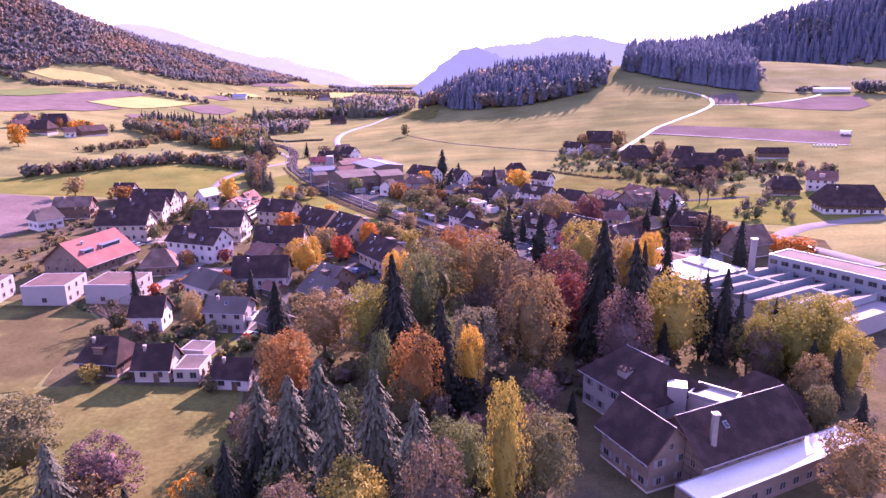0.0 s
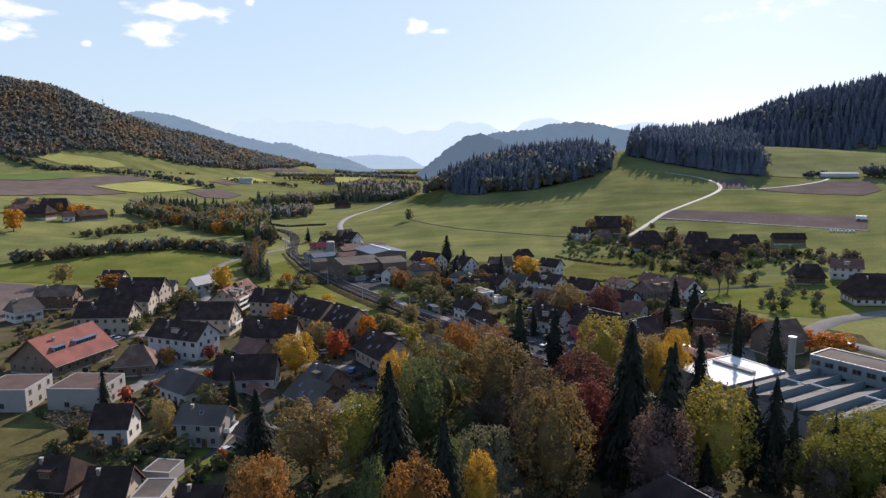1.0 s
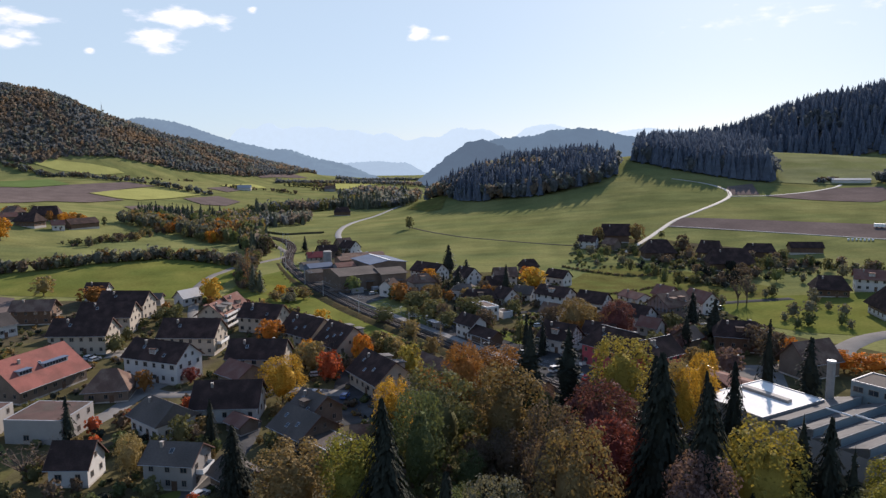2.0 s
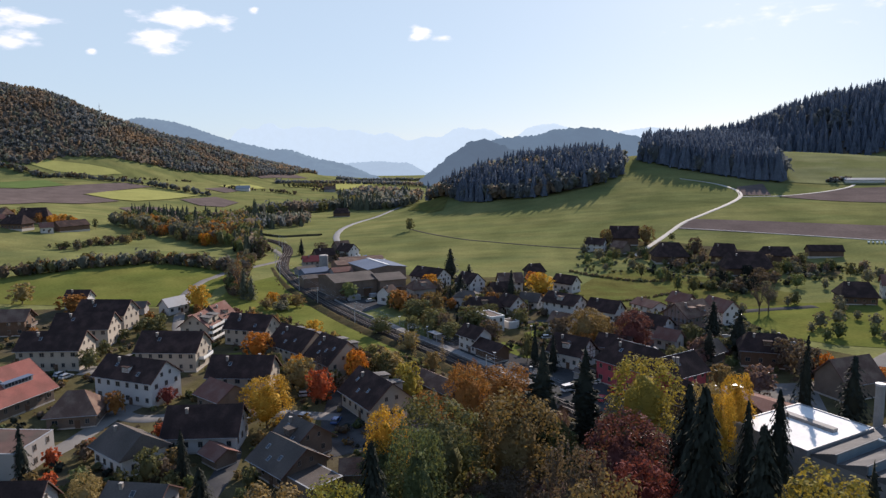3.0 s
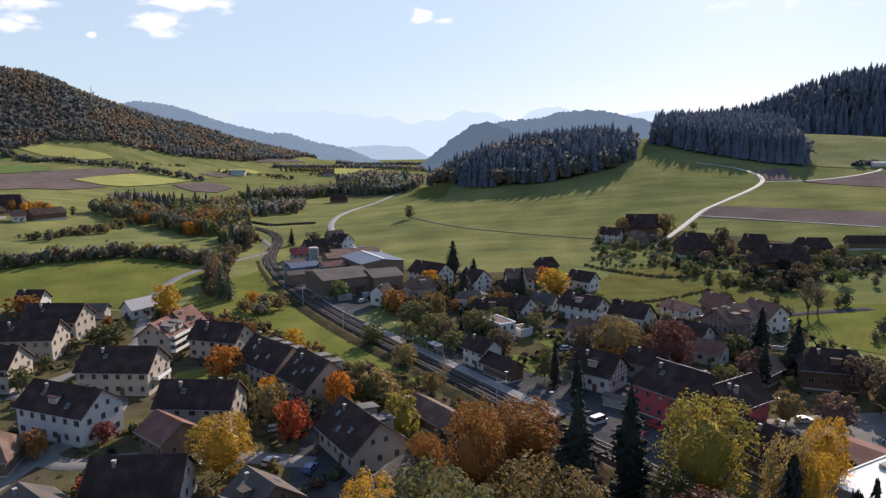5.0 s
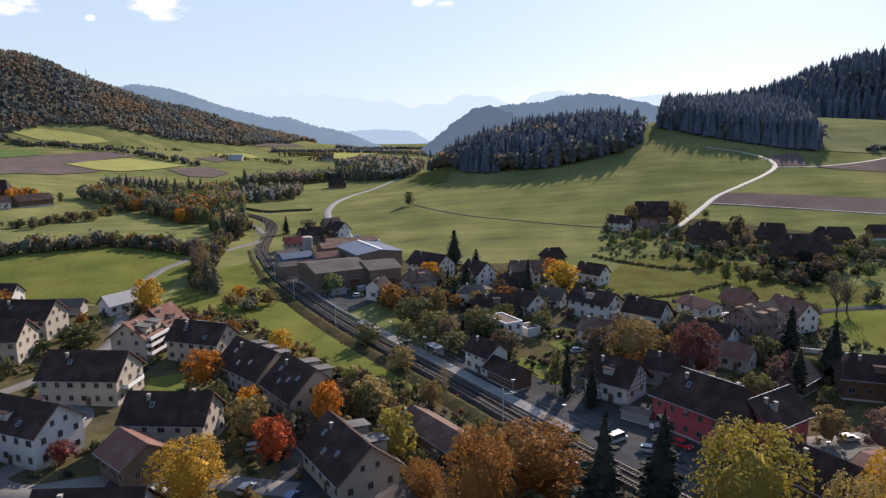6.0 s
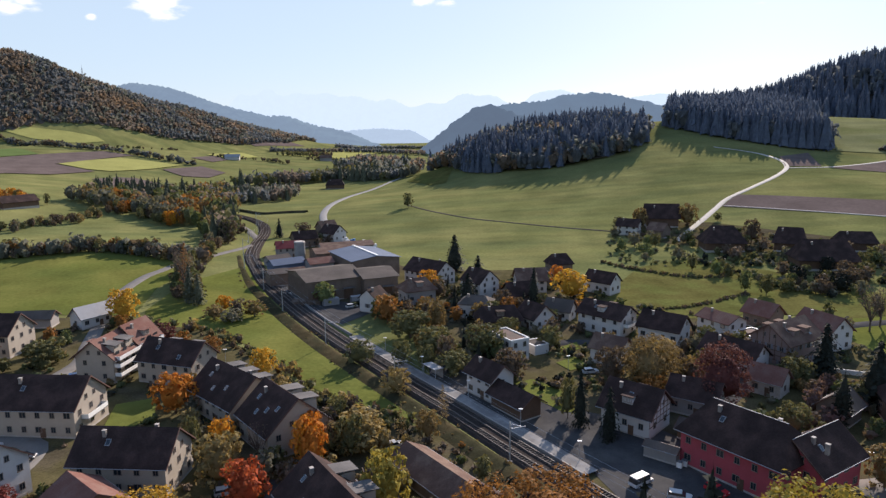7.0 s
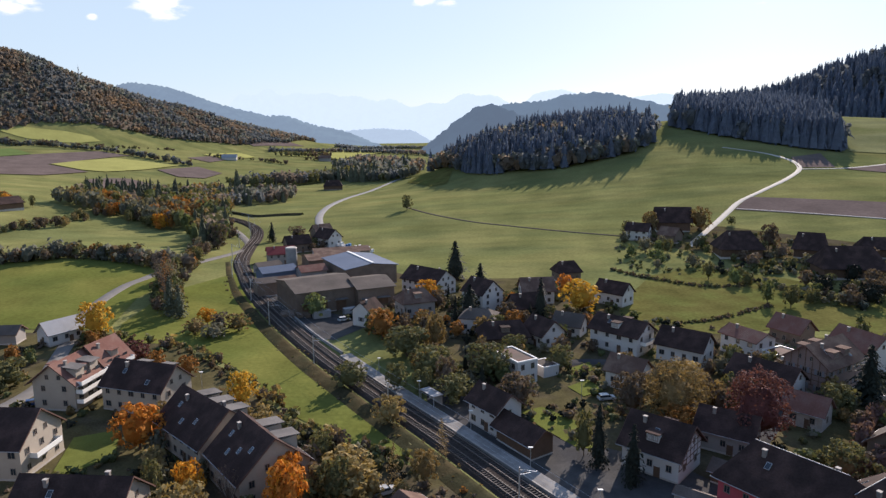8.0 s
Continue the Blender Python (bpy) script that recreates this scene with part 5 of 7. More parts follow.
    for px in gates:
        gate = part("gate", boxes((px - 1.9, px + 1.9, -half_w - 0.1, -half_w + 0.1, 0.1, 4.0)), MAT["wood"], shed, "dark sliding gate")
        part("rail", boxes((px - 2.4, px + 2.4, -half_w - 0.16, -half_w - 0.1, 4.0, 4.18)), MAT["steel"], gate)
        part("canopy", boxes((px - 2.3, px + 2.3, -half_w - 2.2, -half_w, 4.4, 4.55)), MAT["sheeting"], shed)
house("low grey lean-to at the railway curve", -86, 446, 40, 12, 8, 3.6, 5.2, "grey", "slate", chimneys=0, win=False, name="factory_shed", category="factory")
house("narrow works shed with a worn brown roof", -70, 412, 32, 10, 8, 4.4, 6.0, "plank", "brown_tile", chimneys=0, win=False, name="factory_shed", category="factory")
for i in range(16):
    bx, by = -74 + 1.95 * i + 0.5 * (i % 2), 523 - 1.75 * i + 1.2 * (i % 3)
    blue = i % 5 in (2, 3)
    stack_of = thing("goods_stack", "stack of goods wrapped in %s film in the yard" % ("blue" if blue else "white"), "goods", pose(bx, by, ground_z(bx, by), 0, 0, 20 + 7 * i), "stacks in the works yard")
    part("pallet", boxes((-0.9, 0.9, -0.7, 0.7, 0, 0.18)), MAT["plank"], stack_of)
    part("load", boxes((-0.85, 0.85, -0.65, 0.65, 0.18, 1.7 + 0.4 * (i % 3))), MAT["blue_film" if blue else "trim_white"], stack_of)
for bx, by, turn, length in ((-46.5, 371.0, 28, 6.0), (-37.0, 374.5, 28, 5.0)):
    box_of = thing("container", "pale grey steel container in front of the timber shed", "container", pose(bx, by, ground_z(bx, by) + 0.14, 0, 0, turn), "containers at the works")
    part("body", boxes((-length / 2, length / 2, -1.2, 1.2, 0.1, 2.6)), MAT["metal_edge"], box_of)
    bm = bmesh.new()
    for k in range(int(length / 0.4)):
        box_bm(bm, -length / 2 + 0.1 + k * 0.4, -length / 2 + 0.28 + k * 0.4, -1.25, -1.2, 0.2, 2.5)
    part("ribs", bm, MAT["metal_edge"], box_of)
    part("door", boxes((-length / 2 - 0.05, -length / 2, -1.1, 1.1, 0.2, 2.5)), MAT["shutter"], box_of)
for i in range(7):
    bx, by = -60 + 2.7 * (i % 4), 372 + 3.0 * (i // 4)
    pile = thing("timber_pile", "pile of sawn brown timber in the yard", "timber", pose(bx, by, ground_z(bx, by) + 0.14, 0, 0, 118), "timber piles")
    for layer in range(3):
        bm = bmesh.new()
        for k in range(5):
            box_bm(bm, -1.9, 1.9, -0.9 + 0.37 * k, -0.58 + 0.37 * k, 0.1 + 0.42 * layer, 0.44 + 0.42 * layer)
        part("timber_layer", bm, MAT["plank"], pile)
strip = thing("ridge_light", "long white rooflight strip along the hall ridge", "rooflight", pose(-41.6, 432.9, ground_z(-42, 432.5) + 9.93, 0, 0, -61))
part("glazing", boxes((-15.2, 15.2, -0.55, 0.55, -0.1, 0.14)), MAT["trim_white"], strip)

# ---- the factory beside the park ----
hall = flat_house("low factory hall with a bright white flat roof", 79.6, 202, 29, 24, 18, 6.4, "concrete", "membrane", name="factory_hall", category="factory", win=False, parapet=0.3)
part("rooflight", boxes((-0.9, 0.9, -6.5, 6.5, 6.4, 7.3)), MAT["grey"], hall, "long raised rooflight").matrix_local = pose(2.5, 0.5, 0)
saw = thing("sawtooth_hall", "grey factory hall with rows of sawtooth roofs", "factory", pose(100.4, 178, ground_z(100.4, 178), 0, 0, 30))
part("wall", boxes((-17, 14, -18.9, 22.2, -2, 5.2)), MAT["grey"], saw)
for i in range(6):
    y0 = 17.2 - i * 6.05
    bm = bmesh.new()
    prof = [(y0, 5.2), (y0 + 5.95, 5.2), (y0 + 5.95, 5.45), (y0 + 0.4, 7.4), (y0, 7.4)]
    a = [bm.verts.new((-17, p, q)) for p, q in prof]
    b = [bm.verts.new((14, p, q)) for p, q in prof]
    bm.faces.new(a[::-1])
    bm.faces.new(b)
    for k in range(5):
        bm.faces.new((a[k], a[(k + 1) % 5], b[(k + 1) % 5], b[k]))
    tooth = part("sawtooth_roof", bm, MAT["sheeting"], saw)
    part("glazing", boxes((-16.5, 13.5, y0 - 0.05, y0 - 0.01, 5.5, 7.2)), MAT["frosted"], tooth)
    part("ridge_flashing", boxes((-17.1, 14.1, y0 - 0.1, y0 + 0.2, 7.4, 7.46)), MAT["concrete"], tooth)
    part("gutter", boxes((-17, 14, y0 + 5.96, y0 + 6.04, 5.2, 5.5)), MAT["metal_edge"], tooth)
for i in (0, 1, 3):
    part("duct", tube_bm(bmesh.new(), (-2 + 1.5 * i, 17.0 - i * 6.05, 7.5), (-2 + 1.5 * i, 10.9 - i * 6.05, 7.5), 0.22, 0.22, 10), MAT["membrane"], saw, "pale pipe across the roof valleys")
flat_house("green-grey office block with a dark flat roof", 117.2, 191.0, -56, 36, 11, 10, "teal", "slate", name="office_block", category="office", band=True)
stack = thing("factory_chimney", "tall pale metal factory chimney", "chimney", pose(98.3, 204.6, ground_z(98.3, 204.6)))
part("shaft", tube_bm(bmesh.new(), (0, 0, -1), (0, 0, 15), 1.0, 1.0, 18), MAT["concrete"], stack)
part("rim", tube_bm(bmesh.new(), (0, 0, 14.6), (0, 0, 15.1), 1.15, 1.15, 18), MAT["metal_edge"], stack)
house("low hall with a pinkish ribbed roof", 79.5, 222, -56, 15, 12, 4.2, 5.6, "white", "rust_tile", chimneys=0, win=False, name="hall", category="hall")

# ---- the manor in the park ----
house("grand dark-roofed manor block with shuttered windows", 40.2, 124, -62, 20, 17, 7.4, 13, "grey", "dark_tile", hip=5, over=1.0, shutters=True, chimneys=0, dormers=2, cap=True, name="manor", category="manor")
house("long front wing of the manor with dark roof", 50.4, 106.3, 25, 26, 14, 6.0, 12, "plank", "dark_tile", over=1.0, chimneys=0, cap=True, skylights=2, timber=True, name="manor_wing", category="manor")
house("gabled side wing of the manor with dark roof", 35, 104, -66, 14, 11, 6.0, 11.5, "plank", "dark_tile", over=1.0, chimneys=0, cap=True, shutters=True, name="manor_wing", category="manor")
house("rear wing of the manor with hipped dark roof", 62, 118, -58, 14, 12, 5.6, 11, "white", "dark_tile", hip=4.5, over=1.0, chimneys=0, name="manor_wing", category="manor")
flat_house("white flat-roofed lift tower of the manor", 44.2, 115.8, -17, 3.5, 3.3, 10.2, "grey", "membrane", name="lift_tower", category="tower", win=False, parapet=0.2)
flat_house("pale roof terrace behind a parapet", 51.6, 116, -40, 8, 6, 7.6, "stone", "gravel", name="terrace_wing", category="manor", win=False, parapet=0.8)
flat_house("long single-storey wing with a white flat roof", 55.8, 99.5, 26.5, 40, 5.6, 4.0, "plank", "membrane", name="pavilion_wing", category="manor", parapet=0.12)
tower = thing("brick_chimney", "tall square brick chimney of the manor", "chimney", pose(44.4, 98.6, ground_z(44.4, 98.6)))
part("shaft", boxes((-0.45, 0.45, -0.45, 0.45, 0, 13.4)), MAT["chimney"], tower)
part("cap", boxes((-0.6, 0.6, -0.6, 0.6, 13.4, 13.65)), MAT["metal_edge"], tower)

# ---- trees ----
def leaf_cloud(r, mid, rad, n, size, flat=0.5, squat=1.0):
    """n leaf sprays scattered through the shells of several clumps: arrays of corners and faces."""
    mid, rad = np.asarray(mid, float), np.asarray(rad, float)
    wgt = rad ** 2
    k = r.choice(len(mid), n, p=wgt / wgt.sum())
    d = r.normal(size=(n, 3))
    d /= np.linalg.norm(d, axis=1)[:, None]
    d[:, 2] = np.where(d[:, 2] < -0.4, -d[:, 2], d[:, 2])
    p = mid[k] + d * (rad[k] * r.uniform(0.6, 1.08, n))[:, None] * np.array([1, 1, 0.85])
    nrm = d * (1 - flat) + r.normal(size=(n, 3)) * flat
    nrm /= np.linalg.norm(nrm, axis=1)[:, None]
    t1 = np.cross(nrm, r.normal(size=(n, 3)))
    t1 /= np.linalg.norm(t1, axis=1)[:, None]
    t2 = np.cross(nrm, t1)
    s = size * r.uniform(0.5, 1.25, n)[:, None]
    a, b = t1 * s, t2 * s * r.uniform(0.5, 0.9, n)[:, None]
    a, b = a * (1, 1, squat), b * (1, 1, squat)
    v = np.stack([p - a * 0.9, p - b, p + a * 1.1, p + b], 1).reshape(-1, 3)
    return v, np.arange(4 * n).reshape(n, 4)


def core_shell(r, mid, rad, rings=6, around=9):
    """The dense, dark inside of a crown: a rough closed lump."""
    v = []
    for i in range(rings + 1):
        th = math.pi * i / rings
        for k in range(around):
            a = 2 * math.pi * k / around
            q = r.uniform(0.7, 1.12)
            v.append((mid[0] + rad[0] * q * math.sin(th) * math.cos(a), mid[1] + rad[1] * q * math.sin(th) * math.sin(a), mid[2] + rad[2] * q * math.cos(th)))
    f = [(i * around + k, i * around + (k + 1) % around, (i + 1) * around + (k + 1) % around, (i + 1) * around + k) for i in range(rings) for k in range(around)]
    return np.array(v), np.array(f)


def joined(v, f, w, g):
    return np.concatenate([v, w]), np.concatenate([f, g + len(v)])


def broad_parts(seed, n, size, low=0.30, clumps=34, squat=1.0):
    """A broadleaf tree one metre high and one wide: a crown of many rounded clumps, a trunk with limbs."""
    r = np.random.default_rng(seed)
    mids, rads = [], []
    lobes = r.uniform(0.84, 1.1, 7)
    for i in range(clumps):
        a, h = i * 2.399963 + r.uniform(-0.4, 0.4), low + (0.9 - low) * ((i + r.uniform(0, 1)) / clumps) ** 0.8
        reach = 0.40 * math.sqrt(max(0.05, 1 - (abs(h - 0.46) / 0.50) ** 2.2)) * lobes[int(a * 7 / 6.2832) % 7] * r.uniform(0.82, 1.08)
        mids.append((math.cos(a) * reach, math.sin(a) * reach, h))
        rads.append(r.uniform(0.075, 0.135))
    mids += [(r.uniform(-0.1, 0.1), r.uniform(-0.1, 0.1), 0.9), (r.uniform(-0.12, 0.12), r.uniform(-0.12, 0.12), 0.85), (0, 0, 0.6)]
    rads += [0.09, 0.11, 0.27]
    v, f = leaf_cloud(r, mids, rads, n, size, 0.2, squat)
    v, f = joined(v, f, *core_shell(r, (0, 0, 0.40 + low * 0.45), (0.27, 0.27, 0.36 - low * 0.4), 8, 11))
    bm = bmesh.new()
    tube_bm(bm, (0, 0, -0.04), (0, 0, 0.3), 0.028, 0.02, 7)
    for i in range(6):
        m = Vector(mids[i * 4])
        tube_bm(bm, (0, 0, 0.16 + 0.03 * i), m * 0.95, 0.012, 0.004, 5)
    tube_bm(bm, (0, 0, 0.3), (0.01, 0, 0.85), 0.02, 0.004, 6)
    return v, f, bm


def spruce_parts(seed, whorls, arms, droop=0.22, sprays=4, core=True, fine=1.25):
    """A conifer one metre high and one wide: whorls of branches, each hung with small needle sprays."""
    r = np.random.default_rng(seed)
    vs = []
    lobes = r.uniform(0.8, 1.12, 6)
    for i in range(whorls):
        u = (i + 0.5) / whorls
        z = 0.05 + 0.94 * u
        wide = 0.5 * (1 - u) ** 0.66 * (0.72 + 0.28 * min(1, u * 5)) * r.uniform(0.86, 1.08) + 0.008
        for k in range(max(4, int(arms * (1 - 0.62 * u)))):
            a = r.uniform(0, 2 * math.pi)
            c, s = math.cos(a), math.sin(a)
            ln = wide * lobes[int(a * 6 / 6.2832) % 6] * r.uniform(0.5, 1.15)
            for q in range(sprays):
                w = (q + r.uniform(0.3, 1.0)) / sprays
                if q == 0 and sprays > 2 and ln > 0.2:
                    continue
                d = ln * w
                size = (0.020 + 0.055 * ln * (1.15 - 0.6 * w)) * r.uniform(0.6, 1.25) * fine
                zz = z - droop * d * w * 0.8 + r.normal() * 0.006
                side = r.uniform(-1.6, 1.6) * size * (1.2 - w)
                p = np.array((c * d - s * side, s * d + c * side, zz))
                out = np.array((c, s, -droop * 0.9 + r.normal() * 0.15))
                lat = np.array((-s, c, r.normal() * 0.25))
                vs.append([p - out * size * 0.9 + (0, 0, 0.012), p + lat * size * 0.8 - (0, 0, size * 0.16), p + out * size - (0, 0, size * 0.14), p - lat * size * 0.8 - (0, 0, size * 0.16)])
    v = np.array(vs).reshape(-1, 3)
    f = np.arange(len(v)).reshape(-1, 4)
    if core:
        g, h = core_shell(r, (0, 0, 0.47), (0.25, 0.25, 0.47), 10, 10)
        g[:, :2] *= np.clip(1.02 - g[:, 2:], 0.02, 1.0) * np.clip(0.35 + g[:, 2:] * 4, 0, 1.1)
        v, f = joined(v, f, g, h)
    bm = bmesh.new()
    tube_bm(bm, (0, 0, -0.03), (0, 0, 0.985), 0.02, 0.002, 7)
    return v, f, bm


def column_parts(seed, n, size):
    r = np.random.default_rng(seed)
    mids, rads = [], []
    for i in range(26):
        u = i / 25
        w = 0.42 * min(1, (1 - u) * 1.9 + 0.05) * (0.75 + 0.25 * min(1, u * 6)) * r.uniform(0.9, 1.08)
        a = r.uniform(0, 6.28)
        mids.append((math.cos(a) * w * 0.35, math.sin(a) * w * 0.35, 0.06 + 0.9 * u))
        rads.append(w)
    rads = np.array(rads)
    k = np.array(mids)
    v, f = leaf_cloud(r, k * np.array([1, 1, 8.0]), rads, n, size, 0.6)
    v = v / np.array([1, 1, 8.0])
    g, h = core_shell(r, (0, 0, 0.48), (0.36, 0.36, 0.47), 12, 10)
    g[:, :2] *= np.clip((1 - g[:, 2:]) * 1.9 + 0.03, 0.05, 1.0)
    v, f = joined(v, f, g, h)
    bm = bmesh.new()
    tube_bm(bm, (0, 0, -0.03), (0, 0, 0.9), 0.03, 0.004, 6)
    return v, f, bm


def bare_parts(seed):
    r = np.random.default_rng(seed)
    bm = bmesh.new()
    tube_bm(bm, (0, 0, -0.04), (0, 0, 0.35), 0.03, 0.022, 7)
    tips = []
    for i in range(16):
        a, h = r.uniform(0, 6.28), r.uniform(0.55, 1.0)
        e = Vector((math.cos(a) * 0.42 * r.uniform(0.5, 1), math.sin(a) * 0.42 * r.uniform(0.5, 1), h))
        s = Vector((0, 0, r.uniform(0.2, 0.38)))
        tube_bm(bm, s, e, 0.014, 0.003, 5)
        for k in range(7):
            q = s.lerp(e, r.uniform(0.4, 1.0))
            t = q + Vector((r.normal() * 0.08, r.normal() * 0.08, abs(r.normal()) * 0.09))
            tube_bm(bm, q, t, 0.005, 0.0015, 3)
            tips.append((t.x, t.y, t.z))
    v, f = leaf_cloud(r, tips, [0.03] * len(tips), 260, 0.014)
    return v, f, bm


TREES = {}


def tree_meshes(kind, pick):
    key = (kind, pick)
    if key not in TREES:
        if kind == "broad":
            v, f, bm = broad_parts(40 + pick, 820, 0.047, 0.12)
        elif kind == "slight":
            v, f, bm = broad_parts(40 + pick, 350, 0.067, 0.12)
        elif kind == "big":
            v, f, bm = broad_parts(60 + pick, 4000, 0.0215, 0.12, 80, 0.7)
        elif kind == "spruce":
            v, f, bm = spruce_parts(80 + pick, 30, 10, 0.35, 4)
        elif kind == "old_spruce":
            v, f, bm = spruce_parts(85 + pick, 58, 13, 0.55, 8, fine=0.85)
        elif kind == "larch":
            v, f, bm = spruce_parts(90 + pick, 30, 9, -0.25, 3, False)
        elif kind == "column":
            v, f, bm = column_parts(100 + pick, 1200, 0.11)
        elif kind == "bush":
            v, f, bm = broad_parts(120 + pick, 205, 0.09, 0.06, 20)
        else:
            v, f, bm = bare_parts(110 + pick)
        crown = bulk_mesh("crown", v, f, LEAF["olive"])
        trunk = bpy.data.meshes.new("trunk")
        bm.to_mesh(trunk)
        bm.free()
        trunk.materials.append(MAT["bark"])
        TREES[key] = (crown, trunk)
    return TREES[key]


WORDS = {
    "dark": "dark green", "fir": "dull green", "olive": "olive green", "green": "deep green", "sage": "fresh grey-green", "grey": "thin grey-brown", "lime": "yellow-green",
    "yellow": "yellow autumn", "pale": "pale straw-coloured", "gold": "golden autumn", "amber": "amber autumn", "bronze": "bronze-green", "rust": "rust-brown autumn",
    "orange": "bright orange autumn", "scarlet": "scarlet-orange autumn", "red": "red autumn", "wine": "wine-red autumn", "plum": "dusky purple", "brown": "dark brown autumn", "twig": "bare twiggy", "far": "dark blue-green", "dusk": "grey-green", "haybrown": "faded brown", "moss": "moss green", "fern": "russet",
}
NOUN = {"broad": "tree", "spruce": "spruce", "larch": "larch", "column": "columnar conifer", "bare": "tree", "bush": "shrub"}
planted = [0]


def plant(kind, colour, x, y, h, w, where="in the village gardens"):
    planted[0] += 1
    i = planted[0]
    mesh_kind = "big" if kind == "broad" and (y < 225 and h > 9 or y < 300 and h > 14) else "old_spruce" if kind == "spruce" and y < 190 else "slight" if kind == "broad" and y > 340 and h < 12.5 else kind
    crown, trunk = tree_meshes(mesh_kind, (i * 7) % 4)
    noun = NOUN[kind]
    fat = (1.25 if h > 12 else 1.12) if kind == "broad" else 1.55 if kind == "spruce" and y < 190 and h > 20 else 1.3 if kind == "spruce" else 1.05
    m = Matrix.Translation((x, y, ground_z(x, y))) @ Matrix.Rotation(i * 2.39, 4, "Z") @ Matrix.Diagonal((w * fat, w * fat, h, 1))
    label = "%s %s with %s leaves %s" % ("tall" if h > 15 else "small" if h < 7 else "full", noun, WORDS[colour], where) if kind in ("broad", "bush") else \
        "%s %s %s with drooping branches %s" % ("tall" if h > 15 else "young", WORDS[colour], noun, where) if kind != "bare" else "nearly bare spreading tree with thin twigs " + where
    th = thing({"broad": "tree", "spruce": "spruce_tree", "larch": "larch_tree", "column": "conifer_tree", "bare": "bare_tree", "bush": "shrub"}[kind], label, "shrub" if kind == "bush" else "tree", m)
    c = part("crown", crown, None, th)
    c.material_slots[0].link = "OBJECT"
    c.material_slots[0].material = LEAF[colour]
    part("trunk", trunk, None, th)
    return th


# single trees of the park, the gardens and the meadows
plant("broad", "rust", 3.9, 211.3, 19.5, 10.4)
plant("broad", "rust", 14.0, 220.6, 15.6, 14.1)
plant("broad", "olive", -3.0, 177.6, 23.4, 14.6)
plant("broad", "bronze", 12.3, 179.8, 23.4, 14.8)
plant("broad", "gold", -13.4, 186.5, 18.2, 8.9)
plant("spruce", "dark", -11.7, 147.8, 27.3, 9.2)
plant("broad", "green", -5.9, 161.9, 24.7, 8.8)
plant("broad", "wine", 31.8, 172.6, 22.1, 13.1)
plant("broad", "red", 30.9, 158.6, 19.5, 11.5)
plant("broad", "bronze", 20.4, 139.6, 26.0, 12.0)
plant("broad", "brown", 18.1, 150.3, 26.0, 9.4)
plant("broad", "lime", -17.9, 152.2, 19.5, 10.9)
plant("broad", "bronze", -29.5, 154.1, 17.0, 13.7)
plant("broad", "sage", -0.3, 136.7, 16.9, 5.4)
plant("broad", "grey", 7.0, 136.2, 19.5, 9.1)
plant("broad", "gold", 5.5, 127.3, 18.2, 5.0)
plant("broad", "rust", -5.2, 119.1, 20.8, 9.8)
plant("broad", "sage", -12.7, 125.7, 18.2, 4.5)
plant("broad", "yellow", 45.0, 206.2, 22.1, 14.2)
plant("broad", "pale", 54.9, 195.9, 19.5, 8.1)
plant("spruce", "dark", 37.7, 151.6, 33.8, 12.0)
plant("spruce", "dark", 43.6, 145.2, 30.5, 10.0)
plant("broad", "gold", 66.1, 206.1, 18.2, 6.9)
plant("broad", "plum", 39.2, 136.8, 22.1, 11.2)
plant("broad", "yellow", 53.9, 146.5, 23.4, 13.5)
plant("column", "dark", 61.9, 149.5, 24.0, 5.4)
plant("spruce", "dark", 66.1, 148.3, 23.0, 7.0)
plant("column", "dark", 68.6, 145.4, 20.0, 3.1)
plant("column", "dark", 76.7, 145.5, 18.0, 2.9)
plant("broad", "lime", 77.5, 147.0, 16.5, 9.5)
plant("broad", "lime", 84.5, 146.0, 18.0, 10.5)
plant("broad", "yellow", 92.0, 149.0, 16.0, 10.0)
plant("broad", "brown", 103.2, 245.5, 12.0, 9.0)
plant("broad", "orange", 108.4, 245.1, 10.0, 6.5)
plant("spruce", "dark", 99.5, 216.4, 18.0, 9.9)
plant("spruce", "dark", 90.0, 221.0, 22.1, 6.3)
plant("broad", "orange", 122.7, 239.4, 7.0, 9.6)
plant("broad", "orange", 130.9, 238.1, 6.0, 11.1)
plant("broad", "gold", -47.0, 218.1, 14.0, 11.1)
plant("broad", "orange", -65.4, 275.1, 10.0, 10.0)
plant("broad", "pale", -44.1, 243.2, 11.0, 9.1)
plant("broad", "scarlet", -36.8, 235.2, 10.0, 8.0)
plant("broad", "red", -79.2, 234.4, 5.0, 5.2)
plant("broad", "orange", -28.1, 248.3, 11.7, 6.4)
plant("broad", "rust", -89.7, 226.3, 7.0, 5.1)
plant("broad", "olive", -64.0, 189.0, 8.0, 6.0)
plant("spruce", "dark", -56.9, 188.9, 12.0, 4.1)
plant("spruce", "dark", -43.3, 163.6, 16.0, 8.4)
plant("broad", "bronze", -38.6, 138.1, 12.0, 7.2)
plant("broad", "pale", -69.2, 173.7, 10.0, 6.0)
plant("spruce", "dark", -92.3, 190.9, 12.0, 5.1)
plant("bare", "twig", -90.4, 171.0, 9.0, 14.5)
plant("broad", "yellow", -79.5, 138.0, 5.0, 4.8)
plant("broad", "pale", -199.6, 359.6, 10.0, 10.8)
plant("broad", "rust", -165.6, 342.1, 9.0, 12.4)
plant("broad", "gold", -112.5, 346.5, 12.5, 8.5)
plant("broad", "olive", -114.7, 307.3, 8.0, 10.7)
plant("broad", "olive", -117.8, 265.2, 7.0, 7.1)
plant("spruce", "fir", -30.7, 100.0, 19.0, 9.0)
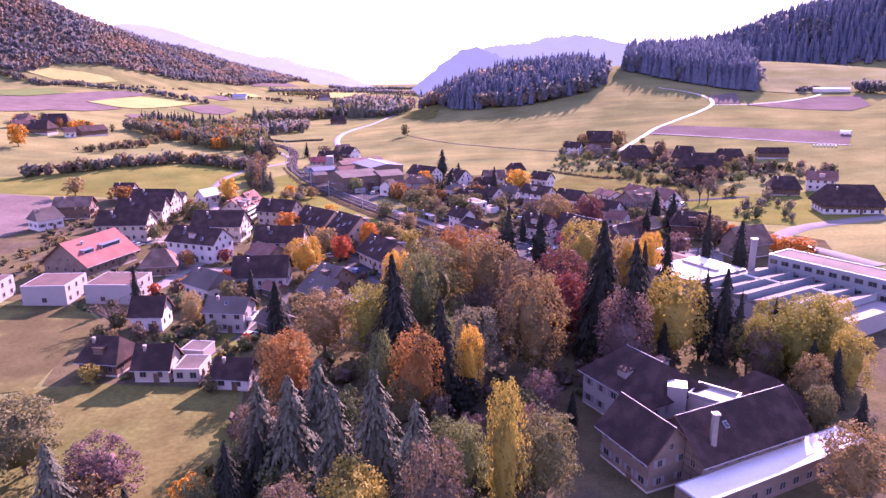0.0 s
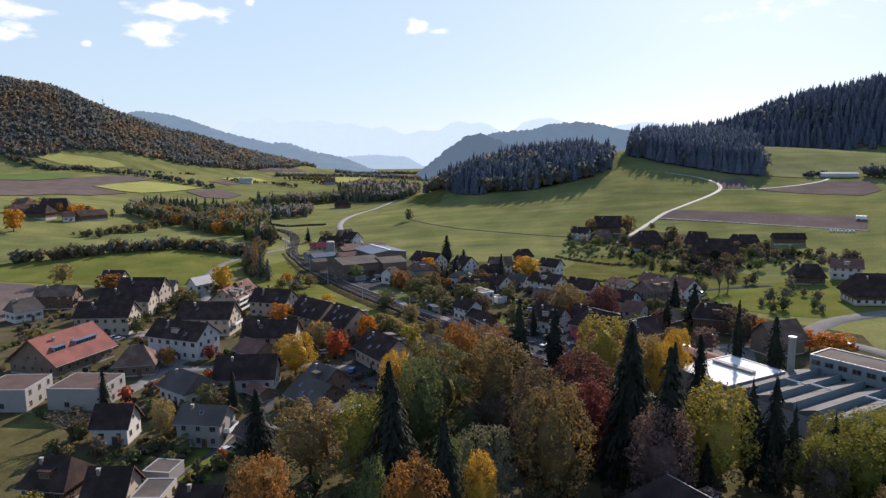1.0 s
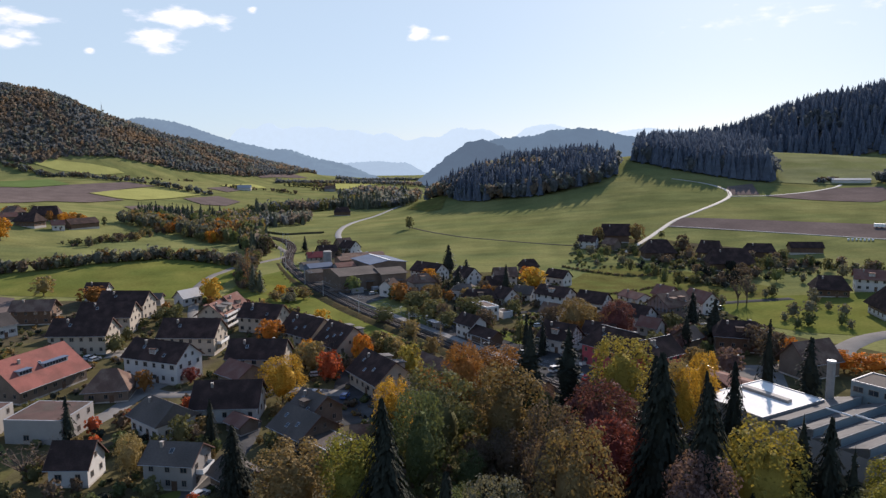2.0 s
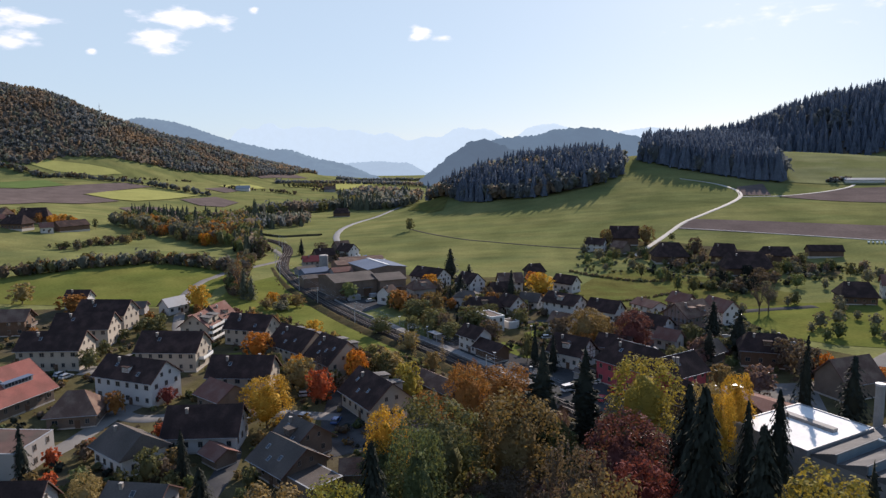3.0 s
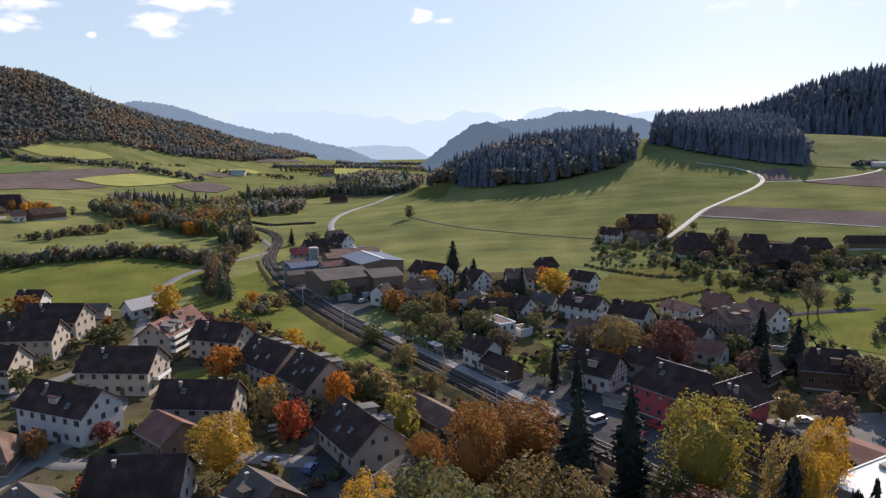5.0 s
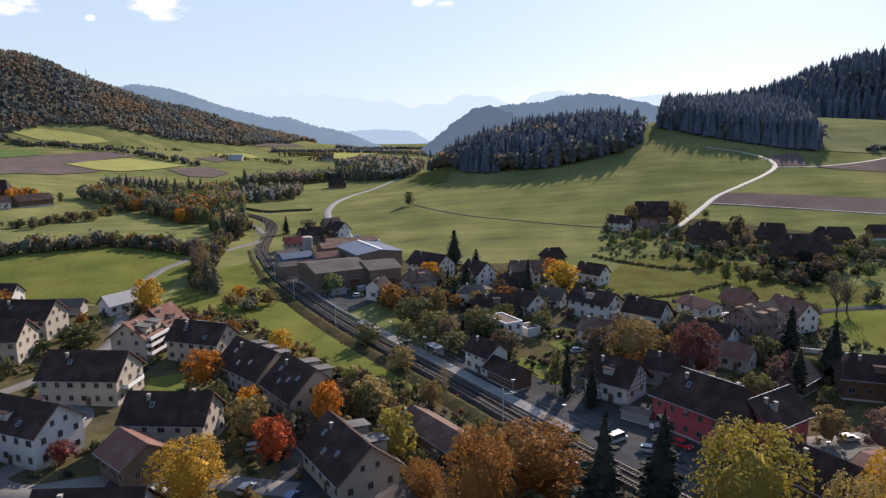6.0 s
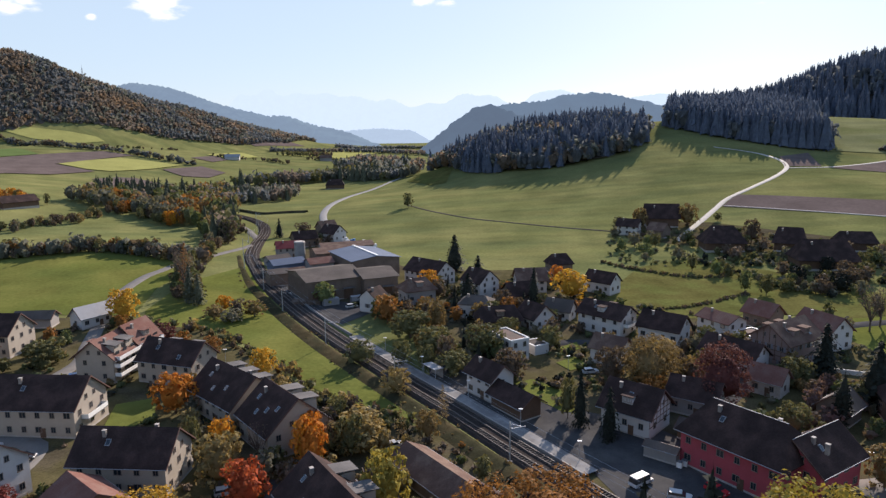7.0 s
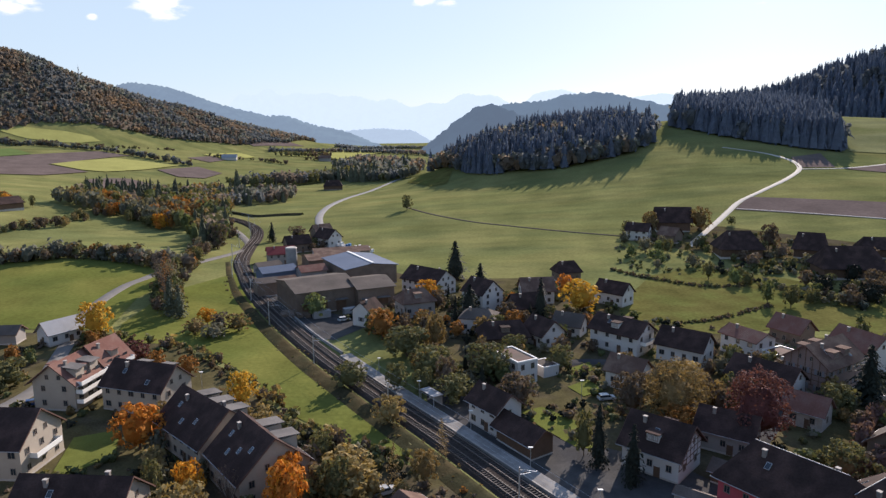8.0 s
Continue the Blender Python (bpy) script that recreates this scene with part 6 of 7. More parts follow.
plant("spruce", "fir", -21.6, 105.0, 20.8, 9.0)
plant("spruce", "fir", -24.7, 97.0, 21.6, 9.5)
plant("spruce", "fir", -17.0, 93.0, 22.0, 9.0)
plant("spruce", "fir", -10.5, 92.0, 24.6, 10.5)
plant("spruce", "fir", -4.0, 86.0, 23.0, 9.0)
plant("broad", "yellow", 9.1, 89.7, 24.7, 5.8)
plant("broad", "olive", 16.3, 94.5, 16.8, 8.3)
plant("broad", "sage", 3.6, 96.1, 14.4, 6.2)
plant("broad", "rust", -31.5, 126.0, 18.0, 9.5)
plant("broad", "lime", 71.5, 138.5, 15.5, 8.5)
plant("broad", "lime", 78.4, 137.5, 17.5, 9.5)
plant("broad", "lime", 85.5, 139.5, 16.0, 9.0)
plant("broad", "yellow", 84.8, 129.0, 16.0, 8.0)
plant("spruce", "dark", -9.8, 135.3, 26.0, 10.4)
plant("spruce", "dark", -0.6, 125.4, 24.7, 8.6)
plant("broad", "plum", -55.3, 95.1, 12.0, 11.5)
plant("broad", "olive", -73.1, 102.9, 15.0, 12.7)
plant("spruce", "fir", -57.4, 85.3, 16.9, 8.7)
plant("broad", "amber", -39.6, 90.2, 8.0, 5.8)
plant("broad", "yellow", -13.1, 82.1, 15.6, 9.1)
plant("broad", "bronze", 65.4, 93.5, 14.0, 9.6)
plant("broad", "brown", -20.5, 74.4, 18.0, 7.8)
plant("broad", "brown", -1.2, 76.9, 22.8, 8.3)
plant("broad", "rust", -5.8, 217.8, 10.0, 7.4)
plant("broad", "yellow", -12.2, 234.7, 12.0, 8.4)
plant("larch", "bronze", -11.6, 260.8, 9.0, 3.5)
plant("broad", "pale", -20.5, 259.2, 8.0, 11.6)
plant("broad", "orange", -30.0, 257.3, 9.0, 5.6)
plant("larch", "rust", -106.0, 385.0, 21.0, 8.0, "at the stream")
plant("bare", "twig", -110.0, 392.0, 19.0, 10.0, "at the stream")
plant("spruce", "fir", -100.0, 373.0, 15.0, 7.0, "at the stream")
plant("spruce", "fir", -95.5, 370.0, 12.0, 6.0, "at the stream")
plant("bare", "twig", -103.0, 377.0, 17.0, 8.0, "at the stream")
plant("broad", "grey", -113.0, 400.0, 13.0, 8.0, "at the stream")
plant("broad", "bronze", -83.6, 352.3, 5.0, 7.3)
plant("broad", "grey", -76.0, 348.2, 5.0, 8.1)
plant("spruce", "dark", 43.7, 174.3, 26.4, 9.5)
plant("spruce", "dark", 54.5, 174.2, 23.0, 5.4)
plant("spruce", "dark", 61.5, 176.8, 24.1, 6.7)
plant("broad", "gold", 56.7, 193.0, 18.4, 6.7)
plant("broad", "bronze", 48.0, 287.0, 15.0, 11.5)
plant("broad", "wine", 62.1, 278.0, 16.0, 11.4)
plant("column", "dark", 82.8, 265.8, 14.0, 3.5)
plant("spruce", "dark", 97.3, 277.1, 16.0, 12.0)
plant("broad", "bronze", 77.4, 242.2, 8.0, 7.2)
plant("broad", "brown", 105.6, 258.3, 11.0, 10.7)
plant("broad", "plum", 86.7, 238.3, 9.0, 9.4)
plant("spruce", "dark", 32.2, 261.9, 12.0, 5.4)
plant("broad", "gold", 43.5, 375.0, 12.0, 12.5)
plant("spruce", "dark", -0.1, 427.9, 17.0, 12.9)
plant("spruce", "dark", 9.9, 409.7, 11.0, 8.4)
plant("spruce", "dark", 4.6, 366.7, 13.0, 9.7)
plant("broad", "brown", 14.0, 294.0, 9.0, 8.7)
plant("broad", "olive", 8.6, 313.5, 10.0, 12.0)
plant("broad", "amber", -10.6, 386.4, 10.0, 9.4)
plant("broad", "rust", -23.0, 347.4, 10.0, 9.1)
plant("broad", "sage", -48.5, 370.8, 9.0, 7.5)
plant("broad", "olive", -14.2, 331.4, 9.0, 12.9)
plant("broad", "olive", -6.3, 313.9, 9.0, 12.0)
plant("broad", "olive", -0.4, 298.9, 7.0, 9.4)
plant("broad", "orange", 42.4, 401.7, 8.0, 5.8)
plant("spruce", "dark", 27.3, 268.3, 13.0, 5.0)
plant("broad", "olive", 25.3, 272.4, 10.0, 3.8)
plant("broad", "rust", 46.0, 279.0, 8.0, 7.7)
plant("spruce", "dark", 48.8, 296.4, 11.0, 7.6)
plant("broad", "brown", 39.3, 291.2, 11.0, 8.0)
plant("broad", "olive", -34.4, 624.5, 11.0, 7.5)
plant("broad", "olive", 95.3, 514.4, 8.0, 8.4)
plant("spruce", "dark", -108.0, 535.4, 12.0, 7.5)
plant("broad", "brown", -95.2, 544.2, 8.0, 10.4)
plant("broad", "olive", -26.7, 308.1, 7.0, 8.7)
plant("broad", "pale", -14.7, 286.7, 7.0, 7.2)
plant("broad", "amber", -83.2, 362.3, 6.0, 6.0)
plant("broad", "brown", -76.0, 354.1, 7.0, 5.8)
plant("broad", "bronze", -70.7, 355.7, 6.0, 7.7)
plant("broad", "gold", -50.8, 296.3, 9.0, 6.8)
plant("broad", "rust", -71.2, 315.2, 6.0, 5.5)
plant("broad", "wine", -90.0, 324.9, 7.0, 8.7)
plant("broad", "rust", -80.1, 316.9, 7.0, 5.0)
plant("broad", "olive", -26.4, 269.6, 7.0, 4.6)
plant("broad", "bronze", -6.1, 262.1, 7.0, 4.8)
plant("broad", "olive", -21.5, 255.1, 9.0, 6.2)
plant("broad", "amber", -47.6, 255.8, 8.0, 5.5)
plant("bare", "twig", -39.3, 252.0, 8.0, 5.3)
plant("broad", "olive", -53.4, 254.5, 9.0, 3.3)
plant("broad", "amber", -29.1, 250.3, 11.0, 6.1)
plant("broad", "olive", 16.6, 300.8, 6.0, 4.7)
plant("broad", "brown", -2.5, 306.5, 9.0, 5.7)
plant("broad", "olive", -15.1, 305.3, 8.0, 5.7)
plant("broad", "olive", -8.0, 304.1, 7.0, 5.6)
plant("broad", "bronze", -6.1, 337.4, 11.0, 6.0)
plant("broad", "pale", 54.6, 301.8, 9.0, 8.8)
plant("broad", "olive", 85.4, 291.8, 7.0, 7.5)
plant("broad", "olive", 71.2, 262.7, 8.0, 7.4)
plant("spruce", "dark", 96.8, 298.2, 14.0, 9.4)
plant("column", "dark", 19.5, 194.0, 31.0, 7.5)
plant("column", "dark", 30.5, 203.5, 27.0, 7.0)
plant("broad", "bronze", 107.0, 513.5, 13, 8.5, "beside the old barns")
plant("broad", "bronze", 134.5, 514.5, 13.5, 10.5, "beside the old barns")
plant("broad", "brown", 152.5, 471, 13, 8, "beside the old barns")
plant("broad", "olive", 155.1, 522.6, 5, 5, "beside the old barns")
plant("broad", "amber", -322.0, 512.0, 18.0, 13.0, "beside the hamlet")

plant("broad", "olive", 105.5, 422.0, 8.0, 4.5, "on the pasture")
plant("broad", "green", 113.5, 386.0, 9.0, 4.5, "on the pasture")
plant("broad", "olive", 119.0, 380.0, 8.5, 6.0, "on the pasture")
plant("bare", "twig", 130.0, 333.5, 14.0, 10.0, "at the street")
plant("bare", "twig", 136.0, 338.0, 15.0, 11.0, "at the street")
plant("broad", "wine", -96.5, 281.0, 3.5, 4.0, "beside the flats")
plant("larch", "bronze", -3.0, 271.0, 9.0, 4.0, "on the railway meadow")
plant("spruce", "dark", 28.5, 366.0, 15.0, 7.0)

# ---- woods, hedges and orchards ----
def inside(px, py, poly):
    hit = np.zeros(len(px), bool)
    n = len(poly)
    for i in range(n):
        (x1, y1), (x2, y2) = poly[i], poly[i - 1]
        c = ((y1 > py) != (y2 > py)) & (px < (x2 - x1) * (py - y1) / (y2 - y1 + 1e-9) + x1)
        hit ^= c
    return hit


def conifer_template(seed, n=36):
    """A small far conifer: needle sprays on a tapering body."""
    r = np.random.default_rng(seed)
    h = 0.06 + 0.92 * r.uniform(0, 1, n) ** 0.95
    a = r.uniform(0, 2 * math.pi, n)
    rad = 0.45 * (1 - h) ** 0.75 * r.uniform(0.6, 1.05, n)
    out = np.column_stack([np.cos(a), np.sin(a), np.zeros(n)])
    side = np.column_stack([-np.sin(a), np.cos(a), np.zeros(n)])
    p = out * rad[:, None] + np.column_stack([np.zeros(n), np.zeros(n), h])
    size = (0.045 + 0.09 * (1 - h)) * r.uniform(0.6, 1.3, n)
    lean = out * r.uniform(0.25, 0.6, n)[:, None] + side * r.normal(0, 0.4, n)[:, None] - np.array([0, 0, 1]) * 0.75
    up = p + np.array([0, 0, 0.09]) - out * rad[:, None] * 0.3
    tip = p + lean * size[:, None]
    b, c = p + side * size[:, None] * 0.9, p - side * size[:, None] * 0.9
    sprays = np.stack([up, c, tip, up, tip, b], 1).reshape(-1, 3)
    # the dense inner body that the sprays stand out of
    rings = [[(math.cos(k * math.pi * 0.4) * q, math.sin(k * math.pi * 0.4) * q, z) for k in range(6)] for q, z in ((0.36, 0.06), (0.24, 0.45), (0.0, 0.97))]
    body = []
    for lo, hi in zip(rings, rings[1:]):
        for k in range(5):
            body += [lo[k], lo[k + 1], hi[k + 1], lo[k], hi[k + 1], hi[k]]
    return np.concatenate([sprays, np.array(body)])


def broad_template(seed, n=30, size=0.16):
    """A far leafy tree: leaf sprays round several clumps."""
    r = np.random.default_rng(seed)
    mids, rads = [(0, 0, 0.52)], [0.32]
    for i in range(8):
        a = r.uniform(0, 6.28)
        mids.append((math.cos(a) * 0.27, math.sin(a) * 0.27, r.uniform(0.3, 0.82)))
        rads.append(r.uniform(0.14, 0.22))
    v, f = leaf_cloud(r, mids, rads, n, size, 0.3)
    v = v.reshape(-1, 4, 3)
    sprays = np.stack([v[:, 0], v[:, 1], v[:, 2], v[:, 0], v[:, 2], v[:, 3]], 1).reshape(-1, 3)
    # the dense inside of the crown
    rings = [[(math.cos(k * math.pi * 0.4) * q, math.sin(k * math.pi * 0.4) * q, z) for k in range(6)] for q, z in ((0.14, 0.18), (0.27, 0.45), (0.19, 0.7), (0.0, 0.8))]
    body = []
    for lo, hi in zip(rings, rings[1:]):
        for k in range(5):
            body += [lo[k], lo[k + 1], hi[k + 1], lo[k], hi[k + 1], hi[k]]
    return np.concatenate([sprays, np.array(body)])


CONIFERS = [conifer_template(200 + i) for i in range(5)]
BROADS = [broad_template(220 + i, 19, 0.2) for i in range(5)]
FINE = [broad_template(220 + i, 36, 0.14) for i in range(5)]
SHRUBS = [broad_template(230 + i, 18, 0.2) for i in range(5)]


def stand(name, label, pts, heights, widths, templates, mat, r):
    """Many trees as one mesh, each turned and scaled by itself."""
    if len(pts) == 0:
        return None
    z = land(pts[:, 0], pts[:, 1])
    vs = []
    pick = r.integers(0, len(templates), len(pts))
    for t, tpl in enumerate(templates):
        sel = np.where(pick == t)[0]
        if len(sel) == 0:
            continue
        a = r.uniform(0, 6.28, len(sel))
        c, s = np.cos(a)[:, None], np.sin(a)[:, None]
        x = (tpl[None, :, 0] * c - tpl[None, :, 1] * s) * widths[sel][:, None] + pts[sel, 0][:, None]
        y = (tpl[None, :, 0] * s + tpl[None, :, 1] * c) * widths[sel][:, None] + pts[sel, 1][:, None]
        h = tpl[None, :, 2] * heights[sel][:, None] + z[sel][:, None] - 0.5
        vs.append(np.stack([x, y, h], -1).reshape(-1, 3))
    v = np.concatenate(vs)
    ob = new(name, bulk_mesh(name, v, np.arange(len(v)).reshape(-1, 3), mat))
    return tagged(ob, label, "trees", kind="stuff")


def wood(label, poly, spacing, shares, tall, seed, where=None):
    """A wood within an outline. shares: colour -> part of the trees; tall: mean height."""
    r = np.random.default_rng(seed)
    xs, ys = [p[0] for p in poly], [p[1] for p in poly]
    g = np.stack(np.meshgrid(np.arange(min(xs), max(xs), spacing), np.arange(min(ys), max(ys), spacing)), -1).reshape(-1, 2)
    g = g + r.uniform(-0.45, 0.45, g.shape) * spacing
    g = g[inside(g[:, 0], g[:, 1], poly)]
    names = list(shares)
    wts = np.array([shares[k] for k in names], float)
    # colours gather in drifts
    drift = np.array([noise.noise((x * 0.012, y * 0.012, seed)) for x, y in g]) * 0.6 + r.normal(size=len(g)) * 0.13
    order = np.argsort(np.argsort(drift)) / max(1, len(g))
    edges = np.cumsum(wts / wts.sum())
    kind = np.searchsorted(edges, order, side="right").clip(0, len(names) - 1)
    for i, k in enumerate(names):
        pts = g[kind == i]
        n = len(pts)
        con = k in ("dark", "fir", "far")
        h = tall * (1.05 if con else 0.85) * np.clip(r.normal(0.95, 0.1, n), 0.72, 1.22)
        w = h * (r.uniform(0.44, 0.58, n) if con else r.uniform(0.66, 0.95, n))
        stand("conifer_wood" if con else "leafy_wood", label + (", dark conifers" if con else ", " + WORDS[k] + " leafy trees"), pts, h, w, CONIFERS if con else FINE if max(ys) < 1100 else BROADS, LEAF[k], r)


def forest_floor(label, poly, step):
    """Dark litter under a wood, a little above the grass."""
    xs, ys = [p[0] for p in poly], [p[1] for p in poly]
    X, Y = np.meshgrid(np.arange(min(xs), max(xs) + step, step), np.arange(min(ys), max(ys) + step, step))
    mask = inside(X.ravel(), Y.ravel(), poly)
    idx = np.arange(X.size).reshape(X.shape)
    f = np.stack([idx[:-1, :-1], idx[:-1, 1:], idx[1:, 1:], idx[1:, :-1]], -1).reshape(-1, 4)
    ob = new("forest_floor", bulk_mesh("forest_floor", np.stack([X, Y, land(X, Y) + 1.6], -1).reshape(-1, 3), f[mask[f].all(1)], MAT["litter"]))
    return tagged(ob, label, "ground", kind="structure")


DARK_HILL = [(-2, 830), (28, 778), (72, 745), (114, 731), (154, 742), (184, 773), (199, 838), (160, 960), (60, 1020), (-30, 980), (-20, 900)]
FARM_BLOCK = [(223, 848), (241, 812), (264, 778), (300, 755), (338, 742), (362, 785), (385, 880), (360, 1000), (290, 1020), (260, 960)]
HIGH_HILL = [(400, 1060), (470, 985), (560, 940), (700, 930), (1000, 980), (1100, 1150), (900, 1300), (500, 1260), (400, 1180)]
LONG_HILL = [(-760, 1262), (-735, 1345), (-668, 1430), (-588, 1515), (-478, 1675), (-420, 1880), (-430, 2250), (-600, 2350), (-900, 1950), (-1150, 1500), (-1250, 1150), (-860, 1130), (-790, 1240)]
for poly in (DARK_HILL, FARM_BLOCK, HIGH_HILL, LONG_HILL):
    forest_floor("dark leaf litter under the hill forest", poly, 8.0)
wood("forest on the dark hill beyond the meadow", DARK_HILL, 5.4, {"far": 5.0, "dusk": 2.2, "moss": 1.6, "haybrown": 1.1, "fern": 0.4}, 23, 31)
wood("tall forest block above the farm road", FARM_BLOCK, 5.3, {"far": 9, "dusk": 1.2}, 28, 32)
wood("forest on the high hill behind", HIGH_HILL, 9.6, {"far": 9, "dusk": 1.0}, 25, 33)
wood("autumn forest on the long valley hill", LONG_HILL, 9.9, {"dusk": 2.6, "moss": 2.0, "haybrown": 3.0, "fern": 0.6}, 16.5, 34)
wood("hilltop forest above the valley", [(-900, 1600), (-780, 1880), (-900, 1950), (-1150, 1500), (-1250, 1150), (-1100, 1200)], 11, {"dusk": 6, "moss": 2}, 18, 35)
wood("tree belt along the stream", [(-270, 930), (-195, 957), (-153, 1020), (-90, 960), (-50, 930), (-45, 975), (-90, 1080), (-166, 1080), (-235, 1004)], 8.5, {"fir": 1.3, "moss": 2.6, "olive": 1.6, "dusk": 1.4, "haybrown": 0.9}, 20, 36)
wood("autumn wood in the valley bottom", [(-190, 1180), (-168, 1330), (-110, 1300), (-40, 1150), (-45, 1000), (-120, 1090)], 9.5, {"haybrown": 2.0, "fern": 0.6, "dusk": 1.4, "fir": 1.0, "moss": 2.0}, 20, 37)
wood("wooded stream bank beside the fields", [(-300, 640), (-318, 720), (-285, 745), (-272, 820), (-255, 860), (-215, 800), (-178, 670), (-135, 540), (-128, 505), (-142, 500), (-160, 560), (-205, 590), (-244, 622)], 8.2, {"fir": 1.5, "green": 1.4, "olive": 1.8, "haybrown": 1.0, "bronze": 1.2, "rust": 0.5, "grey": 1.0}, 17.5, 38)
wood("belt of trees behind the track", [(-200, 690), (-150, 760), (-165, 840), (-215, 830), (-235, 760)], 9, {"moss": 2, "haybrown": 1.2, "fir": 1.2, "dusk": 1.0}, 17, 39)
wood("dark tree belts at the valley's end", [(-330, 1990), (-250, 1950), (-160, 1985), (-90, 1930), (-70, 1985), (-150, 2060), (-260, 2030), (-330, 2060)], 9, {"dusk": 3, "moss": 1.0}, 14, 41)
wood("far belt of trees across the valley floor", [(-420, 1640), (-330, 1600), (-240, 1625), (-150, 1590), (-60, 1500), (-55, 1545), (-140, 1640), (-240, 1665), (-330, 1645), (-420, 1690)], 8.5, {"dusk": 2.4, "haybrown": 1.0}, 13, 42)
wood("far wooded knoll in the valley", [(-330, 1380), (-300, 1470), (-235, 1480), (-240, 1400)], 10, {"brown": 2, "olive": 2}, 12, 40)


FOOT = []
for ob in list(scene.collection.objects):
    if ob.parent is None and ob.type == "EMPTY":
        wall = [c for c in ob.children if c.name.split(".")[0] in ("wall", "plinth")]
        if wall:
            v = [w.co for w in wall[0].data.vertices]
            FOOT.append((ob.matrix_world.inverted(), max(abs(c.x) for c in v), max(abs(c.y) for c in v)))


def free_of_walls(x, y, gap):
    for inv, a, b in FOOT:
        q = inv @ Vector((x, y, 0))
        if abs(q.x) < a + gap and abs(q.y) < b + gap:
            return False
    return True


def free_of_lines(x, y, gap):
    return all(np.min(np.hypot(p[:, 0] - x, p[:, 1] - y)) > w + gap for p, w in LINES)


def hedge(label, ctrl, n, width, h0, h1, colours, seed, stuff=False, where="along the field hedge", mix=("broad",)):
    """Trees and shrubs strung along a line."""
    r = np.random.default_rng(seed)
    pts = curve_points(ctrl, 2.0)
    side = sides_of(pts)
    k = r.integers(0, len(pts), n)
    p = pts[k] + side[k] * r.uniform(-width, width, n)[:, None] + (r.uniform(-1.0, 1.0, (n, 2)) if stuff else 0.0)
    h = h0 + (h1 - h0) * r.uniform(0, 1, n) ** (1.8 if stuff else 1.0)
    c = r.integers(0, len(colours), n)
    if stuff:
        for i, col in enumerate(colours):
            s = c == i
            stand("hedge", label + ", " + WORDS[col] + " shrubs", p[s], h[s], h[s] * r.uniform(0.8, 1.2, s.sum()), FINE if h1 > 5 else SHRUBS, LEAF[col], r)
    else:
        for i in range(n):
            if not free_of_walls(p[i, 0], p[i, 1], 1.0):
                continue
            kd = mix[int(r.integers(0, len(mix)))]
            plant("bush" if kd == "broad" and h[i] < 7 else kd, "dark" if kd == "spruce" else colours[c[i]], round(float(p[i, 0]), 1), round(float(p[i, 1]), 1), float(h[i]), float(h[i] * (0.4 if kd == "spruce" else r.uniform(0.45, 0.68) if h[i] > 8.5 else r.uniform(0.7, 1.05))), where)


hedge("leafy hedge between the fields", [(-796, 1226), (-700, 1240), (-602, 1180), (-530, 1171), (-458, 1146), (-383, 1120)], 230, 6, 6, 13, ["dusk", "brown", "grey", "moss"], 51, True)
hedge("scrub line on the bright meadow", [(-600, 1210), (-540, 1250), (-480, 1300)], 30, 8, 5, 9, ["olive", "brown"], 52, True)
hedge("shrubs round the far barn", [(-400, 1240), (-362, 1245), (-300, 1250), (-270, 1230)], 40, 8, 5, 11, ["olive", "brown"], 53, True)
hedge("shrubs round the far houses", [(-260, 1320), (-220, 1345), (-180, 1320)], 26, 10, 6, 12, ["olive", "brown"], 54, True)
hedge("", [(-230, 425), (-199, 436), (-171, 449), (-138, 443), (-118, 440)], 34, 4, 3.5, 8, ["olive", "brown", "grey", "bronze", "rust", "pale"], 55, where="in the meadow hedge")
hedge("", [(-270, 520), (-255, 560), (-254, 610), (-244, 640)], 24, 9, 3.5, 8, ["olive", "brown", "grey", "pale"], 56, where="in the old orchard")
hedge("", [(-300, 600), (-330, 612), (-360, 606), (-385, 612)], 26, 14, 6, 11, ["olive", "brown", "rust", "amber"], 57, where="beside the hamlet")
hedge("", [(-270, 640), (-245, 620), (-212, 592), (-190, 575)], 22, 6, 6, 11, ["rust", "orange", "brown", "amber", "olive"], 58, where="beside the stream wood")
hedge("", [(-135, 500), (-128, 470), (-118, 430), (-112, 400), (-100, 372)], 20, 4, 5, 10, ["grey", "olive", "brown", "green", "bronze"], 59, where="along the stream")
hedge("trees beside the glasshouse", [(385, 742), (398, 748), (412, 746)], 26, 5, 4, 8, ["dusk", "brown"], 103, True)
hedge("trees at the end of the glasshouse", [(438, 728), (452, 716), (470, 700)], 40, 8, 8, 16, ["dusk", "moss"], 104, True)
hedge("", [(92, 500), (110, 478), (140, 455), (165, 440), (200, 415), (240, 395)], 22, 9, 4.5, 7.5, ["grey", "green", "olive", "twig"], 75, where="below the farms")
hedge("dark scrub on the railway bank", [tuple(p) for p in offset_line([p for p in TRACK if 250 < p[1] < 440], -7.4)], 320, 1.6, 0.5, 1.4, ["brown", "olive", "bronze"], 107, True)
hedge("low dark hedge on the pasture", [(70, 440), (82, 425), (98, 412), (112, 410), (122, 418)], 150, 0.7, 1.4, 2.4, ["brown", "olive"], 76, True)
hedge("low dark hedge across the pasture", [(75, 362), (90, 368), (112, 382)], 110, 0.7, 1.2, 2.0, ["brown", "olive"], 77, True)
hedge("", [(-160, 560), (-140, 530), (-128, 505)], 12, 8, 8, 14, ["olive", "brown", "grey"], 60, where="along the stream", mix=("broad", "broad", "spruce"))


def scatter(poly, n, h0, h1, colours, seed, where, mix=("broad",), gap=3.0):
    r = np.random.default_rng(seed)
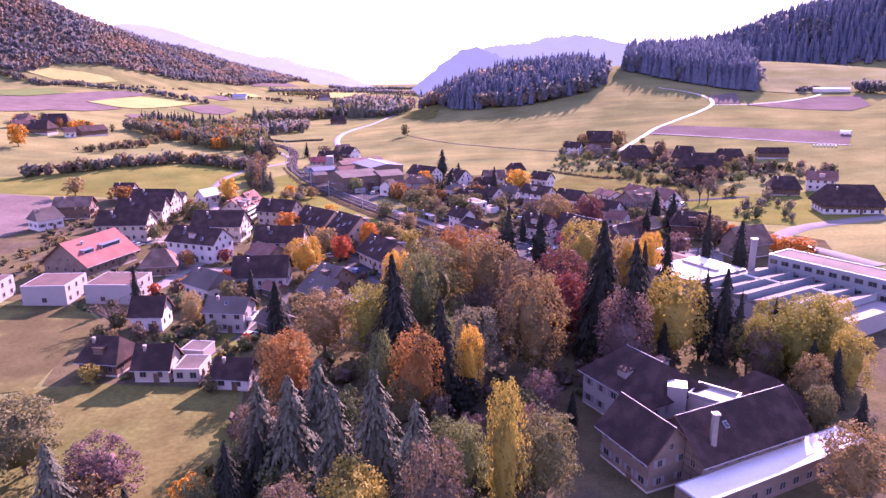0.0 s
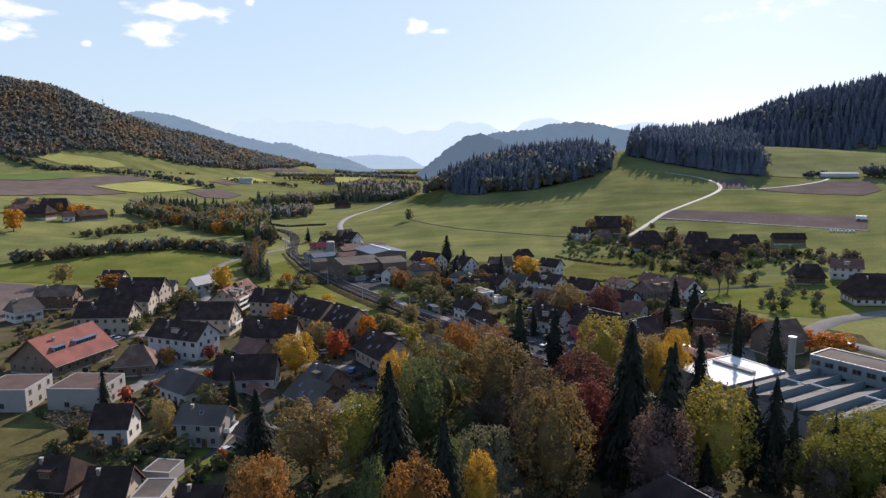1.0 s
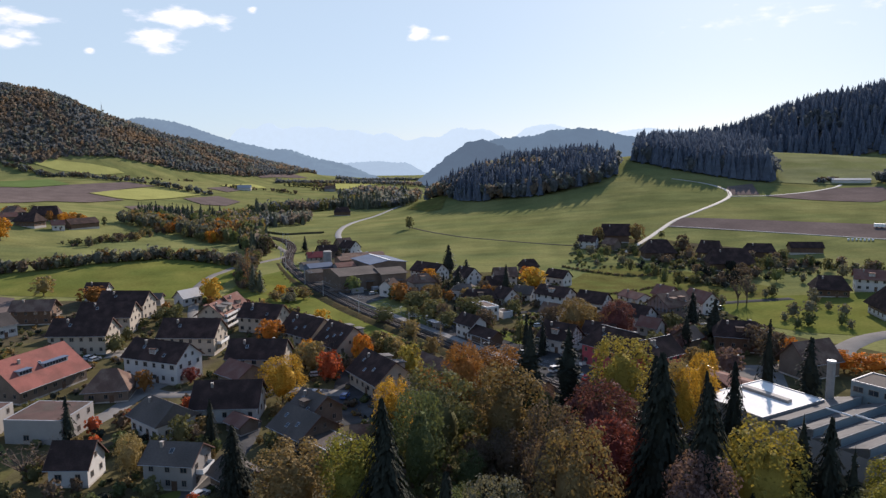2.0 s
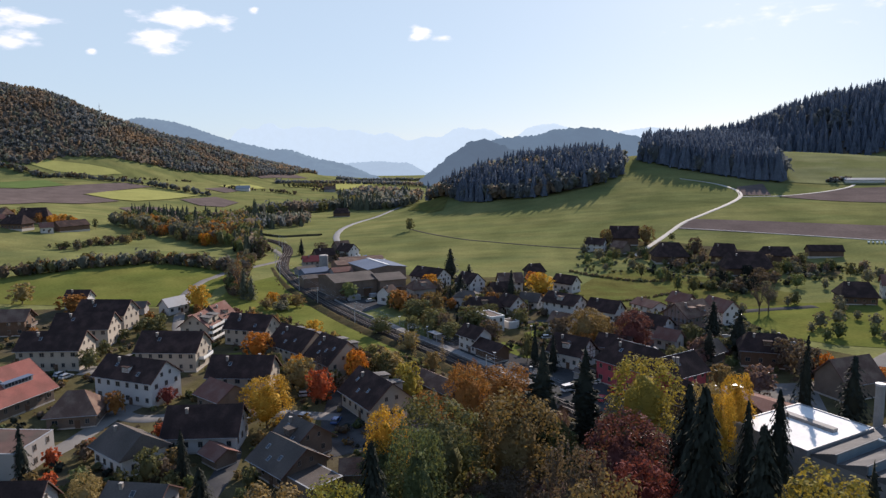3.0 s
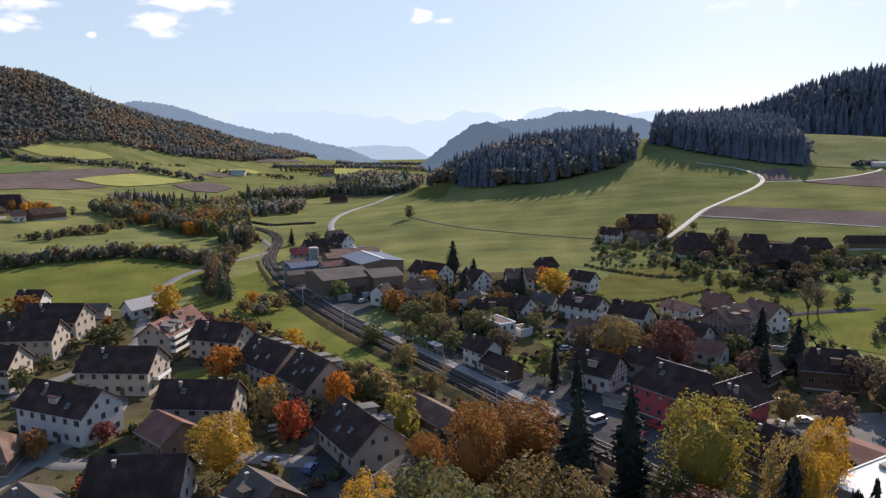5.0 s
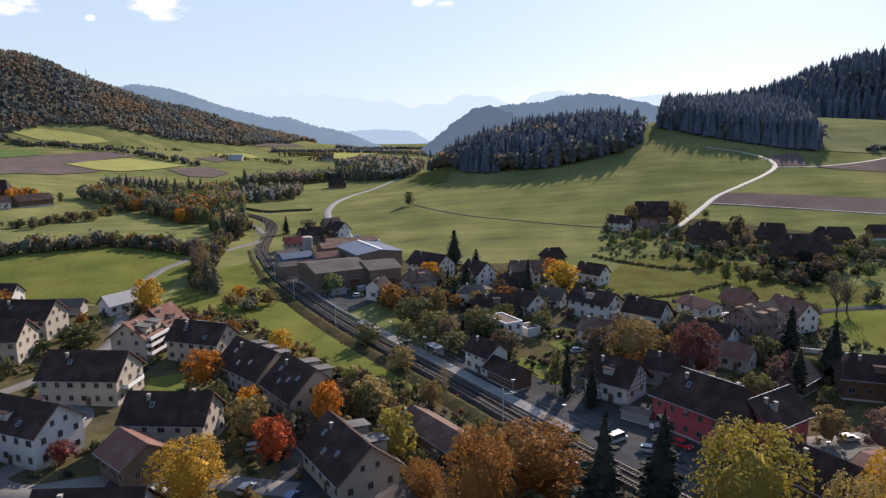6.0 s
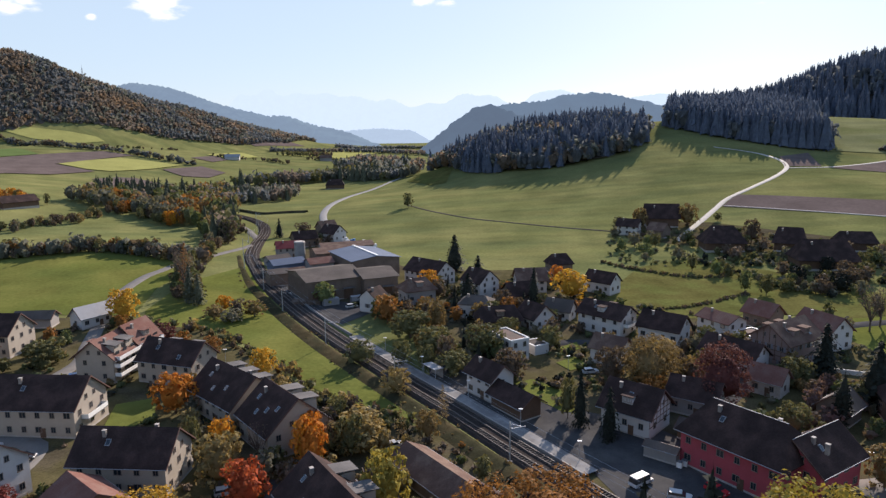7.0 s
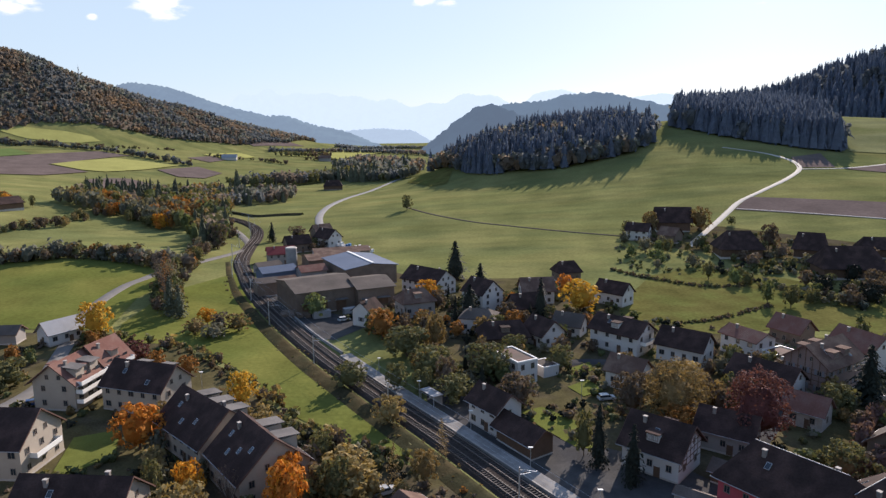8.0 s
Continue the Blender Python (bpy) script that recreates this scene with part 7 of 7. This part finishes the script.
    xs, ys = [p[0] for p in poly], [p[1] for p in poly]
    done = []
    for _ in range(n * 12):
        if len(done) >= n:
            break
        x, y = r.uniform(min(xs), max(xs)), r.uniform(min(ys), max(ys))
        if not inside(np.array([x]), np.array([y]), poly)[0]:
            continue
        if any(math.hypot(x - a, y - b) < gap for a, b in done) or not free_of_walls(x, y, 1.5) or not free_of_lines(x, y, 0.6):
            continue
        done.append((x, y))
        h = r.uniform(h0, h1)
        kd = mix[int(r.integers(0, len(mix)))]
        plant("bush" if kd == "broad" and h < 7 else kd, "dark" if kd == "spruce" else colours[int(r.integers(0, len(colours)))], x, y, h, h * (0.42 if kd == "spruce" else r.uniform(0.5, 0.72) if h > 9 else r.uniform(0.75, 1.05)), where)


scatter([(80, 490), (112, 482), (141, 466), (186, 438), (240, 400), (215, 345), (150, 372), (121, 386), (92, 420), (75, 440)], 34, 3.5, 7.5, ["olive", "green", "grey", "grey", "sage"], 61, "in the hillside orchard")
scatter([(130, 375), (178, 345), (156, 285), (124, 280), (116, 318)], 18, 3.5, 6.5, ["olive", "green", "grey", "grey"], 62, "in the sunny orchard")
scatter([(150, 470), (200, 450), (215, 420), (170, 400), (130, 440)], 12, 5, 8, ["grey", "olive", "twig"], 63, "round the farms")
scatter([(-30, 350), (-12, 320), (8, 300), (40, 330), (45, 375), (20, 400), (-20, 395)], 75, 3, 8, ["brown", "bronze", "grey", "brown", "olive", "rust", "green"], 64, "among village houses", ("broad", "broad", "broad", "broad", "spruce"))
scatter([(30, 300), (48, 290), (70, 285), (90, 280), (110, 290), (96, 300), (70, 330), (50, 325)], 30, 3, 7, ["olive", "bronze", "brown", "grey", "bronze"], 65, "among village houses")
scatter([(-70, 290), (-45, 292), (-8, 262), (10, 240), (-4, 222), (-30, 240), (-60, 262)], 46, 2.5, 6, ["olive", "pale", "brown", "bronze", "pale", "grey"], 66, "among terraced houses")
scatter([(-110, 300), (-85, 330), (-120, 345), (-165, 335), (-150, 255), (-110, 250), (-100, 280)], 26, 2.5, 6, ["olive", "green", "brown", "rust", "olive"], 67, "beside apartment houses")
scatter([(-100, 200), (-60, 222), (-40, 210), (-40, 165), (-60, 150), (-90, 160)], 40, 2, 5.5, ["olive", "green", "brown", "olive", "bronze", "scarlet"], 68, "in the house gardens")
scatter([(-95, 158), (-70, 138), (-45, 132), (-45, 160), (-70, 165)], 16, 2, 4.5, ["olive", "green", "bronze", "olive"], 69, "in the house gardens")
scatter([(-14, 190), (-5, 212), (20, 215), (50, 205), (60, 180), (60, 140), (30, 130), (25, 112), (-15, 84), (-42, 84), (-42, 126), (-22, 148)], 52, 7, 13, ["brown", "green", "olive", "green", "dark", "plum", "green"], 70, "in the wooded park", ("broad", "broad", "broad", "spruce"), 5.0)
scatter([(-40, 88), (-24, 86), (-14, 108), (-24, 118), (-36, 106)], 6, 10, 15, ["brown", "green", "fir"], 78, "beside the pasture", ("broad", "spruce", "spruce", "spruce"), 4.5)
scatter([(62, 150), (88, 165), (95, 140), (85, 105), (70, 110), (74, 128)], 12, 8, 15, ["olive", "brown", "bronze"], 71, "in the wooded park", ("broad", "broad", "spruce"), 5.0)
scatter([(-100, 60), (-35, 60), (-28, 92), (-50, 100), (-80, 100), (-95, 90)], 14, 8, 14, ["brown", "olive", "plum", "bronze"], 72, "beside the pasture", ("broad", "spruce"), 5.0)
scatter([(60, 262), (100, 258), (112, 270), (90, 285), (72, 272)], 18, 3, 7, ["olive", "brown", "green", "plum"], 73, "among village houses")
scatter([(-90, 530), (-70, 545), (-62, 525), (-80, 495)], 8, 4, 7, ["olive", "brown"], 74, "behind the works")

# added grove: its dark crowns stand in for the long barn's cast shadow
scatter([(126, 392), (143, 376), (172, 400), (160, 412), (138, 414)], 20, 4, 8, ["olive", "brown", "dark"], 110, "in place of the barn's shadow", gap=2.5)

def undergrowth(label, poly, n, h0, h1, colours, seed):
    """Low garden shrubs, too many to count, between the houses and clear of the streets."""
    r = np.random.default_rng(seed)
    xs, ys = [p[0] for p in poly], [p[1] for p in poly]
    p = np.column_stack([r.uniform(min(xs), max(xs), n * 3), r.uniform(min(ys), max(ys), n * 3)])
    p = p[inside(p[:, 0], p[:, 1], poly)]
    p = np.array([q for q in p if noise.noise((q[0] * 0.07, q[1] * 0.07, seed)) > -0.12 and free_of_walls(q[0], q[1], 0.8) and free_of_lines(q[0], q[1], 0.8)])[:n]
    h = r.uniform(h0, h1, len(p))
    c = r.integers(0, len(colours), len(p))
    for i, col in enumerate(colours):
        s = c == i
        stand("garden_shrubs", label + ", " + WORDS[col], p[s], h[s], h[s] * r.uniform(0.9, 1.5, s.sum()), SHRUBS, LEAF[col], r)


undergrowth("low garden shrubs among the western houses", [(-110, 345), (-81, 334), (-36, 284), (-5, 265), (14, 240), (-10, 215), (-35, 180), (-45, 135), (-85, 142), (-95, 180), (-150, 200), (-175, 300), (-150, 345)], 880, 0.8, 3.2, ["olive", "green", "brown", "bronze", "dark"], 91)
undergrowth("low garden shrubs in the station quarter", [(20, 275), (4, 300), (-16, 335), (-40, 372), (-20, 400), (40, 425), (62, 370), (110, 340), (125, 300), (100, 255), (70, 250), (40, 290)], 880, 0.8, 3.4, ["olive", "green", "brown", "grey", "dark"], 92)
undergrowth("rank scrub on the railway bank", [(20, 232), (-8, 262), (-30, 284), (-20, 291), (-4, 272), (8, 258), (18, 243)], 110, 0.8, 2.2, ["olive", "bronze", "brown", "rust"], 93)
hedge("rank growth on the railway bank", [(14, 246), (0, 266), (-14, 286), (-27, 305), (-42, 328), (-58, 354), (-72, 380)], 150, 1.8, 0.5, 1.5, ["olive", "brown", "bronze"], 102, True)
undergrowth("undergrowth of the park", [(-14, 190), (20, 215), (55, 200), (60, 140), (30, 128), (22, 90), (-42, 84), (-42, 126)], 420, 1.5, 5.0, ["brown", "green", "olive"], 94)
undergrowth("scrub between the old farms", [(88, 500), (120, 525), (150, 505), (235, 420), (225, 385), (150, 430)], 220, 1.2, 3.6, ["brown", "olive", "grey", "green"], 95)
hedge("garden hedge at the meadow edge", [(-118, 350), (-100, 345), (-81, 337), (-59, 316), (-45, 300), (-36, 287), (-20, 273), (-6, 268)], 170, 2.5, 1.2, 4.0, ["olive", "bronze", "pale", "brown"], 101, True)
hedge("hedge bank between the meadows", [(-260, 415), (-230, 425), (-199, 436), (-171, 449), (-138, 443), (-118, 440)], 260, 4.5, 3.5, 10, ["olive", "brown", "grey", "moss"], 96, True)
hedge("scrub along the stream", [(-140, 520), (-132, 480), (-122, 440), (-114, 405), (-104, 378)], 90, 5, 3, 7, ["olive", "grey", "brown"], 97, True)
hedge("scrub at the foot of the hamlet", [(-280, 520), (-258, 560), (-254, 610), (-244, 640)], 70, 8, 2.5, 6, ["olive", "brown"], 98, True)
hedge("scrub along the railway curve", [(-135, 545), (-145, 575), (-165, 610), (-195, 640)], 60, 4, 2.5, 6, ["olive", "brown"], 99, True)

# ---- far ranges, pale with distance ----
# Distance haze painted in: a bluish emission laid over each range's own colour.
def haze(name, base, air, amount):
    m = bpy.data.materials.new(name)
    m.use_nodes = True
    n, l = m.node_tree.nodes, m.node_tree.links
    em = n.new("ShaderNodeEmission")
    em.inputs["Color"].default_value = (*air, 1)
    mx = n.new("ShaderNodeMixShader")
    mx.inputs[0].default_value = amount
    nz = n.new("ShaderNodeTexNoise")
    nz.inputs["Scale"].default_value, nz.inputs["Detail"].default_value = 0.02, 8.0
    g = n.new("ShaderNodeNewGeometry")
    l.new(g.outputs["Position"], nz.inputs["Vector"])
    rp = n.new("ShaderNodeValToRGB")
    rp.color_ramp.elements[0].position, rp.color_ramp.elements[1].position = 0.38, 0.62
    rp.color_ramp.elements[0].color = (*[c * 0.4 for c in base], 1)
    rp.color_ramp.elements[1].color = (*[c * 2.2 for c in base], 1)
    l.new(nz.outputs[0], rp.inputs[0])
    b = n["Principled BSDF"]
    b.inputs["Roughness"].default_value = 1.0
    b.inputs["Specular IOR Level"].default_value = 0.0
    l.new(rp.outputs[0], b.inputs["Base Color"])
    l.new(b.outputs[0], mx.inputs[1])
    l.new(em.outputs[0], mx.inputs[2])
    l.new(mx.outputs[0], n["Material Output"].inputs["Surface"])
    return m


def far_range(label, y, crest, deep, mat, rough, seed, fuzz=0.0):
    """A far range of hills: crest heights along x at depth y, a slope down towards the valley and one behind."""
    xs = np.arange(crest[0][0], crest[-1][0], max(6.0, (crest[-1][0] - crest[0][0]) / 420))
    zs = np.interp(xs, [c[0] for c in crest], [c[1] for c in crest])
    k = np.ones(9) / 9
    zs = np.convolve(np.pad(zs, 4, mode="edge"), k, "valid")
    r = np.random.default_rng(seed)
    zs = zs + np.array([noise.noise((x * 0.006, seed, 0)) for x in xs]) * rough + r.uniform(-1, 1, len(xs)) * fuzz
    rows = []
    for j, (v, hh) in enumerate(((-1, 0), (-0.75, 0.14), (-0.5, 0.4), (-0.3, 0.66), (-0.12, 0.9), (0, 1), (0.4, 0.6), (1, 0))):
        wob = np.array([noise.noise((x * 0.004, j * 3.1, seed)) for x in xs]) * deep * 0.12 * (0 < j < 7)
        rows.append(np.column_stack([xs, np.full(len(xs), y + v * deep) + wob, -12 + (zs + 12) * hh]))
    v = np.stack(rows, 0)
    n, m = v.shape[:2]
    i = np.arange(n * m).reshape(n, m)
    f = np.stack([i[:-1, :-1], i[:-1, 1:], i[1:, 1:], i[1:, :-1]], -1).reshape(-1, 4)
    return tagged(new("backdrop", bulk_mesh("backdrop", v.reshape(-1, 3), f, mat)), label, "hills", kind="structure")

undergrowth("rough tufts on the pasture above the village", [(64, 352), (57, 376), (66, 398), (84, 430), (112, 446), (138, 420), (165, 372), (152, 350), (135, 348), (104, 356), (88, 350)], 420, 0.25, 0.7, ["bronze", "olive", "pale"], 105)
undergrowth("rough tufts on the near pasture", [(-92, 135), (-77, 138), (-46, 135), (-30, 96), (-34, 60), (-90, 60), (-130, 100)], 260, 0.2, 0.5, ["olive", "pale"], 106)
# dense scrub added to darken the slope where the barns throw their shadow
undergrowth("dark scrub in place of the barns' shadow on the slope", [(106, 445), (126, 390), (143, 372), (185, 393), (222, 405), (205, 435), (150, 446)], 230, 1.2, 4.0, ["dark", "green", "olive", "grey"], 111)
undergrowth("thicket on the orchard slope", [(70, 474), (108, 512), (118, 486), (122, 440), (96, 430), (78, 440)], 90, 1.0, 3.0, ["olive", "green", "grey"], 112)
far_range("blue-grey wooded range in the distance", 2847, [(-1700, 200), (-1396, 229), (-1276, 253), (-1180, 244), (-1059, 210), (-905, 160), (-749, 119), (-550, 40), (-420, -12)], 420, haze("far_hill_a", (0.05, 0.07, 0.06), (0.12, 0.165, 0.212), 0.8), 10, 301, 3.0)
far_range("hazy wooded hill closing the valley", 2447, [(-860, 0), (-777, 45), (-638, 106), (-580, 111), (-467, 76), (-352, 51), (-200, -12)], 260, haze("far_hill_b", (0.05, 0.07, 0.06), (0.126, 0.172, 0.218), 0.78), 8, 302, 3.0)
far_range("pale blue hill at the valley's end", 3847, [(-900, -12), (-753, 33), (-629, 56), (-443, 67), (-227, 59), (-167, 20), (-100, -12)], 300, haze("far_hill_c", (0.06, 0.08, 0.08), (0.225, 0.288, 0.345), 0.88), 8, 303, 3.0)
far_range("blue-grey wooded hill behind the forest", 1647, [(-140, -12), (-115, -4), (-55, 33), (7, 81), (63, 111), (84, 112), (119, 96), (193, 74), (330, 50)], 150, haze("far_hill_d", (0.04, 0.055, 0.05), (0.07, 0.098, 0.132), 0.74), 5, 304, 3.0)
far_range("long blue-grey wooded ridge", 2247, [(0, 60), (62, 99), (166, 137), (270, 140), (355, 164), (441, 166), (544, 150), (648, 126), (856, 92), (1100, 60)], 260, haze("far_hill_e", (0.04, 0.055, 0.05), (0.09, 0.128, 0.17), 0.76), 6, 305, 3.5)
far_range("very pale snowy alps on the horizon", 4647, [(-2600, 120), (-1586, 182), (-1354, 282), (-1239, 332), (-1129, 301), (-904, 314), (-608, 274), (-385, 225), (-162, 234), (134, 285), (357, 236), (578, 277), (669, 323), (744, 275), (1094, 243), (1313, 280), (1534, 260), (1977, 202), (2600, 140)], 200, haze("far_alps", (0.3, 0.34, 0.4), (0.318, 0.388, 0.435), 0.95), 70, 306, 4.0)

# ---- masts, lamps and cars ----
def catenary_mast(x, y, turn, h=8.5, arm=4.0):
    th = thing("catenary_mast", "grey steel overhead-line mast beside the track", "mast", pose(x, y, ground_z(x, y) + 0.1, 0, 0, turn), "masts along the railway")
    part("pole", tube_bm(bmesh.new(), (0, 0, -0.6), (0, 0, h), 0.17, 0.12, 8), MAT["steel"], th)
    part("footing", boxes((-0.4, 0.4, -0.4, 0.4, -0.8, 0.3)), MAT["concrete"], th)
    bm = bmesh.new()
    tube_bm(bm, (0, 0, h - 1.4), (arm, 0, h - 1.9), 0.05, 0.05, 6)
    tube_bm(bm, (0, 0, h - 0.4), (arm * 0.8, 0, h - 1.7), 0.04, 0.04, 6)
    part("bracket", bm, MAT["steel"], th)
    part("insulator", tube_bm(bmesh.new(), (arm * 0.25, 0, h - 1.25), (arm * 0.4, 0, h - 1.4), 0.09, 0.09, 8), MAT["plank"], th)
    return th


for x, y, t in ((10.5, 252.5, 34), (-15.5, 290, 35), (-39.5, 324, 35), (-62, 361, 32), (-78, 394, 28), (-97, 430, 24), (-110, 470, 15), (-120, 512, 10), (-127, 556, 18), (-137, 586, 32)):
    catenary_mast(x, y, t)
pts = curve_points(TRACK, 2.0)
pts = pts[(pts[:, 1] > 200)]
for o, z in ((-1.8, 6.3), (-1.8, 7.4), (1.7, 6.3)):
    s = sides_of(pts)
    bm = bmesh.new()
    prev = None
    for i in range(0, len(pts), 3):
        q = pts[i] + s[i] * o
        v = Vector((q[0], q[1], ground_z(*q) + z))
        if prev is not None:
            tube_bm(bm, prev, v, 0.018, 0.018, 3)
        prev = v
    me = bpy.data.meshes.new("overhead_wire")
    bm.to_mesh(me)
    bm.free()
    me.materials.append(MAT["steel"])
    tagged(new("overhead_wire", me), "thin overhead wire above the track", "wire")


def street_lamp(x, y, h=5.0):
    th = thing("street_lamp", "slim grey lamp post with a flat white head", "lamp", pose(x, y, ground_z(x, y)), "lamps round the station")
    part("pole", tube_bm(bmesh.new(), (0, 0, -0.3), (0, 0, h), 0.07, 0.05, 8), MAT["steel"], th)
    part("head", boxes((-0.45, 0.45, -0.2, 0.2, h, h + 0.12)), MAT["trim_white"], th, "flat white lamp head")


for x, y in ((24, 251.5), (14, 266.5), (3, 283), (-9, 300), (-20.5, 316), (72, 233), (91, 243), (99, 302), (77, 246), (30, 300), (-64, 306)):
    street_lamp(x, y)


def car(paint, colour, x, y, turn, van=False):
    th = thing("van" if van else "car", "parked %s %s" % (colour, "delivery van" if van else "hatchback car"), "van" if van else "car", pose(x, y, ground_z(x, y) + 0.2, 0, 0, turn), "parked cars")
    L, W, H = (4.9, 1.95, 2.0) if van else (4.2, 1.78, 1.45)
    bm = bmesh.new()
    lo = [(-L / 2, 0.28), (L / 2, 0.28), (L / 2, 0.62), (L / 2 - 0.15, 0.82), (L * 0.24, 0.92), (-L / 2 + 0.08, 0.92), (-L / 2, 0.7)]
    a = [bm.verts.new((p, -W / 2, q)) for p, q in lo]
    b = [bm.verts.new((p, W / 2, q)) for p, q in lo]
    bm.faces.new(a)
    bm.faces.new(b[::-1])
    for i in range(len(lo)):
        bm.faces.new((a[i], b[i], b[(i + 1) % len(lo)], a[(i + 1) % len(lo)]))
    body = part("body", bm, MAT[paint], th)
    fr, rf = (L * 0.36, L * 0.26) if van else (L * 0.25, L * 0.08)
    bm = bmesh.new()
    for z, x0, x1, w in ((0.915, -L / 2 + 0.1, fr, W * 0.48), (H - 0.06, -L / 2 + 0.4, rf, W * 0.42)):
        for px, py in ((x0, -w), (x1, -w), (x1, w), (x0, w)):
            bm.verts.new((px, py, z))
    bm.verts.ensure_lookup_table()
    v = bm.verts
    for f in ((0, 1, 5, 4), (1, 2, 6, 5), (2, 3, 7, 6), (3, 0, 4, 7)):
        bm.faces.new([v[i] for i in f])
    part("glazing", bm, MAT["glass"], th)
    part("roof", boxes((-L / 2 + 0.36, rf + 0.05, -W * 0.43, W * 0.43, H - 0.07, H)), MAT[paint], th)
    for px in (-L * 0.3, L * 0.3):
        for s in (-1, 1):
            wh = part("wheel", tube_bm(bmesh.new(), (px, s * (W / 2 - 0.18), 0.32), (px, s * (W / 2 + 0.02), 0.32), 0.32, 0.32, 14), MAT["rubber"], th)
            part("rim", tube_bm(bmesh.new(), (px, s * (W / 2 + 0.02), 0.32), (px, s * (W / 2 + 0.03), 0.32), 0.2, 0.2, 10), MAT["steel"], wh)
    for s in (-1, 1):
        part("headlight", boxes((L / 2 - 0.06, L / 2 + 0.02, s * W * 0.36 - 0.16, s * W * 0.36 + 0.16, 0.6, 0.74)), MAT["trim_white"], th)


car("car_white", "white", -39, 224.5, 70)
car("car_white", "white", -42, 240.5, 20)
car("car_white", "white", 39.5, 239, -20)
car("car_grey", "silver", 102, 310.5, 45)
car("car_white", "white", 118, 325.5, 45, True)
car("car_red", "red", 46.8, 241, -55)
car("car_dark", "black", 53, 234.5, -10)
car("car_white", "white", 82, 243, 10)
car("car_white", "white", -97, 257.5, 10)
car("car_grey", "silver", -51, 165, 60)
car("car_dark", "dark", -87, 253, 10)
car("car_dark", "dark", 137, 240, -60)
car("car_white", "white", -120, 256, 70)
car("car_grey", "silver", -123, 258, 70)
car("car_white", "white", -55.0, 222.8, 20)
car("car_blue", "blue", -30, 221.5, 80)
car("car_white", "white", 34, 244, 35, True)
car("car_red", "red", 42, 236, 60)
car("car_blue", "blue", -101, 297, 30)
car("car_dark", "dark", -104, 291, 30)
car("car_grey", "silver", 36, 300, 10)
car("car_grey", "silver", -38, 367, 30)

car("car_white", "white", -13.0, 258.5, 30)
shelter = thing("platform_shelter", "small grey shelter on the platform", "shelter", pose(-6, 297, ground_z(-6, 297) + 0.85, 0, 0, -55))
part("roof", boxes((-3, 3, -1.4, 1.4, 2.6, 2.75)), MAT["metal_edge"], shelter)
part("back_wall", boxes((-2.8, 2.8, 1.2, 1.3, 0, 2.6)), MAT["grey"], shelter)
for sx in (-2.8, 2.8):
    part("post", boxes((sx - 0.06, sx + 0.06, -1.2, -1.08, 0, 2.6)), MAT["steel"], shelter)

pylon = thing("ridge_mast", "thin grey lattice mast on the wooded ridge", "mast", pose(-780, 1568, ground_z(-780, 1568)))
bm = bmesh.new()
for sx, sy in ((-1, -1), (1, -1), (1, 1), (-1, 1)):
    tube_bm(bm, (sx * 1.6, sy * 1.6, 0), (sx * 0.5, sy * 0.5, 36), 0.25, 0.2, 5)
for k in range(9):
    w0, w1 = 1.6 - 1.1 * k / 9, 1.6 - 1.1 * (k + 1) / 9
    tube_bm(bm, (-w0, -w0, 4 * k), (w1, -w1, 4 * k + 4), 0.12, 0.12, 4)
    tube_bm(bm, (w0, -w0, 4 * k), (-w1, -w1, 4 * k + 4), 0.12, 0.12, 4)
part("lattice", bm, MAT["steel"], pylon)
part("antenna", tube_bm(bmesh.new(), (0, 0, 35), (0, 0, 42), 0.2, 0.1, 6), MAT["steel"], pylon)


# wrapped bales and machines at the edge of the ploughed field
def bale(x, y, turn):
    th = thing("hay_bale", "round hay bale wrapped in white film on the grass", "hay bale", pose(x, y, ground_z(x, y), 0, 0, turn), "bales in a row")
    bm = bmesh.new()
    tube_bm(bm, (0, -0.65, 0.68), (0, 0.65, 0.68), 0.7, 0.7, 14)
    bmesh.ops.bevel(bm, geom=[e for e in bm.edges if abs(e.verts[0].co.y - e.verts[1].co.y) < 0.01], offset=0.1, segments=2, affect="EDGES")
    part("film", bm, MAT["trim_white"], th)
    return th


for i in range(7):
    bale(262 + 1.9 * i, 474.5 - 1.2 * i, 60)
trailer = thing("farm_trailer", "white covered farm trailer parked on the ploughed field", "trailer", pose(300, 503, ground_z(300, 503), 0, 0, -30))
part("box", boxes((-3.4, 3.4, -1.25, 1.25, 0.9, 3.2)), MAT["trim_white"], trailer)
part("drawbar", boxes((3.4, 5.2, -0.12, 0.12, 0.75, 0.95)), MAT["steel"], trailer)
for sx in (-1.6, 1.6):
    for sy in (-1.2, 1.2):
        part("wheel", tube_bm(bmesh.new(), (sx, sy - 0.16, 0.5), (sx, sy + 0.16, 0.5), 0.52, 0.52, 14), MAT["rubber"], trailer)
